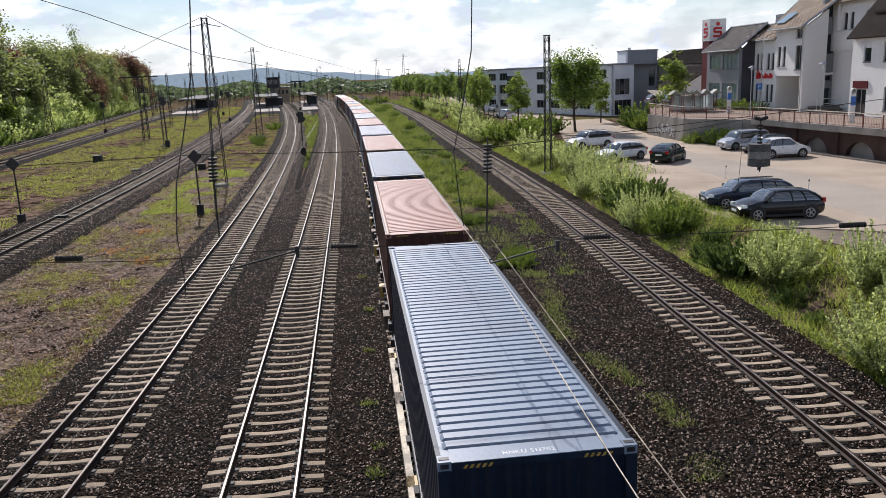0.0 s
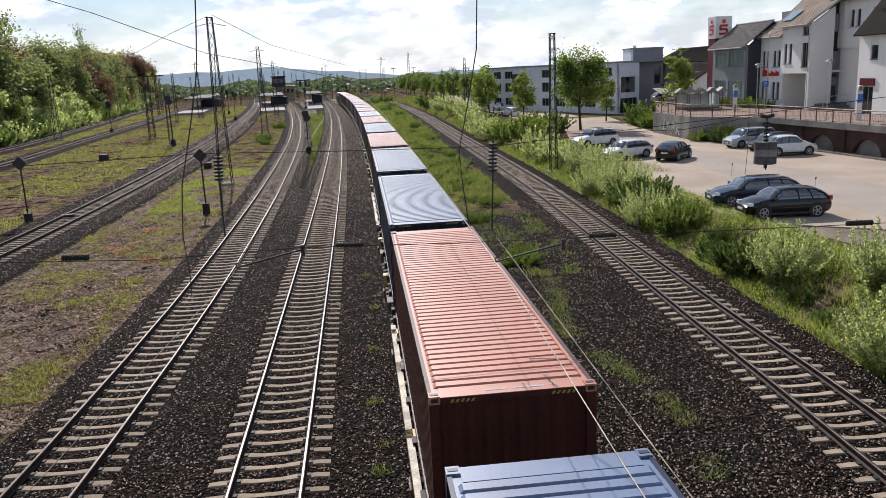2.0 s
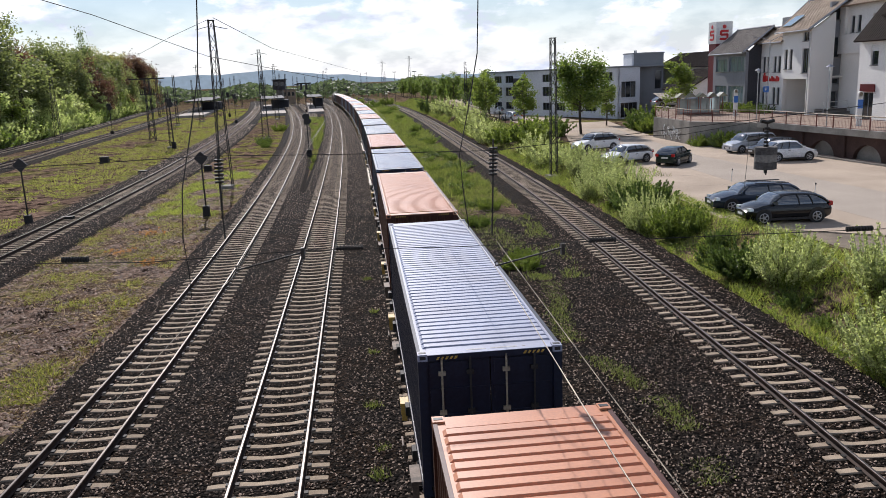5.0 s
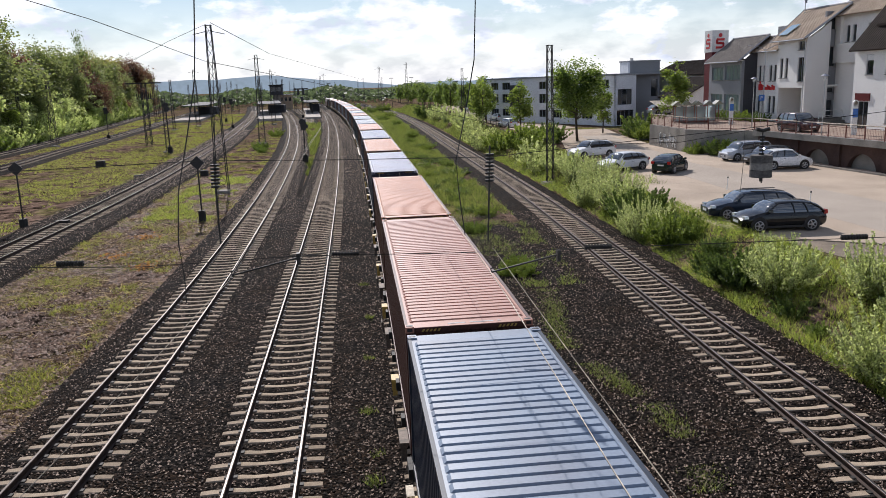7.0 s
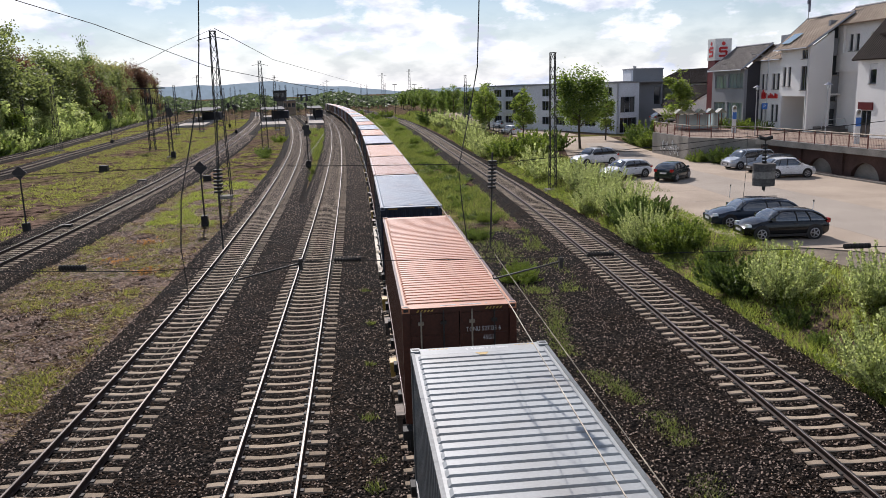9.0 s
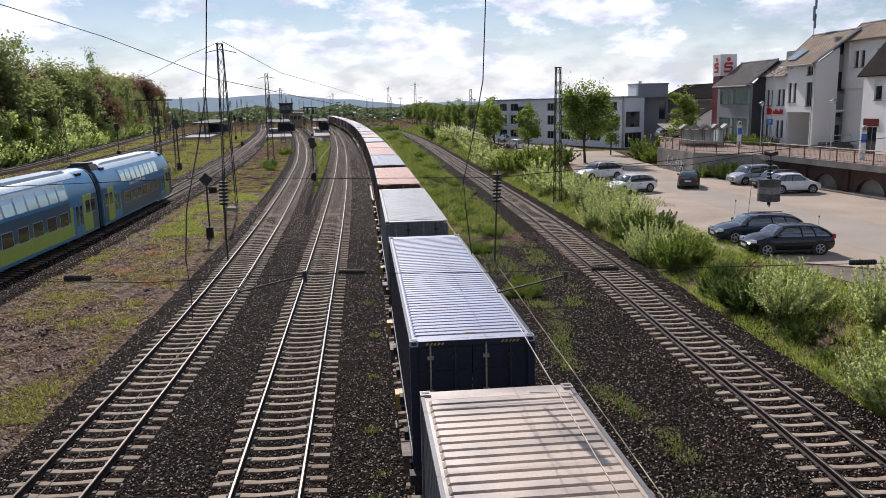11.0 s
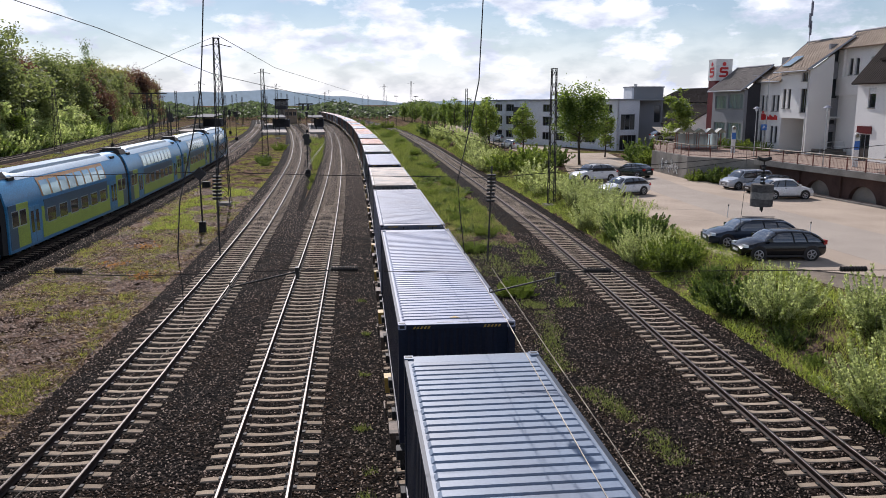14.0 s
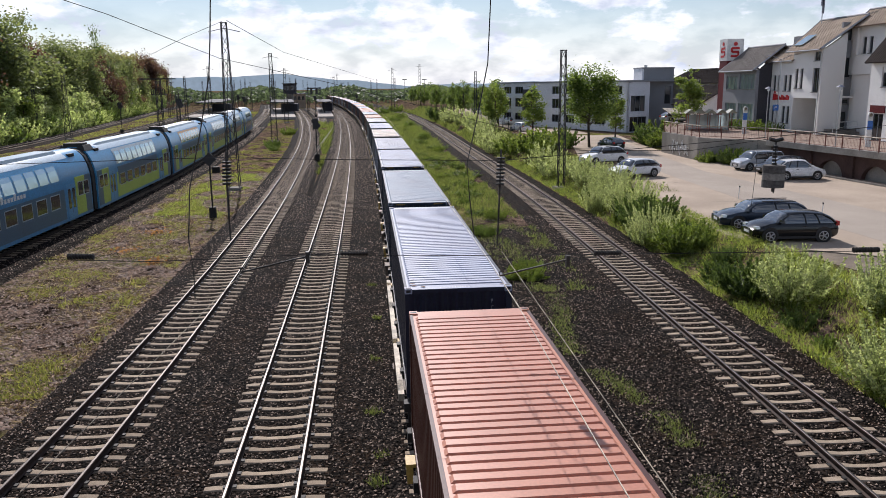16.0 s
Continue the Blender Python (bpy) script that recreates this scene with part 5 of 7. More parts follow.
    wide = wide[np.array([noise.noise((a * 0.12, b * 0.07, 6.0)) + 0.5 * noise.noise((a * 0.5, b * 0.35, 2.0)) + 0.3 * noise.noise((a * 1.6, b * 1.2, 8.0)) > -0.08 for a, b, c in wide])]
    for at in (LINE_WEST, LINE_FARWEST, LINE_REGIONAL):
        wide = wide[np.abs(wide[:, 0] - np.array([at(b) for b in wide[:, 1]])) > 2.9]
    solid("yard_grass", blades("yard_grass", wide, 0.13, 0.04, rng, 0.7), GRASSDULL, "green grass between distant tracks", "grass", "stuff")
    dry = feet(75000, -17.6, -9.4, 20, 80, 1.5, -0.12)
    dry = dry[dry[:, 0] < np.array([LINE_LEFT(b) for b in dry[:, 1]]) - 2.3]
    dry[:, 2] += 0.02
    solid("dry_litter", leaves("dry_litter", dry, 0.026, rng, 0.55, 8.0), STRAW, "dry brown stalks and twigs lying on the soil", "litter", "stuff")
    # clods and crumbs of earth, and tufts in the ballast
    n = 26000
    cy = 20 + 62 * rng.random(n) ** 1.6
    cx = rng.uniform(-17.6, -9.2, n)
    ok = cx < np.array([LINE_LEFT(b) for b in cy]) - 2.2
    cx, cy = cx[ok], cy[ok]
    n = len(cx)
    size = rng.uniform(0.02, 0.075, n) ** 1.0
    octa = np.array([(1, 0, 0), (-1, 0, 0), (0, 1, 0), (0, -1, 0), (0, 0, 0.7), (0, 0, -0.4)], float)
    v = (octa[None] * rng.uniform(0.6, 1.35, (n, 6, 1)) + rng.normal(size=(n, 6, 3)) * 0.2) * size[:, None, None] + np.stack([cx, cy, np.full(n, -0.41)], 1)[:, None]
    fo = np.array([(0, 2, 4), (2, 1, 4), (1, 3, 4), (3, 0, 4)])
    solid("earth_clods", np_mesh("earth_clods", v.reshape(-1, 3), (np.arange(n)[:, None, None] * 6 + fo[None]).reshape(-1, 3)), CLOD, "crumbs and clods of brown earth in the disused yard", "earth", "stuff")
    tuft = np.concatenate([np.array([x, y, -0.2]) + rng.normal(size=(70, 3)) * np.array([0.1, 0.1, 0.0]) for x, y in ((0.05, 23.6), (0.1, 17.0), (0.0, 15.6), (-0.1, 19.4), (0.15, 28.0), (0.0, 33.0))])
    solid("ballast_weeds", blades("ballast_weeds", tuft, 0.11, 0.012, rng, 0.7), GRASSMID, "small dark weeds growing in the ballast", "weeds", "stuff")
    twig = dry[::22].copy()
    twig[:, 2] += 0.05
    solid("dry_twigs", leaves("dry_twigs", twig, 0.022, rng, 0.2, 34.0), STRAW, "long bleached twigs and stalks scattered over the soil", "twigs", "stuff")
    fern = np.concatenate([np.array([x, y, -0.3]) + rng.normal(size=(110, 3)) * np.array([0.4, 0.4, 0.06]) for x, y in ((-13.4, 43), (-13.0, 48.5), (-11.2, 40))])
    solid("withered_fern", leaves("withered_fern", fern, 0.09, rng), DRYRED, "withered orange-brown fern patches in the yard", "fern", "stuff")


build_plants()


# ---- car park, wall and road ----
def prism(points, z0, z1):
    n = len(points)
    return Geo().add([(x, y, z0) for x, y in points] + [(x, y, z1) for x, y in points],
                     [tuple(range(n))[::-1], tuple(range(n, 2 * n))] + [(k, (k + 1) % n, n + (k + 1) % n, n + k) for k in range(n)])


WALL = [(32.2, 83.5), (31.9, 73.4), (36.6, 67.5), (38.2, 46.0)]


def along(points, step):
    out = []
    for a, b in zip(points, points[1:]):
        a, b = Vector(a), Vector(b)
        n = max(1, round((b - a).length / step))
        out += [a.lerp(b, k / n) for k in range(n)]
    return out + [Vector(points[-1])]


def build_carpark():
    lot = prism([(40.4, 22), (38.5, 44), (36.9, 67.6), (32.3, 73.5), (32.6, 84), (34.0, 96), (37, 114), (28, 114), (24.6, 92), (20.6, 74), (19.0, 54), (18.0, 41), (17.6, 36.5), (18.5, 33.2), (23, 30.0), (27, 22)][::-1], 0.4, 0.9)
    solid("car_park", lot, TARMAC, "pale worn asphalt of the open car park", "car park", "structure")
    solid("driving_lane", prism([(24.0, 30), (30.2, 30), (29.2, 46), (28.6, 64), (30.4, 80), (33, 100), (29.4, 100), (26.2, 80), (24.6, 62), (23.8, 46)], 0.6, 0.904), LANE, "smoother grey asphalt lane across the car park", "lane", "structure")
    lines = Geo()
    for k in range(5):
        y = 42 + k * 5.0
        lines.box(20.4, 23.4, y, y + 0.06, 0.9, 0.904)
    solid("parking_lines", lines, SAND, "thin faded parking lines on the asphalt", "road marking", "structure")
    rubble = prism([(22.5, 29.9), (18.6, 33.0), (19.2, 29), (21, 22), (27, 22)], 0.5, 0.886)
    solid("rubble_patch", rubble, mat("trodden_earth", (0.23, 0.18, 0.13), 0.95, 0, 0.55, 0.9, 16, 0.5), "trodden brown earth at the edge of the car park", "ground", "structure")
    terrace = prism([(150, -90), (62, -90), (41.0, 20), (38.7, 46.2), (37.1, 67.8), (32.4, 73.7), (32.7, 83.0), (39.0, 101), (60, 124), (150, 124)][::-1], -0.5, 3.1)
    solid("road_terrace", terrace, ROADMAT, "raised street with reddish paving above the car park", "road", "structure")
    kerb = Geo()
    for a, b in zip(WALL[2:], WALL[3:]):
        a, b = Vector((*a, 0)) + Vector((-1.2, -0.3, 0)), Vector((*b, 0)) + Vector((-1.2, -0.3, 0))
        d = (b - a).normalized()
        m = Matrix.Translation(a) @ Matrix(((d.x, -d.y, 0, 0), (d.y, d.x, 0, 0), (0, 0, 1, 0), (0, 0, 0, 1)))
        kerb.box(0, (b - a).length, -0.08, 0.08, 0.85, 1.03, m)
    solid("kerb", kerb, GREYCON, "low concrete kerb along the foot of the wall", "kerb", "structure")
    # concrete wall with painted scribbles, then brick arches under the road deck
    th = thing("retaining_wall", "stained retaining wall of concrete and dark brick arches below the street", "wall", pose(0, 0, 0), kind="structure")
    part("concrete_wall", prism([(32.65, 83.4), (32.2, 83.5), (31.9, 73.4), (36.6, 67.5), (37.0, 67.9), (32.4, 73.7)], 0.5, 3.09), GREYCON, th, "plain stained concrete wall")
    scr = Geo()
    rng = random.Random(4)
    for k in range(26):
        y0, z0 = 75.5 + rng.random() * 5, 1.4 + rng.random() * 0.8
        pts = [(31.87 + 0.0297 * (y0 - 73.4), y0, z0)]
        for j in range(5):
            y0 += rng.uniform(-0.35, 0.35)
            pts.append((31.87 + 0.0297 * (y0 - 73.4), y0, z0 + rng.uniform(-0.45, 0.45)))
        scr.tube(pts, 0.02, 4)
    part("scribbles", scr, WHITE, th, "pale sprayed scribbles")
    a, b = Vector((*WALL[2], 0)), Vector((*WALL[3], 0))
    b = b + (b - a) * 0.9
    d = (b - a).normalized()
    m = Matrix.Translation(a) @ Matrix(((d.x, -d.y, 0, 0), (d.y, d.x, 0, 0), (0, 0, 1, 0), (0, 0, 0, 1)))
    length = (b - a).length
    bay = 5.2
    for k in range(int(length / bay)):
        g = Geo()
        x0 = k * bay
        r, spring, cx = 1.55, 0.75, x0 + bay / 2
        arc = [(cx + r * math.cos(t), spring + 0.85 * r * math.sin(t)) for t in [math.pi - math.pi * j / 14 for j in range(15)]]
        for yy in (0.0, 0.35):
            g.add([m @ Vector((x, yy, z)) for x, z in [(x0, 0.4), (x0, 2.7), (cx - r, 0.4)] + arc + [(cx + r, 0.4), (x0 + bay, 2.7), (x0 + bay, 0.4)]],
                  [(0, 2, 3, 1), (20, 19, 18, 17)] + [(1, 3 + j, 4 + j) for j in range(7)] + [(1, 10, 19)] + [(19, 10 + j, 11 + j) for j in range(7)])
        g.add([m @ Vector((x, yy, z)) for yy in (0.0, 0.35) for x, z in [(cx - r, 0.4)] + arc + [(cx + r, 0.4)]], [(j, j + 1, 18 + j, 17 + j) for j in range(16)])
        part("arch_bay", g, REDWALL, th, "dark red brick arch")
        part("arch_infill", Geo().box(cx - r - 0.1, cx + r + 0.1, 0.36, 0.42, 0.4, 2.4, m), GREYCON, th, "grey rendered arch infill")
        part("pier", Geo().box(x0 - 0.3, x0 + 0.3, -0.18, 0.1, 0.4, 2.65, m), REDWALL, th)
    part("deck_edge", Geo().box(-0.3, length, -0.75, 0.5, 2.72, 3.12, m).box(-0.3, length, -0.75, -0.45, 3.12, 3.2, m), GREYCON, th, "stained concrete edge of the road deck")
    # railing
    fence = thing("street_railing", "red-brown steel railing with pale handrail along the street", "railing", pose(0, 0, 0))
    offs = [(32.35, 83.4), (32.05, 73.4), (35.9, 67.6), (37.55, 45.5), (39.5, 19.5)]
    posts = along(offs, 2.0)
    pm = Geo().box(-0.035, 0.035, -0.035, 0.035, 0, 1.12).mesh("post")
    for p in posts:
        part("post", pm, RAILRED, fence, m=pose(p.x, p.y, 3.1))
    for z, r, c in ((4.24, 0.045, SAND), (4.02, 0.022, RAILRED), (3.28, 0.022, RAILRED)):
        part("handrail" if r > 0.03 else "rail", Geo().tube([(p.x, p.y, z) for p in posts], r, 6), c if r > 0.03 else RAILRED, fence)
    bars = Geo()
    for p in along(offs, 0.16):
        bars.tube([(p.x, p.y, 3.28), (p.x, p.y, 4.02)], 0.008, 3, caps=False)
    tagged(part("infill", bars, RAILRED, fence), kind="stuff")


build_carpark()


# ---- buildings ----
def frame_of(o, u):
    u = Vector(u).normalized()
    n = u.cross(Vector((0, 0, 1)))
    return Matrix(((u.x, -n.x, 0, o[0]), (u.y, -n.y, 0, o[1]), (0, 0, 1, o[2]), (0, 0, 0, 1)))


def facade(th, o, u, length, height, openings, wall, pane=None, sill=True, name="wall", top=None, framing=None):
    """A thick wall with real openings; in each a recessed window with frame and pane. top: height at the far end where the wall follows a roof."""
    m = frame_of(o, u)
    us = sorted({0.0, length, *[q for w in openings for q in w[:2]]})
    zs = sorted({0.0, height, *[q for w in openings for q in w[2:4]]})
    g = Geo()
    for a, b in zip(us, us[1:]):
        for c, d in zip(zs, zs[1:]):
            if not any(w[0] - 1e-6 <= a and b <= w[1] + 1e-6 and w[2] - 1e-6 <= c and d <= w[3] + 1e-6 for w in openings):
                g.box(a, b, 0, 0.32, c, d, m)
    if top:
        g.add([m @ Vector(p) for p in ((0, 0, height), (length, 0, height), (length, 0, top), (0, 0.32, height), (length, 0.32, height), (length, 0.32, top))], [(0, 1, 2), (3, 5, 4), (0, 2, 5, 3), (1, 4, 5, 2)])
    me = g.mesh(name)
    bm = bmesh.new()
    bm.from_mesh(me)
    bmesh.ops.remove_doubles(bm, verts=bm.verts, dist=1e-4)
    bm.to_mesh(me)
    bm.free()
    part(name, me, wall, th)
    for w in openings:
        if len(w) > 4 and w[4] == "open":
            continue
        win = part("window", Geo().box(w[0], w[1], 0.16, 0.2, w[2], w[3], m), pane or GLASS, th)
        f = Geo()
        t = 0.055
        for a, b, c, d in ((w[0], w[0] + t, w[2], w[3]), (w[1] - t, w[1], w[2], w[3]), (w[0], w[1], w[2], w[2] + t), (w[0], w[1], w[3] - t, w[3])):
            f.box(a, b, 0.12, 0.158, c, d, m)
        if w[1] - w[0] > 1.1:
            k = max(2, round((w[1] - w[0]) / 0.9))
            for j in range(1, k):
                x = w[0] + (w[1] - w[0]) * j / k
                f.box(x - 0.03, x + 0.03, 0.12, 0.158, w[2], w[3], m)
        part("frame", f, framing or SLATEGREY, win)
        if sill and w[2] > 0.3:
            part("sill", Geo().box(w[0] - 0.06, w[1] + 0.06, -0.07, 0.16, w[2] - 0.06, w[2], m), GREYCON, win)


def roof_slope(th, a, b, c, d, material, thick=0.14, ribs=0.3, name="roof"):
    """A tiled slope a-b (eave), c-d (ridge above b and a), with raised courses running up it."""
    a, b, c, d = (Vector(p) for p in (a, b, c, d))
    n = (b - a).cross(d - a).normalized()
    if n.z < 0:
        n = -n
    k = max(1, int((b - a).length / ribs))
    stops = [(0.0, 0.0)]
    for j in range(k):
        t, w = (j + 0.5) / k, 0.05 / (b - a).length
        stops += [(t - w, 0.0), (t - w * 0.5, 0.035), (t + w * 0.5, 0.035), (t + w, 0.0)]
    stops.append((1.0, 0.0))
    g = Geo()
    g.loft([[a.lerp(b, t) + n * (thick + up) for t, up in stops] + [b, a], [d.lerp(c, t) + n * (thick + up) for t, up in stops] + [c, d]])
    part(name, fix_normals(g.mesh("roof")), material, th)


def gabled(th, x0, x1, y1, y1_ridge, y0, z0, z1, material):
    """Both slopes of a roof with its eave at x0 and its ridge at x1, and a dark ridge cap and verge boards."""
    roof_slope(th, (x0, y1, z0), (x0, y0, z0), (x1, y0, z1), (x1, y1_ridge, z1), material)
    x2 = 2 * x1 - x0
    roof_slope(th, (x2, y1, z0), (x2, y0, z0), (x1, y0, z1), (x1, y1_ridge, z1), material)
    part("ridge_cap", Geo().tube([(x1, y0, z1 + 0.2), (x1, y1_ridge, z1 + 0.2)], 0.11, 8), SLATEGREY, th, "grey ridge capping")
    for ya, yb, e in ((y1, y1_ridge, 0.05), (y0, y0, -0.05)):
        part("verge_board", Geo().tube([(x0, ya + e, z0 + 0.1), (x1, yb + e, z1 + 0.12)], 0.1, 4), ALLOY, th, "pale metal verge")


def pairs(y0, n, gap, w=0.62, z=((0.9, 2.7), (4.3, 6.0))):
    out = []
    for k in range(n):
        for e in (0, w + 0.28):
            for a, b in z:
                out.append((y0 + k * gap + e, y0 + k * gap + e + w, a, b))
    return out


def build_bank():
    th = thing("bank_building", "white rendered bank building with brown roofs and red sign tower", "building", pose(0, 0, 0))
    Z = 3.05
    west = (0, -1, 0)
    # grey wing
    facade(th, (43.4, 93.3, Z), west, 8.1, 6.6, [(0.7, 3.6, 1.0, 2.9), (4.1, 7.7, 1.0, 2.9), (0.7, 3.6, 4.5, 6.0), (4.1, 7.7, 4.5, 6.2)], SLATEGREY, pane=SKYGLASS)
    facade(th, (43.72, 85.2, Z), (1, 0, 0), 1.6, 6.6, [], CHARCOAL, name="end_wall", top=8.0)
    gabled(th, 42.9, 46.4, 93.5, 93.5, 85.0, Z + 6.5, Z + 9.15, SLATEROOF)
    # white wing with paired windows
    facade(th, (45.2, 85.2, Z), west, 4.8, 7.5, pairs(0.35, 2, 2.3), RENDER)
    gabled(th, 44.8, 47.0, 85.4, 85.9, 80.3, Z + 7.4, Z + 8.95, BROWNTILE)
    part("roof_box", Geo().box(46.9, 49.0, 81.5, 84.2, Z + 8.0, Z + 10.1), SLATEGREY, th, "grey box on the roof")
    # gabled block over the passage
    facade(th, (44.9, 80.4, Z), west, 5.4, 8.5, [(0.5, 4.9, 0, 3.6, "open"), (0.55, 1.15, 4.6, 6.6), (1.5, 2.1, 4.6, 6.6), (3.9, 5.1, 4.2, 6.6), (3.9, 5.1, 7.3, 8.2)], RENDER)
    facade(th, (45.22, 75.0, Z), (1, 0, 0), 2.1, 8.5, [], RENDER, name="gable_wall", top=9.95)
    part("passage_wall", Geo().box(49.5, 49.8, 75.2, 80.4, Z, Z + 3.8).box(45.2, 49.6, 80.1, 80.35, Z, Z + 3.8).box(45.2, 49.6, 75.3, 80.2, Z + 3.62, Z + 3.8), RENDER, th, "pale wall inside the passage")
    gabled(th, 44.4, 49.1, 81.0, 83.0, 74.7, Z + 8.3, Z + 11.5, BROWNTILE)
    rise_, run_ = 3.2, 4.7
    tilt = math.atan2(rise_, run_)
    part("skylight", Geo().box(0.5, 2.3, 78.9, 80.5, 0.2, 0.27, Matrix.Translation((44.6, 0, Z + 8.5)) @ Matrix.Rotation(-tilt, 4, "Y")), SKYGLASS, th, "glazed skylight")
    # gutters and downpipes
    for x, y0, y1, z in ((44.3, 81.0, 74.7, 8.32), (44.72, 85.4, 80.4, 7.42), (42.8, 93.5, 85.0, 6.52)):
        part("gutter", Geo().tube([(x, y0, Z + z), (x, y1, Z + z)], 0.075, 8), ALLOY, th, "grey metal gutter")
    for x, y, z in ((44.83, 75.2, 8.3), (45.1, 80.6, 7.4)):
        part("downpipe", Geo().tube([(x - 0.1, y, Z + z), (x, y, Z + z - 0.3), (x, y, Z)], 0.05, 8), ALLOY, th, "grey metal downpipe")
    # stair recess and the tall rear block
    facade(th, (47.3, 75.8, Z), (1, 0, 0), 1.3, 11.0, [(0.15, 1.15, 0.1, 2.3), (0.1, 1.2, 3.0, 3.5), (0.1, 1.2, 5.6, 7.6), (0.1, 1.2, 9.2, 10.6)], SLATEGREY, name="stair_wall")
    facade(th, (48.6, 75.8, Z), west, 8.2, 10.5, [(1.3, 1.9, 7.9, 9.5), (2.3, 2.9, 7.9, 9.5), (4.6, 5.2, 7.9, 9.5)], RENDER, name="rear_wall")
    part("upper_storey", Geo().box(48.3, 48.59, 69.0, 75.95, Z + 5.9, Z + 7.75).box(48.3, 48.59, 75.0, 75.95, Z + 7.76, Z + 10.4), RENDER, th, "white rendered jutting upper storey")
    facade(th, (48.92, 67.6, Z), (1, 0, 0), 5.68, 10.5, [], RENDER, name="rear_gable", top=12.0)
    gabled(th, 48.0, 50.3, 76.0, 76.4, 67.2, Z + 10.4, Z + 12.05, BROWNTILE)
    part("rear_block", Geo().box(49.9, 56.0, 67.95, 92.8, Z, Z + 6.3).box(49.9, 54.0, 67.95, 80.0, Z + 6.3, Z + 10.3), RENDER, th, "white rendered rear of the building")
    part("entrance_steps", Geo().box(45.6, 48.4, 73.4, 74.9, Z, Z + 0.35).box(45.6, 48.4, 73.9, 74.9, Z + 0.35, Z + 0.6), GREYCON, th)
    part("step_rail", Geo().tube([(45.6, 73.4, Z + 0.3), (45.6, 73.4, Z + 1.3), (48.0, 73.4, Z + 1.4), (48.4, 73.4, Z + 0.4)], 0.04).tube([(45.6, 73.4, Z + 0.8), (48.1, 73.4, Z + 0.9)], 0.025), WHITE, th, "white entrance railing")
    # sign on the white wing: red mark and letter bars
    board = part("wall_sign", Geo().box(45.1, 45.19, 83.9, 84.5, Z + 3.3, Z + 4.0), SIGNRED, th, "red wall sign of letter bars")
    part("mark", Geo().disc((45.14, 84.2, Z + 4.15), "x", 0.13, 0.08), SIGNRED, board)
    for k in range(8):
        part("letter_bar", Geo().box(45.1, 45.19, 83.5 - 0.33 * k, 83.72 - 0.33 * k, Z + 3.35, Z + 3.9 - 0.12 * (k % 3)), SIGNRED, board)
    # tower with the lit cube
    part("tower", Geo().box(44.25, 46.2, 94.65, 96.6, Z - 0.1, Z + 7.9), REDCLAD, th, "dark red clad sign tower")
    cube = part("sign_cube", Geo().box(44.2, 46.3, 94.6, 96.7, Z + 7.9, Z + 10.5), WHITE, th, "white cube with red mark")
    def mark(face):
        g = Geo()
        def bar(u0, u1, z0, z1):
            if face == "y":
                g.box(44.2 + u0 * 0.81, 44.2 + u1 * 0.81, 94.56, 94.6, Z + 7.9 + z0, Z + 7.9 + z1)
            else:
                g.box(44.16, 44.2, 96.7 - u1 * 0.81, 96.7 - u0 * 0.81, Z + 7.9 + z0, Z + 7.9 + z1)
        for q in ((0.75, 1.95, 1.35, 1.62), (0.6, 0.9, 1.0, 1.5), (0.75, 1.85, 0.92, 1.18), (1.65, 1.95, 0.55, 1.08), (0.6, 1.8, 0.4, 0.66)):
            bar(*q)
        if face == "y":
            g.disc((45.25, 94.58, Z + 9.9), "y", 0.24, 0.04)
        else:
            g.disc((44.18, 95.65, Z + 9.9), "x", 0.24, 0.04)
        part("mark", g, SIGNRED, cube, "red round-dotted mark")
    mark("y")
    mark("x")
    # antenna on the roof ridge
    ant = thing("radio_mast", "thin grey radio mast with panel antennas on the roof", "antenna", pose(48.6, 82.0, Z + 9.9))
    part("pole", Geo().tube([(0, 0, 0), (0, 0, 8.0)], 0.06, 6, 0.04), ALLOY, ant)
    for z, e in ((7.2, 0.12), (5.2, 0.16), (4.0, -0.14), (3.2, 0.12)):
        part("antenna_panel", Geo().box(-0.1 + e * 0.5, 0.1 + e * 0.5, -0.08, 0.08, z - 0.75, z + 0.75), GREYC, ant)


def house(name, label, x0, y0, y1, z, eave, ridge, depth, wall, tile, front, side, overhang=0.4):
    """A pitched-roof house whose front looks west, ridge along the street."""
    th = thing(name, label, "house", pose(0, 0, 0))
    L = y1 - y0
    facade(th, (x0, y1, z), (0, -1, 0), L, eave, front, wall)
    facade(th, (x0 + 0.32, y0, z), (1, 0, 0), depth / 2 - 0.32, eave, side, wall, name="gable_wall", top=ridge)
    facade(th, (x0 + depth - 0.32, y0 + 0.32, z), (-1, 0, 0), depth / 2 - 0.32, eave, [], wall, name="gable_wall", top=ridge)
    part("rear_wall", Geo().box(x0 + depth - 0.3, x0 + depth, y0, y1, z, z + eave), wall, th)
    m = x0 + depth / 2
    for e, q in ((-1, x0 - overhang), (1, x0 + depth + overhang)):
        ze = z + eave - overhang * (ridge - eave) / (depth / 2)
        roof_slope(th, (q, y1 + 0.3, ze), (q, y0 - 0.3, ze), (m, y0 - 0.3, z + ridge), (m, y1 + 0.3, z + ridge), tile)
    return th


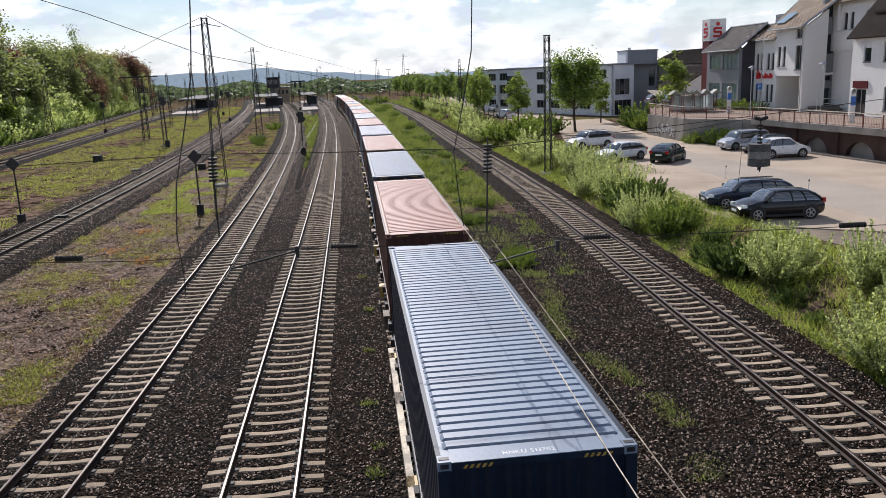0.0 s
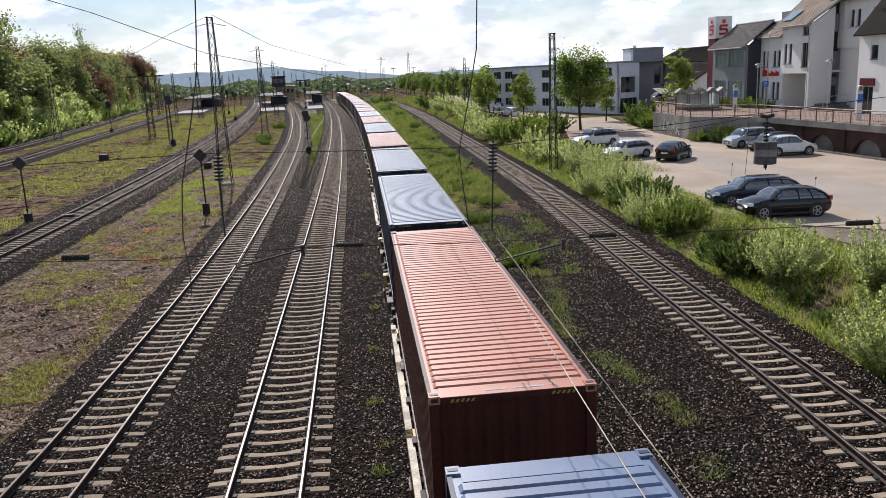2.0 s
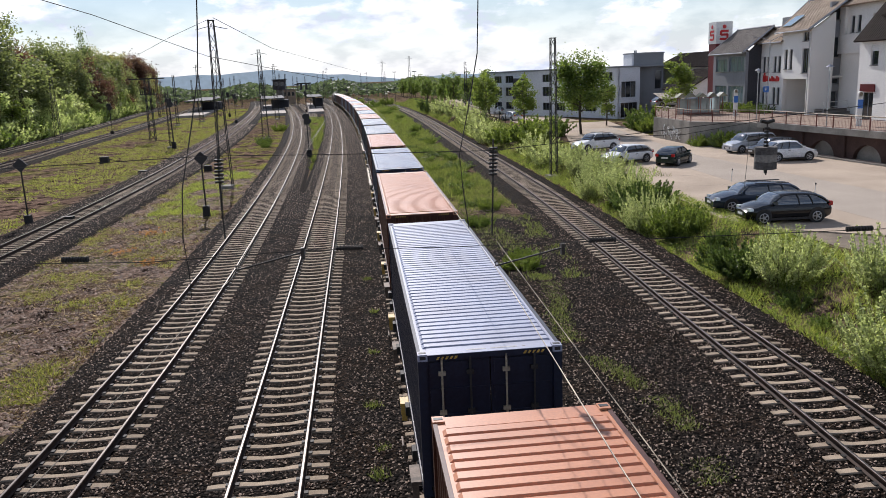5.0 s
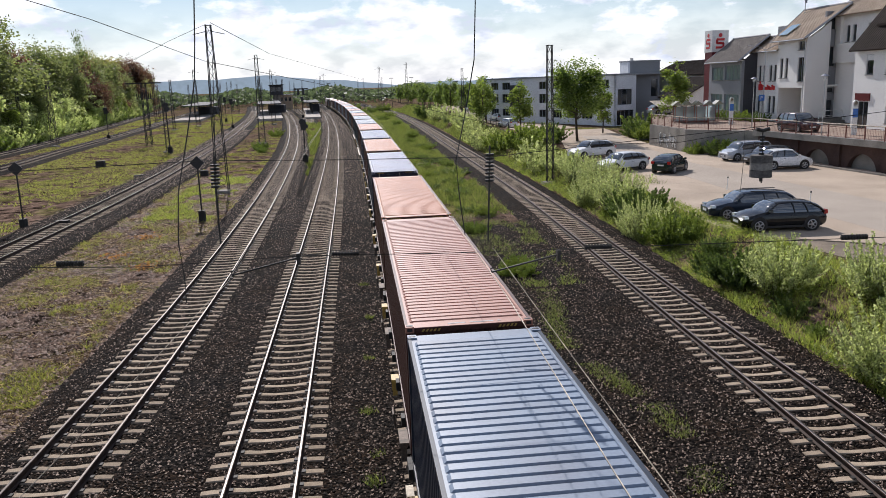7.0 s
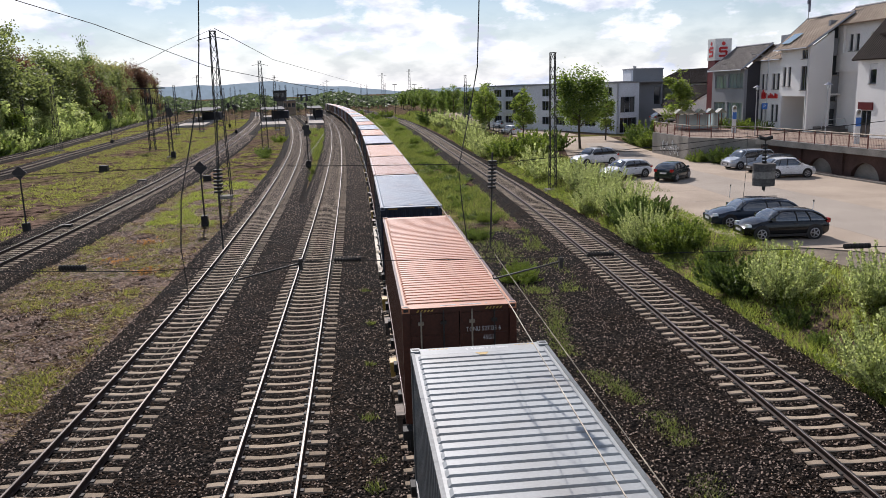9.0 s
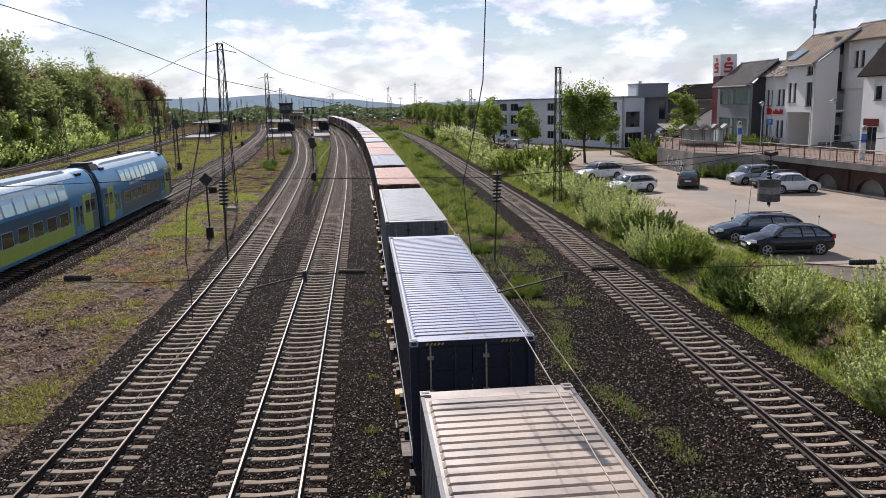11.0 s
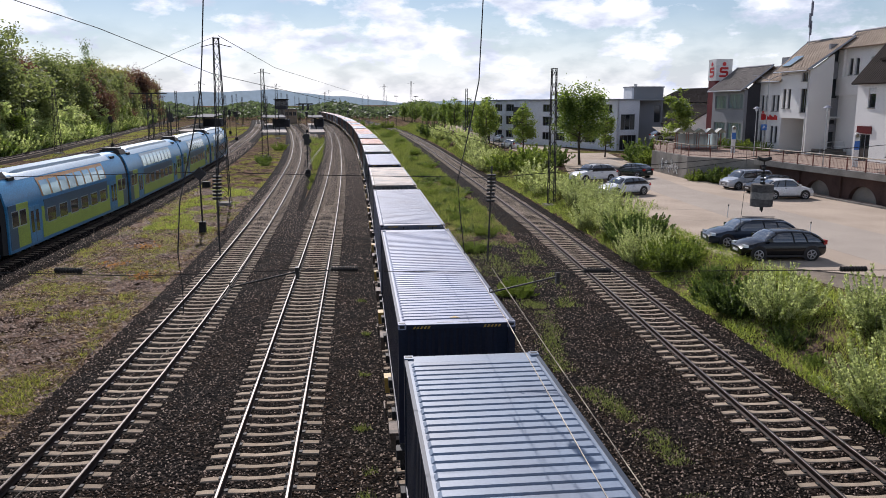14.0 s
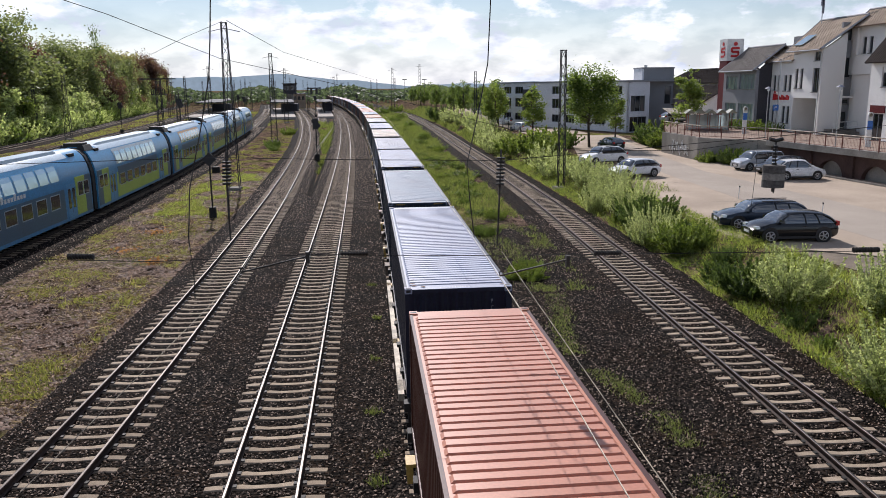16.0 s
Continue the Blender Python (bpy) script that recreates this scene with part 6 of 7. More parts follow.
def build_houses():
    th = house("corner_house", "white rendered house with dark tiled roof and dormer", 44.6, 44.0, 66.8, 3.1, 7.2, 12.9, 9.5, RENDER, DARKTILE,
               [(0.7, 2.3, 0, 2.4), (1.6, 2.6, 4.7, 6.4), (4.2, 5.0, 4.7, 6.4), (7, 8, 4.0, 5.6), (9.5, 10.5, 4.0, 5.6), (4.6, 6.6, 0.6, 2.6), (9, 11, 0.6, 2.6)], [])
    part("shop_sign", Geo().box(44.5, 44.59, 64.3, 66.3, 5.55, 6.2), REDCLAD, th, "dark red shop sign")
    d = part("dormer", Geo().box(45.9, 48.5, 63.4, 65.2, 9.6, 11.9), RENDER, th, "white dormer")
    part("roller_shutter", Geo().box(44.64, 44.72, 64.25, 65.15, 9.0, 9.48), WHITE, th, "half-lowered white roller shutter")
    part("dormer_window", Geo().box(45.85, 45.92, 63.9, 64.8, 10.7, 11.7), GLASS, d)
    part("dormer_roof", Geo().box(45.5, 49.2, 63.1, 65.5, 11.9, 12.1), DARKTILE, d)
    rows = [(0.8 + 2.1 * k, 1.9 + 2.1 * k, a, b) for k in range(10) for a, b in ((0.9, 2.3), (3.6, 5.0))]
    house("street_house", "white house with dark tiled roof behind the bus stop", 52, 112, 134, 2.0, 6.4, 8.5, 9, RENDER, DARKTILE, rows, [(0.6 + 1.7 * k, 1.7 + 1.7 * k, a, b) for k in range(2) for a, b in ((0.9, 2.3), (3.6, 5.0))])
    house("street_house", "low white house with dark tiled roof and awning", 44.5, 103, 111, 2.0, 3.4, 5.9, 9, RENDER, DARKTILE, [(0.8 + 1.9 * k, 1.9 + 1.9 * k, 1.0, 2.4) for k in range(4)], [(0.6 + 1.3 * k, 1.4 + 1.3 * k, 1.0, 2.4) for k in range(3)])
    aw = thing("awning", "cream fabric awning in front of a shop", "awning", pose(41.5, 101.2, 4.3))
    part("canopy", Geo().add([(-2, -1.5, 0), (3.0, -1.5, 0), (3.0, 1.6, 0.7), (-2, 1.6, 0.7), (-2, -1.5, 0.05), (3.0, -1.5, 0.05), (3.0, 1.6, 0.75), (-2, 1.6, 0.75)], [(0, 3, 2, 1), (4, 5, 6, 7), (0, 1, 5, 4), (1, 2, 6, 5), (2, 3, 7, 6), (3, 0, 4, 7)]), SAND, aw)
    part("support", Geo().tube([(-1.9, -1.4, 0), (-1.9, -1.4, -2.3)], 0.04).tube([(2.9, -1.4, 0), (2.9, -1.4, -2.3)], 0.04), IRON, aw)
    # long pale office block, grey tower block
    o, e = Vector((25.6, 153.0, 0.9)), Vector((39.9, 118.0, 0.9))
    u = (e - o).normalized()
    L = (e - o).length
    th = thing("office_block", "long pale grey flat-roofed office block with dark window bands", "building", pose(0, 0, 0))
    ops = []
    for k in range(9):
        a = 2.0 + k * 3.95
        if k in (2, 3):
            continue
        ops += [(a, a + 2.7, 1.0, 2.3), (a, a + 2.7, 3.4, 5.0), (a, a + 2.7, 5.8, 7.1)]
    facade(th, o, u, L, 7.7, ops, OFFICE, sill=False)
    m = frame_of(o, u)
    part("entrance_tower", Geo().box(9.3, 13.2, -0.5, 0.3, 2.6, 6.6, m), CHARCOAL, th, "charcoal entrance bay")
    part("roof", Geo().box(-0.2, L + 0.2, -0.2, 14, 7.7, 7.95, m), SLATEGREY, th)
    part("rear_wall", Geo().box(0, L, 13.6, 13.9, 0, 7.7, m), OFFICE, th)
    facade(th, e, u.cross(Vector((0, 0, -1))), 4.2, 7.7, [(0.5, 3.4, 3.2, 5.6), (0.4, 3.8, 0.1, 2.4)], OFFICE, sill=False, name="end_wall", pane=GLASS)
    th = thing("grey_block", "tall plain grey clad block beside the office", "building", pose(0, 0, 0))
    facade(th, (43.62, 122.0, 0.9), (1, 0, 0), 4.88, 9.7, [(3.5, 4.6, 0.6, 2.4), (3.5, 4.6, 4.2, 7.0)], SLATEGREY, sill=False)
    facade(th, (43.3, 125.9, 0.9), (0, -1, 0), 3.9, 9.7, [], OFFICE, name="side_wall")
    part("roof", Geo().box(43.2, 48.6, 121.9, 126, 10.6, 10.8), SLATEGREY, th)
    part("rear_wall", Geo().box(43.6, 48.5, 125.6, 125.9, 0.9, 10.6).box(48.2, 48.5, 122.33, 125.6, 0.9, 10.6), SLATEGREY, th)
    part("vent", Geo().tube([(44.6, 124, 10.8), (44.6, 124, 11.2)], 0.25, 8), ALLOY, th)


build_bank()
build_houses()


# ---- vehicles ----
CARGLASS = bpy.data.materials.new("car_glass")
CARGLASS.use_nodes = True
for key, value in (("Base Color", (0.015, 0.02, 0.022, 1)), ("Roughness", 0.04), ("Specular IOR Level", 1.0), ("Coat Weight", 1.0), ("Coat IOR", 1.9)):
    CARGLASS.node_tree.nodes["Principled BSDF"].inputs[key].default_value = value


def car_paint(name, colour, metal=0.2):
    m = mat(name, colour, 0.16, metal * 0.5, 0.92, 1.5, 20, 0.0)
    m.node_tree.nodes["Principled BSDF"].inputs["Coat Weight"].default_value = 0.3
    m.node_tree.nodes["Principled BSDF"].inputs["Specular IOR Level"].default_value = 0.4
    return m


CARBLACK, CARGREY, CARWHITE = car_paint("black_car_paint", (0.006, 0.0065, 0.008)), car_paint("dark_blue_grey_car_paint", (0.02, 0.03, 0.05)), car_paint("white_car_paint", (0.88, 0.88, 0.88), 0)
CARGREEN, CARSILVER, CARRED = car_paint("dark_green_car_paint", (0.012, 0.025, 0.022)), car_paint("silver_blue_car_paint", (0.50, 0.53, 0.57), 0.5), car_paint("dark_red_car_paint", (0.05, 0.018, 0.02))


def smooth_step(a, b, x):
    t = max(0.0, min(1.0, (x - a) / (b - a)))
    return t * t * (3 - 2 * t)


def build_car(label, colour, m, length=4.4, width=1.78, height=1.46, hood=0.25, tail=0.0, belt=0.94, group="parked cars", rails=False, rake=0.75):
    """Front towards +x. hood: the share of the length before the windscreen's foot; tail: the share of a low boot."""
    th = thing("car", label, "car", m, group)
    L, W = length, width / 2
    xr, xf = -L / 2, L / 2
    rings = []
    for k in range(17):
        u = k / 16
        x = xr + L * u
        w = W * (1 - 0.16 * (1 - smooth_step(0, 0.1, u)) - 0.22 * smooth_step(0.86, 1.0, u))
        top = belt * (1 - 0.06 * (1 - smooth_step(0, 0.05, u))) - 0.24 * smooth_step(1 - hood * 1.02, 1.0, u) + (0.04 if u < 0.7 else 0.02)
        low = 0.2 + 0.1 * (1 - smooth_step(0, 0.06, u)) + 0.06 * smooth_step(0.94, 1, u)
        if k in (0, 16):
            top -= 0.12
        rings.append([(x, -w * 0.86, low), (x, -w * 0.99, low + 0.14), (x, -w, low + 0.34), (x, -w * 0.97, top - 0.16), (x, -w * 0.9, top - 0.05), (x, -w * 0.55, top), (x, 0, top + 0.015),
                      (x, w * 0.55, top), (x, w * 0.9, top - 0.05), (x, w * 0.97, top - 0.16), (x, w, low + 0.34), (x, w * 0.99, low + 0.14), (x, w * 0.86, low)])
    part("body", fix_normals(Geo().loft(rings).mesh("body", True)), colour, th)
    # glazed cabin
    x0, x1 = xr + L * (tail + 0.015), xf - L * hood
    a0, a1 = x0 + rake * (1 if tail == 0 else 2.0), x1 - 0.66
    foot, head = belt - 0.06, height - 0.05
    def roof_z(x):
        return height - 0.015 - 0.2 * ((x - a0 - 0.6 * (a1 - a0)) / (a1 - a0)) ** 2

    def top_z(x):
        if x < a0:
            return foot + (roof_z(a0) - foot) * math.sin((x - x0) / (a0 - x0) * math.pi / 2) ** 0.9
        if x > a1:
            return foot + (roof_z(a1) - foot) * math.sin((x1 - x) / (x1 - a1) * math.pi / 2) ** 0.85
        return roof_z(x)

    def section(x, grow=0.0, lid=False):
        top = top_z(x)
        k = (top - foot) / (head - foot)
        wb = W * (0.93 - 0.10 * smooth_step(x1 - 0.5, x1, x) - 0.08 * (1 - smooth_step(x0, x0 + 0.4, x)))
        wt = wb + (W * 0.74 - wb) * k
        half = [(wt + grow, top - 0.075 * k), (wt * 0.93 + grow, top - 0.03 * k), (wt * 0.72, top - 0.006 + grow), (wt * 0.35, top + 0.006 + grow)]
        if not lid:
            half = [(wb, foot), ((wb + wt) / 2 + 0.035 * W * min(1, k), foot + (top - foot) * 0.5)] + half
        return [(x, -y, z) for y, z in half] + [(x, y, z) for y, z in reversed(half)]

    def spread(xa, xb, n):
        return [xa + (xb - xa) * q / n for q in range(n + 1)]
    part("cabin_glass", fix_normals(Geo().loft([section(x) for x in spread(x0, a0, 5) + spread(a0, a1, 6)[1:] + spread(a1, x1, 5)[1:]]).mesh("cabin_glass", True)), CARGLASS, th, "dark tinted windows")
    part("roof", fix_normals(Geo().loft([section(x, 0.012, True) for x in spread(a0 - 0.1 * rake, a1 + 0.08, 8)]).mesh("roof", True)), colour, th)
    for sy in (-1, 1):
        for xa, xb in ((x0 + 0.08, a0 + 0.02), (x0 + (x1 - x0) * 0.3, a0 + (a1 - a0) * 0.24), ((x0 + x1) / 2 + 0.05, (a0 + a1) / 2 + 0.12), (x1 - 0.1, a1 - 0.06)):
            part("pillar", Geo().tube([(xa, sy * (W * 0.935), foot), ((xa + xb) / 2, sy * W * 0.878, (foot + head) / 2), (xb, sy * W * 0.75, min(head, top_z(xb) - 0.05))], 0.032, 5), colour if xa < x0 + 0.5 or xa > x1 - 0.3 else BLACKPL, th)
        part("door_handle", Geo().box(-0.45, -0.28, sy * W * 0.98 - 0.02, sy * W * 0.98 + 0.02, belt - 0.2, belt - 0.165), BLACKPL, th)
        mir = part("mirror", Geo().box(x1 - 0.32, x1 - 0.16, *sorted((sy * W * 0.98, sy * (W + 0.17))), belt + 0.0, belt + 0.13, top=0.85), colour, th)
        part("headlight", Geo().box(xf - 0.32, xf - 0.1, *sorted((sy * W * 0.5, sy * W * 0.86)), belt - 0.32, belt - 0.2, top=0.9), LAMPCLEAR, th, "clear headlight")
        part("taillight", Geo().box(xr - 0.01, xr + 0.16, *sorted((sy * W * 0.62, sy * W * 0.9)), belt - 0.18, belt + 0.02), LAMPRED, th, "red tail light")
        part("sill_trim", Geo().box(-L * 0.28, L * 0.26, *sorted((sy * W * 0.96, sy * W * 1.005)), 0.19, 0.3), BLACKPL, th)
        if rails:
            part("roof_rail", Geo().tube([(a0 + 0.1, sy * W * 0.66, height - 0.01), (a1 - 0.3, sy * W * 0.66, height)], 0.025, 5), BLACKPL, th)
    part("front_grille", Geo().box(xf - 0.05, xf + 0.01, -W * 0.45, W * 0.45, 0.36, 0.56), BLACKPL, th)
    part("front_plate", Geo().box(xf, xf + 0.025, -0.26, 0.26, 0.4, 0.51), WHITE, th, "plain pale plate")
    part("rear_plate", Geo().box(xr - 0.025, xr + 0.02, -0.26, 0.26, 0.62, 0.73), WHITE, th, "plain pale plate")
    for x in (xr + L * 0.185, xf - L * 0.19):
        for sy in (-1, 1):
            y = sy * (W - 0.1)
            part("wheel_arch", Geo().disc((x, sy * (W - 0.085), 0.35), "y", 0.385, 0.19, 18), BLACKPL, th)
            wh = part("wheel", Geo().disc((x, y + sy * 0.015, 0.315), "y", 0.315, 0.2, 20), RUBBER, th, "black tyre")
            rim = Geo().disc((x, y + sy * 0.118, 0.315), "y", 0.07, 0.02, 8)
            for j in range(5):
                a = j * 2 * math.pi / 5
                rim.tube([(x, y + sy * 0.122, 0.315), (x + 0.2 * math.cos(a), y + sy * 0.118, 0.315 + 0.2 * math.sin(a))], 0.032, 5)
            rim.tube([(x + 0.21 * math.cos(j * math.pi / 8), y + sy * 0.116, 0.315 + 0.21 * math.sin(j * math.pi / 8)) for j in range(17)], 0.022, 5)
            part("rim", rim, ALLOY, wh)
    return th


Z_LOT = 0.9
WEIGHT = mat("dark_cast_concrete", (0.16, 0.15, 0.14), 0.9, 0, 0.6, 4, 30, 0.3, spec=0.1)
build_car("black hatchback with silver wheels parked by the grass", CARBLACK, pose(19.95, 34.95, Z_LOT, 0, 0, 176), 4.05, 1.74, 1.41, belt=0.95, rake=0.68)
build_car("dark blue-grey estate car with roof rails parked by the grass", CARGREY, pose(20.3, 38.4, Z_LOT, 0, 0, 173), 4.6, 1.84, 1.40, belt=0.93, rails=True, rake=0.6)
build_car("white compact SUV with dark windows in the car park", CARWHITE, pose(22.2, 72.3, Z_LOT, 0, 0, 196), 4.45, 1.84, 1.66, belt=1.05, rails=True)
build_car("white hatchback with dark windows in the car park", CARWHITE, pose(21.4, 61.3, Z_LOT, 0, 0, 199), 4.25, 1.8, 1.48)
MOVING_HATCH = build_car("dark green hatchback that drives off across the car park", CARGREEN, pose(24.4, 58.8, Z_LOT, 0, 0, 46), 3.85, 1.68, 1.43, 0.24)
build_car("silver-blue people carrier parked at the foot of the wall", CARSILVER, pose(33.6, 64.6, Z_LOT, 0, 0, 188), 4.5, 1.82, 1.66, 0.2, belt=1.02, rake=0.45)
build_car("black hatchback parked at the foot of the wall", CARBLACK, pose(33.9, 61.3, Z_LOT, 0, 0, 186), 4.2, 1.78, 1.5)
build_car("white small SUV parked at the foot of the wall", CARWHITE, pose(33.1, 57.5, Z_LOT, 0, 0, -4), 3.9, 1.77, 1.55, belt=1.02)
STREET_CAR = build_car("dark red people carrier driving along the raised street", CARRED, pose(40.6, 97, 3.1, 0, 0, -90), 4.3, 1.8, 1.66, 0.22, belt=1.0, group="moving cars", rake=0.4)
for k, (x, y, c, a) in enumerate(((27.5, 150, CARWHITE, 100), (28, 158, CARBLACK, 100), (28.5, 166, CARSILVER, 95), (29, 174, CARGREY, 100), (29.5, 183, CARWHITE, 95), (30, 192, CARRED, 95), (41.8, 103.5, CARSILVER, 10), (25.0, 127.5, CARWHITE, 110), (30, 205, CARSILVER, 95), (30, 215, CARBLACK, 95))):
    build_car("distant parked car by the street trees", c, pose(x, y, 0.86 if y > 110 else 3.1, 0, 0, a), 4.3, 1.78, 1.5, group="distant parked cars")
solid("far_street", prism([(24.5, 118), (34, 118), (36, 260), (26, 260)], 0.3, 0.86), TARMAC, "pale asphalt street with parked cars behind the trees", "road", "structure")


# ---- street furniture ----
def build_street():
    def lamp(x, y, z, h):
        th = thing("street_lamp", "grey post-top street lamp with conical hood", "street lamp", pose(x, y, z), "street lamps")
        part("post", Geo().tube([(0, 0, 0), (0, 0, h)], 0.055, 8, 0.04), ALLOY, th)
        part("lamp_head", Geo().disc((0, 0, h + 0.12), "z", 0.14, 0.22, 10), LAMPCLEAR, th)
        g = Geo()
        ring = [(0.36 * math.cos(2 * math.pi * k / 12), 0.36 * math.sin(2 * math.pi * k / 12), h + 0.24) for k in range(12)]
        g.add(ring + [(0, 0, h + 0.46)], [(k, (k + 1) % 12, 12) for k in range(12)] + [tuple(range(12))[::-1]])
        part("hood", g, GREYC, th)
    lamp(38.6, 73.2, 3.1, 4.35)
    lamp(38.0, 60.6, 3.1, 4.5)
    th = thing("street_lamp", "tall grey lamp post with two curved arms", "street lamp", pose(43.6, 80.5, 3.1), "street lamps")
    part("post", Geo().tube([(0, 0, 0), (0, 0, 7.6)], 0.07, 8, 0.045), ALLOY, th)
    for s in (-1, 1):
        part("arm", Geo().tube([(0, 0, 7.5), (s * 0.6, -s * 0.6, 7.9), (s * 1.3, -s * 1.3, 8.05)], 0.035, 6), ALLOY, th)
    th = thing("parking_sign", "blue parking sign on a grey post", "sign", pose(41.6, 77.2, 3.1))
    part("post", Geo().tube([(0, 0, 0), (0, 0, 3.0)], 0.03, 6), ALLOY, th)
    part("panel", Geo().box(-0.3, 0.3, -0.05, -0.03, 2.35, 2.95), SIGNBLUE, th)
    writing("P", 0.5, WHITE, th, pose(-0.16, -0.055, 2.47, 90), "white letter")
    for x, y in ((38.9, 78.2), (40.0, 59.4)):
        th = thing("bus_stop_sign", "white and blue bus stop pillar with round top", "sign", pose(x, y, 3.1), "bus stop signs")
        part("pillar", Geo().box(-0.22, 0.22, -0.05, 0.05, 0, 2.5), WHITE, th)
        part("blue_panel", Geo().box(-0.225, 0.225, -0.056, -0.05, 1.4, 2.1), SIGNBLUE, th, "blue panel")
        part("roundel", Geo().disc((0, 0, 2.55), "y", 0.23, 0.1, 16), WHITE, th)
        part("emblem", Geo().disc((0, -0.055, 2.55), "y", 0.14, 0.02, 16), SAND, th)
    th = thing("bus_shelter", "bus shelter with brown posts and saw-toothed glass roof", "shelter", pose(37.5, 84.0, 2.72, 0, 0, -14))
    for k in range(5):
        for y in (-0.6, 0.8):
            part("post", Geo().box(-2.2 + k * 1.15, -2.12 + k * 1.15, y, y + 0.08, 0, 2.3), RAILRED, th)
    for k in range(5):
        x = -2.5 + k * 1.1
        part("roof_bay", Geo().add([(x, -0.9, 2.3), (x + 1.1, -0.9, 2.3), (x + 0.55, -0.9, 2.75), (x, 1.0, 2.3), (x + 1.1, 1.0, 2.3), (x + 0.55, 1.0, 2.75)], [(0, 1, 2), (3, 5, 4), (0, 2, 5, 3), (1, 4, 5, 2), (0, 3, 4, 1)]), OLIVEGLASS, th)
    part("glass_panel", Geo().box(-2.1, 2.4, 0.82, 0.85, 0.4, 2.1), SKYGLASS, th)
    part("bench", Geo().box(-1.6, 1.6, 0.3, 0.7, 0.42, 0.5), RAILRED, th)
    # rail fence beside the far street
    f = thing("yard_fence", "dark steel fence posts along the far street", "fence", pose(0, 0, 0))
    for k in range(26):
        y = 100 + 5.2 * k
        x = 21.6 + 0.010 * (y - 100)
        part("post", Geo().box(x - 0.05, x + 0.05, y - 0.05, y + 0.05, 0.3, 2.6), IRON, f)
    for z in (1.2, 2.4):
        part("rail", Geo().tube([(21.6, 100, z), (22.95, 230, z)], 0.03, 4), IRON, f)
    # small marker posts in the car park
    for x, y in ((23.8, 48.0), (24.9, 40.4)):
        th = thing("marker_post", "thin white marker post on the asphalt", "post", pose(x, y, Z_LOT), "marker posts")
        part("post", Geo().tube([(0, 0, 0), (0.05, 0, 0.75)], 0.025, 6), WHITE, th)
        part("cap", Geo().tube([(0.05, 0, 0.75), (0.055, 0, 0.85)], 0.04, 6), BLACKPL, th)


build_street()


# ---- line-side equipment ----
def build_signals():
    def board(x, y, h, side=0.95):
        th = thing("shunting_signal", "black diamond signal board on a dark post with a base cabinet", "signal", pose(x, y, -0.42), "diamond signals")
        part("post", Geo().tube([(0, 0, 0), (0, 0, h)], 0.055, 8), IRON, th)
        d = side / 2
        part("board", Geo().add([(0, -0.06, h - d), (d, -0.06, h), (0, -0.06, h + d), (-d, -0.06, h), (0, 0.02, h - d), (d, 0.02, h), (0, 0.02, h + d), (-d, 0.02, h)],
                                [(0, 1, 2, 3), (7, 6, 5, 4), (0, 4, 5, 1), (1, 5, 6, 2), (2, 6, 7, 3), (3, 7, 4, 0)]), BLACKPL, th)
        part("base_cabinet", Geo().box(-0.22, 0.22, -0.2, 0.2, 0.0, 0.75, top=0.92), DARK, th)
    board(-10.7, 54.0, 4.0)
    board(-22.4, 54.2, 4.1)
    for x, y, h in ((-6.0, 93.2, 4.4), (-28, 186, 6.0), (-27, 118, 6.5), (-48, 160, 5.5), (-14.8, 232, 5.5), (-3.2, 262, 5.5), (-36, 228, 6)):
        th = thing("light_signal", "dark light signal on a lattice post with two round heads", "signal", pose(x, y, -0.42), "light signals")
        part("post", Geo().tube([(0, 0, 0), (0, 0, h)], 0.07, 6), IRON, th)
        part("base_cabinet", Geo().box(-0.3, 0.3, -0.25, 0.25, 0, 1.0), DARK, th)
        part("backboard", Geo().box(-0.32, 0.32, -0.1, 0.1, h - 0.5, h + 0.75), BLACKPL, th)
        for e in (-0.22, 0.28):
            part("signal_head", Geo().disc((e, -0.13, h + 0.2 - e), "y", 0.27, 0.1, 14), BLACKPL, th)
    for x, y, w, d, h in ((-20.2, 55.0, 0.9, 0.5, 0.4), (-16.0, 84, 0.8, 0.5, 0.6), (-22.8, 84.5, 0.9, 0.6, 0.35), (8.9, 40.5, 1.2, 0.5, 0.06), (-31.2, 99.5, 1.0, 0.8, 0.8)):
        solid("trackside_box", Geo().box(x - w / 2, x + w / 2, y - d / 2, y + d / 2, -0.45, -0.42 + h, top=0.94), DARK, "low dark trackside equipment box", "box", group="trackside boxes")
    # rods with ribbed insulators that hang in the head span
    for top, mid, foot, n in (((2.23, 13.00, 7.10), (2.21, 13.00, 6.60), (2.17, 13.00, 5.58), 8), ((-2.30, 13.00, 7.12), (-2.32, 13.00, 6.71), (-2.32, 13.00, 5.79), 7)):
        th = thing("hanging_insulator", "dark rod with a ribbed insulator hanging in the head span", "insulator", pose(0, 0, 0), "hanging insulators")
        top, mid, foot = Vector(top), Vector(mid), Vector(foot)
        part("rod", Geo().tube([top + Vector((0, 0, 0.12)), mid, foot], 0.016, 6), IRON, th)
        for k in range(n):
            part("shed", Geo().disc(top.lerp(mid, (k + 0.5) / n), "z", 0.075, 0.03, 12), DARK, th)


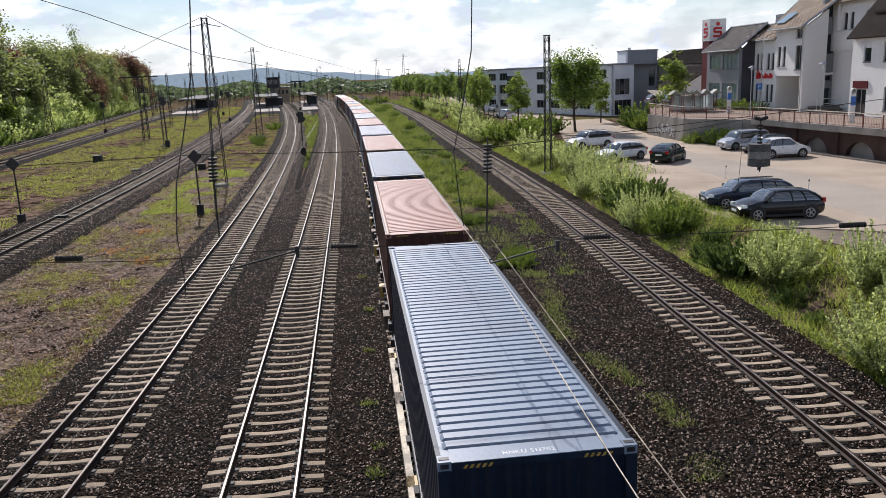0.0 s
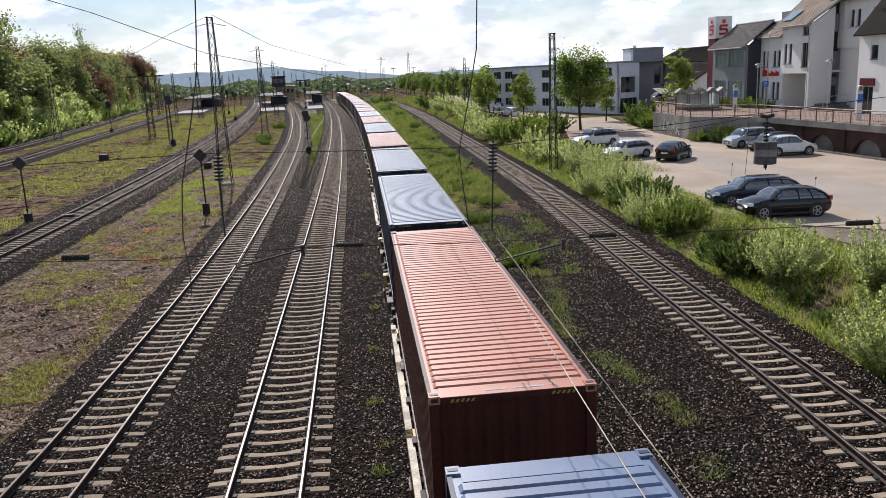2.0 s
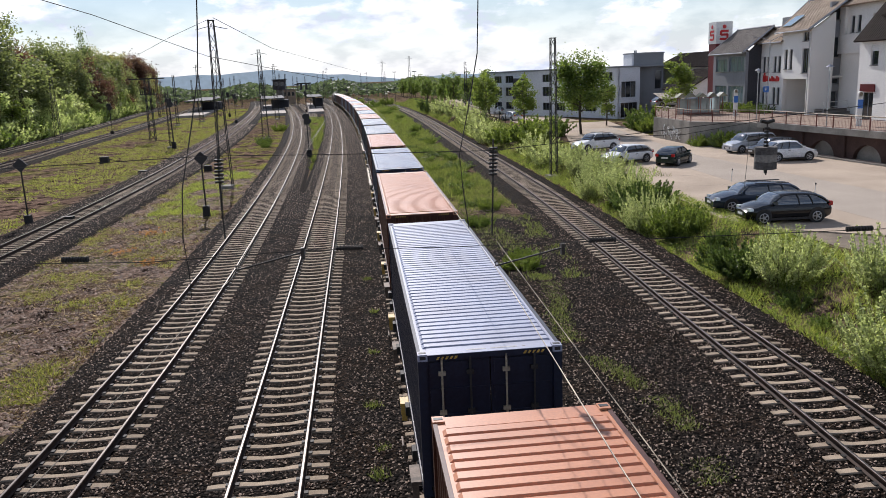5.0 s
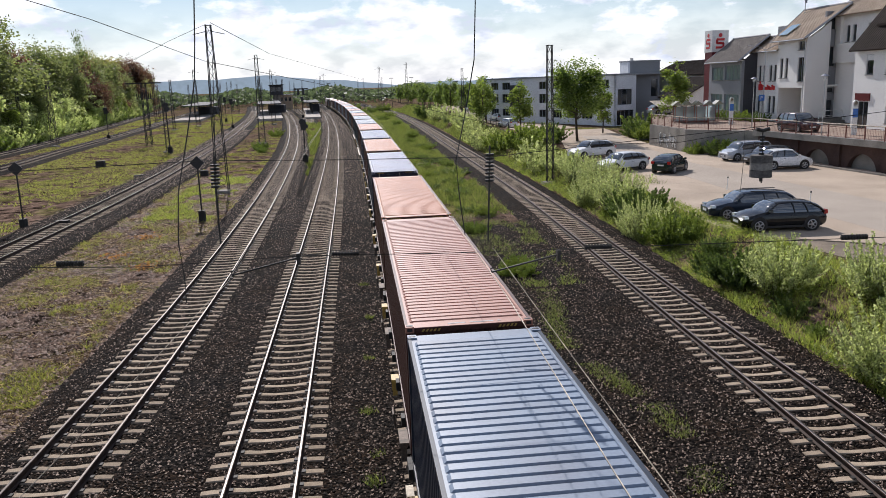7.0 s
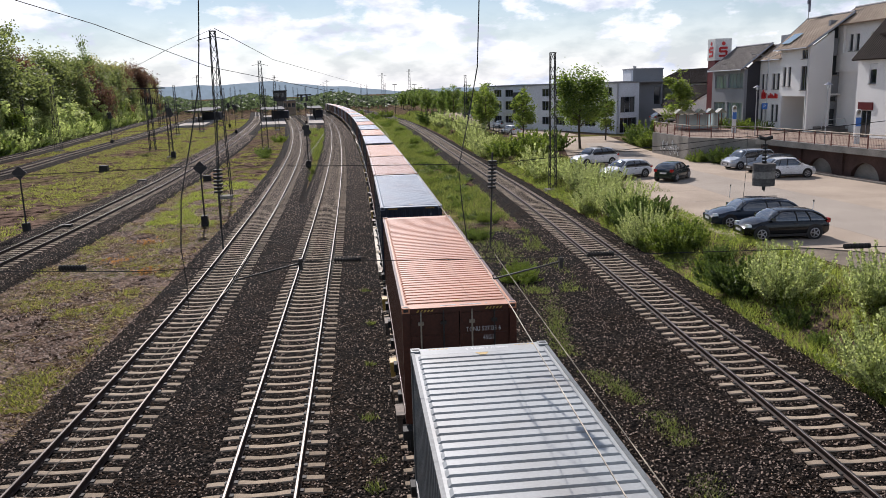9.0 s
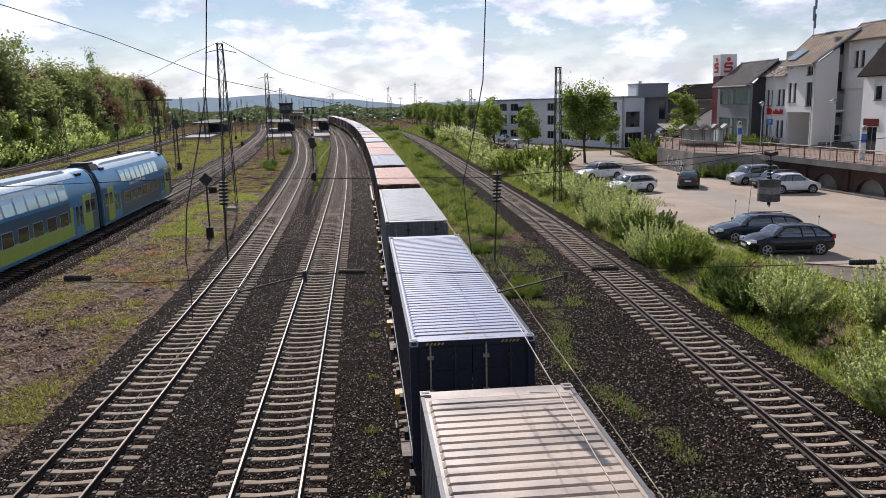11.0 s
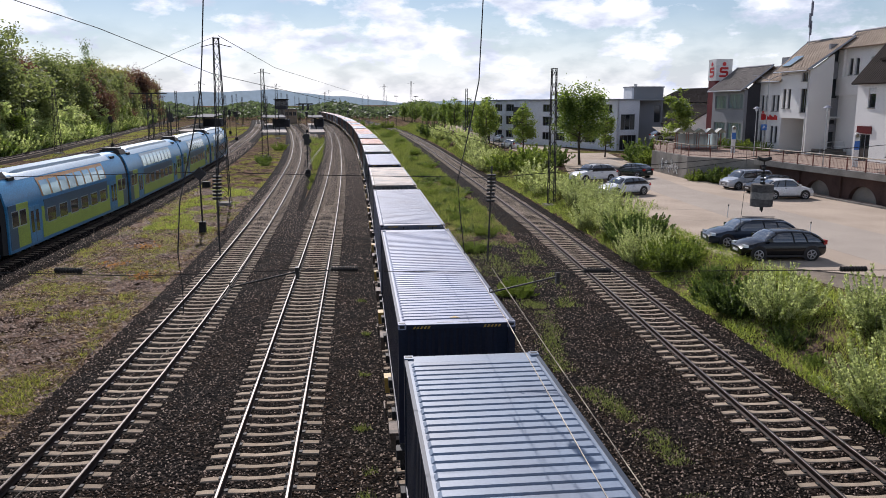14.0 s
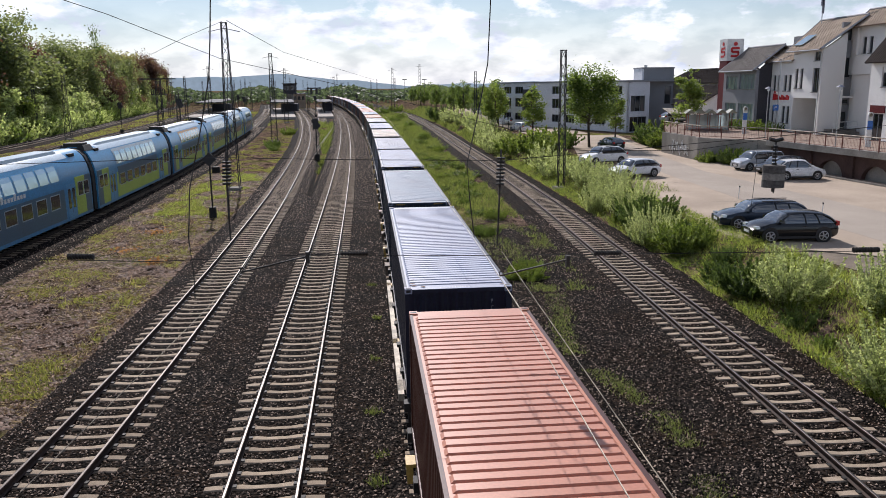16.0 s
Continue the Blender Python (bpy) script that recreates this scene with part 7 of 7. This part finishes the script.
def build_station():
    def platform(x_of, w, y0, y1, cy0, cy1, label):
        th = thing("platform", label, "platform", pose(0, 0, 0), "station platforms", "structure")
        rows = [y0 + (y1 - y0) * k / 12 for k in range(13)]
        part("slab", fix_normals(Geo().loft([[(x_of(y), y, -0.4), (x_of(y) + w, y, -0.4), (x_of(y) + w, y, 0.3), (x_of(y), y, 0.3)] for y in rows]).mesh("slab")), PAVED, th)
        rows = [cy0 + (cy1 - cy0) * k / 8 for k in range(9)]
        part("canopy", fix_normals(Geo().loft([[(x_of(y) - 0.2, y, 3.7), (x_of(y) + w + 0.2, y, 3.7), (x_of(y) + w + 0.2, y, 3.95), (x_of(y) + w / 2, y, 3.85), (x_of(y) - 0.2, y, 3.95)] for y in rows]).mesh("canopy")), CHARCOAL, th, "dark platform canopy")
        for y in rows[::2]:
            part("column", Geo().box(x_of(y) + w / 2 - 0.15, x_of(y) + w / 2 + 0.15, y - 0.15, y + 0.15, 0.3, 3.8), IRON, th)
        part("kiosk", Geo().box(x_of(cy0) + 0.9, x_of(cy0) + w - 0.9, cy0 + 22, cy0 + 28, 0.3, 2.9), CHARCOAL, th)
    platform(lambda y: LINE_LEFT(y) - 9.2, 7.2, 222, 320, 250, 305, "pale station platform with dark flat canopy")
    platform(lambda y: LINE_MIDDLE(y) - 6.4, 4.4, 222, 320, 250, 300, "narrow station platform with dark canopy")
    platform(lambda y: LINE_REGIONAL(y) - 22, 8.0, 235, 350, 262, 340, "far station platform with dark roof")
    th = thing("signal_box", "dark grey signal tower above the platforms", "building", pose(-31.6, 335, -0.4))
    part("body", Geo().box(-1.3, 1.3, -2.0, 2.4, 0, 6.2), GREYCON, th)
    facade(th, (-2.4, -3, 6.2), (1, 0, 0), 4.8, 3.9, [(0.3, 2.3, 1.5, 3.2), (2.5, 4.5, 1.5, 3.2)], CHARCOAL)
    part("cabin", Geo().box(-2.4, 2.4, -2.6, 3, 6.2, 10.1), CHARCOAL, th)
    part("roof", Geo().box(-2.8, 2.8, -3.6, 3.6, 10.1, 10.4), DARKTILE, th)
    th = thing("station_building", "low brown brick station building behind the platforms", "building", pose(-31.6, 345, -0.4))
    facade(th, (0, 0, 0), (1, 0, 0), 5.6, 6.0, [(0.5 + 1.7 * k, 1.7 + 1.7 * k, 3.4, 5.0) for k in range(3)], BROWNTILE)
    part("roof", Geo().box(-0.4, 6.0, -0.4, 8, 6.0, 6.3), SLATEGREY, th)
    # portal gantry over the throat of the station
    th = thing("signal_gantry", "dark steel portal gantry with signals over the tracks", "gantry", pose(-16.9, 262, -0.4))
    for x in (-1.9, 1.9):
        part("leg", lattice_mesh(8.6, 0.5, 0.45, 0.8), IRON, th, m=pose(x, 0, 0))
    part("beam", Geo().box(-2.3, 2.3, -0.25, 0.25, 8.2, 8.6), IRON, th)
    for x in (-0.9, 0.8):
        part("signal_head", Geo().box(x - 0.35, x + 0.35, -0.5, -0.3, 6.4, 8.2), BLACKPL, th)
    for x, y, h in ((-21, 285, 8), (-9, 305, 10), (14, 290, 11), (22, 300, 11), (31, 240, 9)):
        th = thing("yard_light", "tall thin floodlight pole over the station yard", "light pole", pose(x, y, -0.4), "yard light poles")
        part("pole", Geo().tube([(0, 0, 0), (0, 0, h)], 0.09, 6, 0.05), IRON, th)
        part("light_head", Geo().box(-0.8, 0.8, -0.15, 0.15, h, h + 0.25), IRON, th)


def build_wires():
    span = 13.0
    dark = "thin dark wire of the head span across the tracks"
    wire("span_wire", [(-6.33, 13.00, 5.61), (-3.61, 13.00, 5.47), (-1.06, 13.00, 5.51), (1.56, 13.00, 5.41), (4.41, 13.00, 5.35), (9.58, 13.00, 5.25), (10.39, 13.00, 5.23)], 0.007, dark)
    wire("span_wire", [(-6.08, 13.00, 7.12), (-2.52, 13.00, 7.17), (-0.26, 13.00, 7.09), (2.24, 13.00, 7.03), (6.99, 13.00, 7.35), (10.15, 13.00, 7.59)], 0.006, dark)
    wire("span_wire", [(3.56, 13.00, 7.17), (5.56, 13.00, 7.14), (6.99, 13.00, 7.32)], 0.005, dark)
    wire("hanging_cable", [(-2.35, 13.00, 10.06), (-2.43, 13.00, 9.05), (-2.49, 13.00, 8.45), (-2.67, 13.00, 7.66), (-2.92, 13.00, 6.67), (-3.00, 13.00, 5.84), (-2.96, 13.00, 5.25), (-2.97, 13.00, 4.82)], 0.011, "loose black cable hanging from the head span", "cable")
    wire("hanging_cable", [(2.06, 13.00, 9.94), (2.00, 13.00, 8.63), (1.82, 13.00, 7.73), (1.65, 13.00, 6.99), (1.69, 13.00, 6.41), (1.77, 13.00, 5.72)], 0.010, "loose black cable hanging from the head span", "cable")
    wire("dropper", [(-2.18, 13.00, 8.79), (-2.30, 13.00, 6.92), (-2.32, 13.00, 5.79)], 0.006, "thin vertical dropper wire of the head span")
    wire("dropper", [(6.73, 13.00, 7.55), (6.73, 13.00, 6.72), (6.69, 13.00, 6.07)], 0.004, "thin vertical dropper wire of the head span")
    wire("feeder_cable", [(-16.78, 40.00, 13.33), (-15.28, 50.00, 12.68), (-12.16, 68.40, 10.74), (-3.28, 80.00, 8.62), (16.87, 95.00, 3.12), (39.39, 110.00, -1.62)], 0.024, "thick dark feeder cable running across to the masts", "cable")
    wire("feeder_cable", [(-11.32, 68.00, 13.75), (-12.76, 128.00, 13.72), (3.60, 240.00, 9.94)], 0.03, "thin feeder cable between mast tops", "cable")
    wire("feeder_cable", [(-23.41, 90.00, 11.86), (-17.02, 78.00, 12.96), (-11.81, 69.00, 13.75)], 0.02, "thin feeder cable between mast tops", "cable")
    wire("contact_wire", [(1.55, -4.0, 5.5), (1.71, 4.89, 5.5), (1.86, 9.54, 5.5), (1.9, 13, 5.5), (1.9, 30, 5.5), (1.9, 38, 5.5)] + [(LINE_FREIGHT(y), y, 5.5) for y in range(60, 400, 20)], 0.006, "contact wire above the freight track", material=SAND)
    wire("catenary_wire", [(2.25, 13.00, 5.46), (2.13, 9.51, 5.5), (2.01, 4.86, 5.5), (1.85, -4.0, 5.5)], 0.005, "catenary wire above the freight track", material=SAND)
    wire("contact_wire", [(LINE_MIDDLE(y) + 0.1, y, 5.5) for y in (36, 60, 90, 130, 180, 240, 300, 380)], 0.012, "contact wire above the middle track")
    wire("contact_wire", [(-5.71, 12.00, 1.97), (-4.60, 16.00, 2.68), (-4.21, 24.00, 2.44), (-4.37, 40.00, 2.52), (-3.58, 88.00, 4.15)], 0.008, "pale contact wire above the siding", material=SAND)
    for a, b in (((-2.18, 13.00, 5.24), (-1.07, 13.00, 5.48)), ((2.22, 13.00, 5.03), (3.41, 13.00, 5.28))):
        th = thing("steady_arm", "dark tubular steady arm holding the contact wire", "arm", pose(0, 0, 0), "steady arms")
        part("tube", Geo().tube([a, b], 0.016, 6), IRON, th)
        part("clamp", Geo().box(b[0] - 0.03, b[0] + 0.03, b[1] - 0.05, b[1] + 0.05, b[2] - 0.12, b[2] + 0.08), IRON, th)
        part("hook", Geo().tube([a, (a[0] - 0.02, a[1], a[2] + 0.06), (a[0] + 0.03, a[1], a[2] + 0.08)], 0.014, 5), IRON, th)
    for a, b in (((-4.96, 13.00, 5.60), (-4.53, 13.00, 5.58)), ((-0.51, 13.00, 5.51), (-0.05, 13.00, 5.50)), ((3.88, 13.00, 5.38), (4.37, 13.00, 5.37)), ((8.67, 13.00, 5.29), (9.18, 13.00, 5.28))):
        th = thing("insulator", "ribbed dark insulator in the head span wire", "insulator", pose(0, 0, 0), "span insulators")
        a, b = Vector(a), Vector(b)
        for k in range(9):
            c = a.lerp(b, (k + 0.5) / 9)
            part("shed", Geo().disc(c, "x", 0.05, 0.028, 12), DARK, th)
        part("core", Geo().tube([a, b], 0.022, 6), DARK, th)
    # concrete tension weight under its pulley
    c, top = Vector((7.06, 13.00, 6.66)), Vector((7.06, 13.00, 7.28))
    th = thing("tension_weight", "stack of grey concrete tension weights hanging on a wire", "weight", pose(*c))
    w = 0.19
    for k, z in enumerate((-0.19, -0.06, 0.07)):
        part("concrete_block", Geo().tube([(0, 0, z), (0, 0, z + 0.012), (0, 0, z + 0.112), (0, 0, z + 0.124)], w, 20), WEIGHT if k != 1 else GREYCON, th, smooth=True)
    part("hanger", Geo().tube([(0.02, 0, -0.3), (0.02, 0, 0.2), top - c], 0.012, 6), IRON, th)
    part("hook", Geo().tube([(0.01, 0, -0.2), (0.01, 0, -0.27)], 0.03, 8), IRON, th)
    for k in range(6):
        part("insulator_shed", Geo().disc(((top - c).x, 0, (top - c).z - 0.1 - 0.06 * k), "z", 0.045, 0.035, 10), DARK, th)
    part("pulley", Geo().tube([top - c + Vector((-0.12, 0, 0.03)), top - c, top - c + Vector((0.12, 0, 0.03))], 0.035, 6), IRON, th)


build_signals()
build_station()
build_wires()


def motions():
    rows_t = [0.5 * k for k in range(33)]
    for ob, s, z in FREIGHT:
        walk(ob, [(t, on_line(LINE_FREIGHT, s + 14.55 * t, z)) for t in rows_t[::2]])
    for ob, back in REGIONAL:
        walk(ob, [(t, on_line(LINE_REGIONAL, 103.0 + 17.3 * (t - 12.5) - 0.15 * (t - 12.5) ** 2 - back, 0.0)) for t in rows_t[::2]])
    # the green hatchback backs out and drives off, the red car passes on the street
    walk(MOVING_HATCH, [(t, pose(x, y, Z_LOT, 0, 0, a)) for t, x, y, a in (
        (0.0, 24.4, 58.8, 46), (9.1, 24.4, 58.8, 46), (9.6, 24.7, 59.2, 48), (10.2, 25.8, 60.8, 54), (10.8, 27.0, 62.9, 62), (11.3, 27.8, 64.6, 68), (11.7, 28.1, 65.5, 70), (12.0, 28.3, 66.3, 73), (12.4, 28.4, 67.6, 80),
        (12.8, 28.3, 69.6, 92), (13.2, 28.1, 72.0, 104), (13.6, 27.8, 74.2, 114), (14.0, 27.4, 75.9, 122), (14.4, 27.0, 77.3, 124), (14.8, 26.8, 79.0, 121), (15.2, 26.8, 81.2, 114), (15.6, 27.2, 84.2, 106), (16.0, 27.8, 87.8, 102))])
    walk(STREET_CAR, [(t, pose(x, y, 3.1, 0, 0, a)) for t, x, y, a in (
        (0.0, 40.6, 97, -92), (4.2, 40.6, 97, -92), (4.8, 40.4, 93, -92), (5.4, 39.8, 86.5, -94), (6.0, 39.1, 79.0, -92), (6.4, 38.9, 73.8, -90), (7.0, 38.9, 65.6, -88), (7.6, 39.4, 57.6, -86), (8.2, 40.4, 49.0, -82), (9.0, 42.2, 37.4, -80), (10.0, 45.4, 21.0, -78), (11.2, 49.5, 0.0, -78), (13.0, 55.5, -30.0, -79), (16.0, 60.0, -50, -79))])


motions()
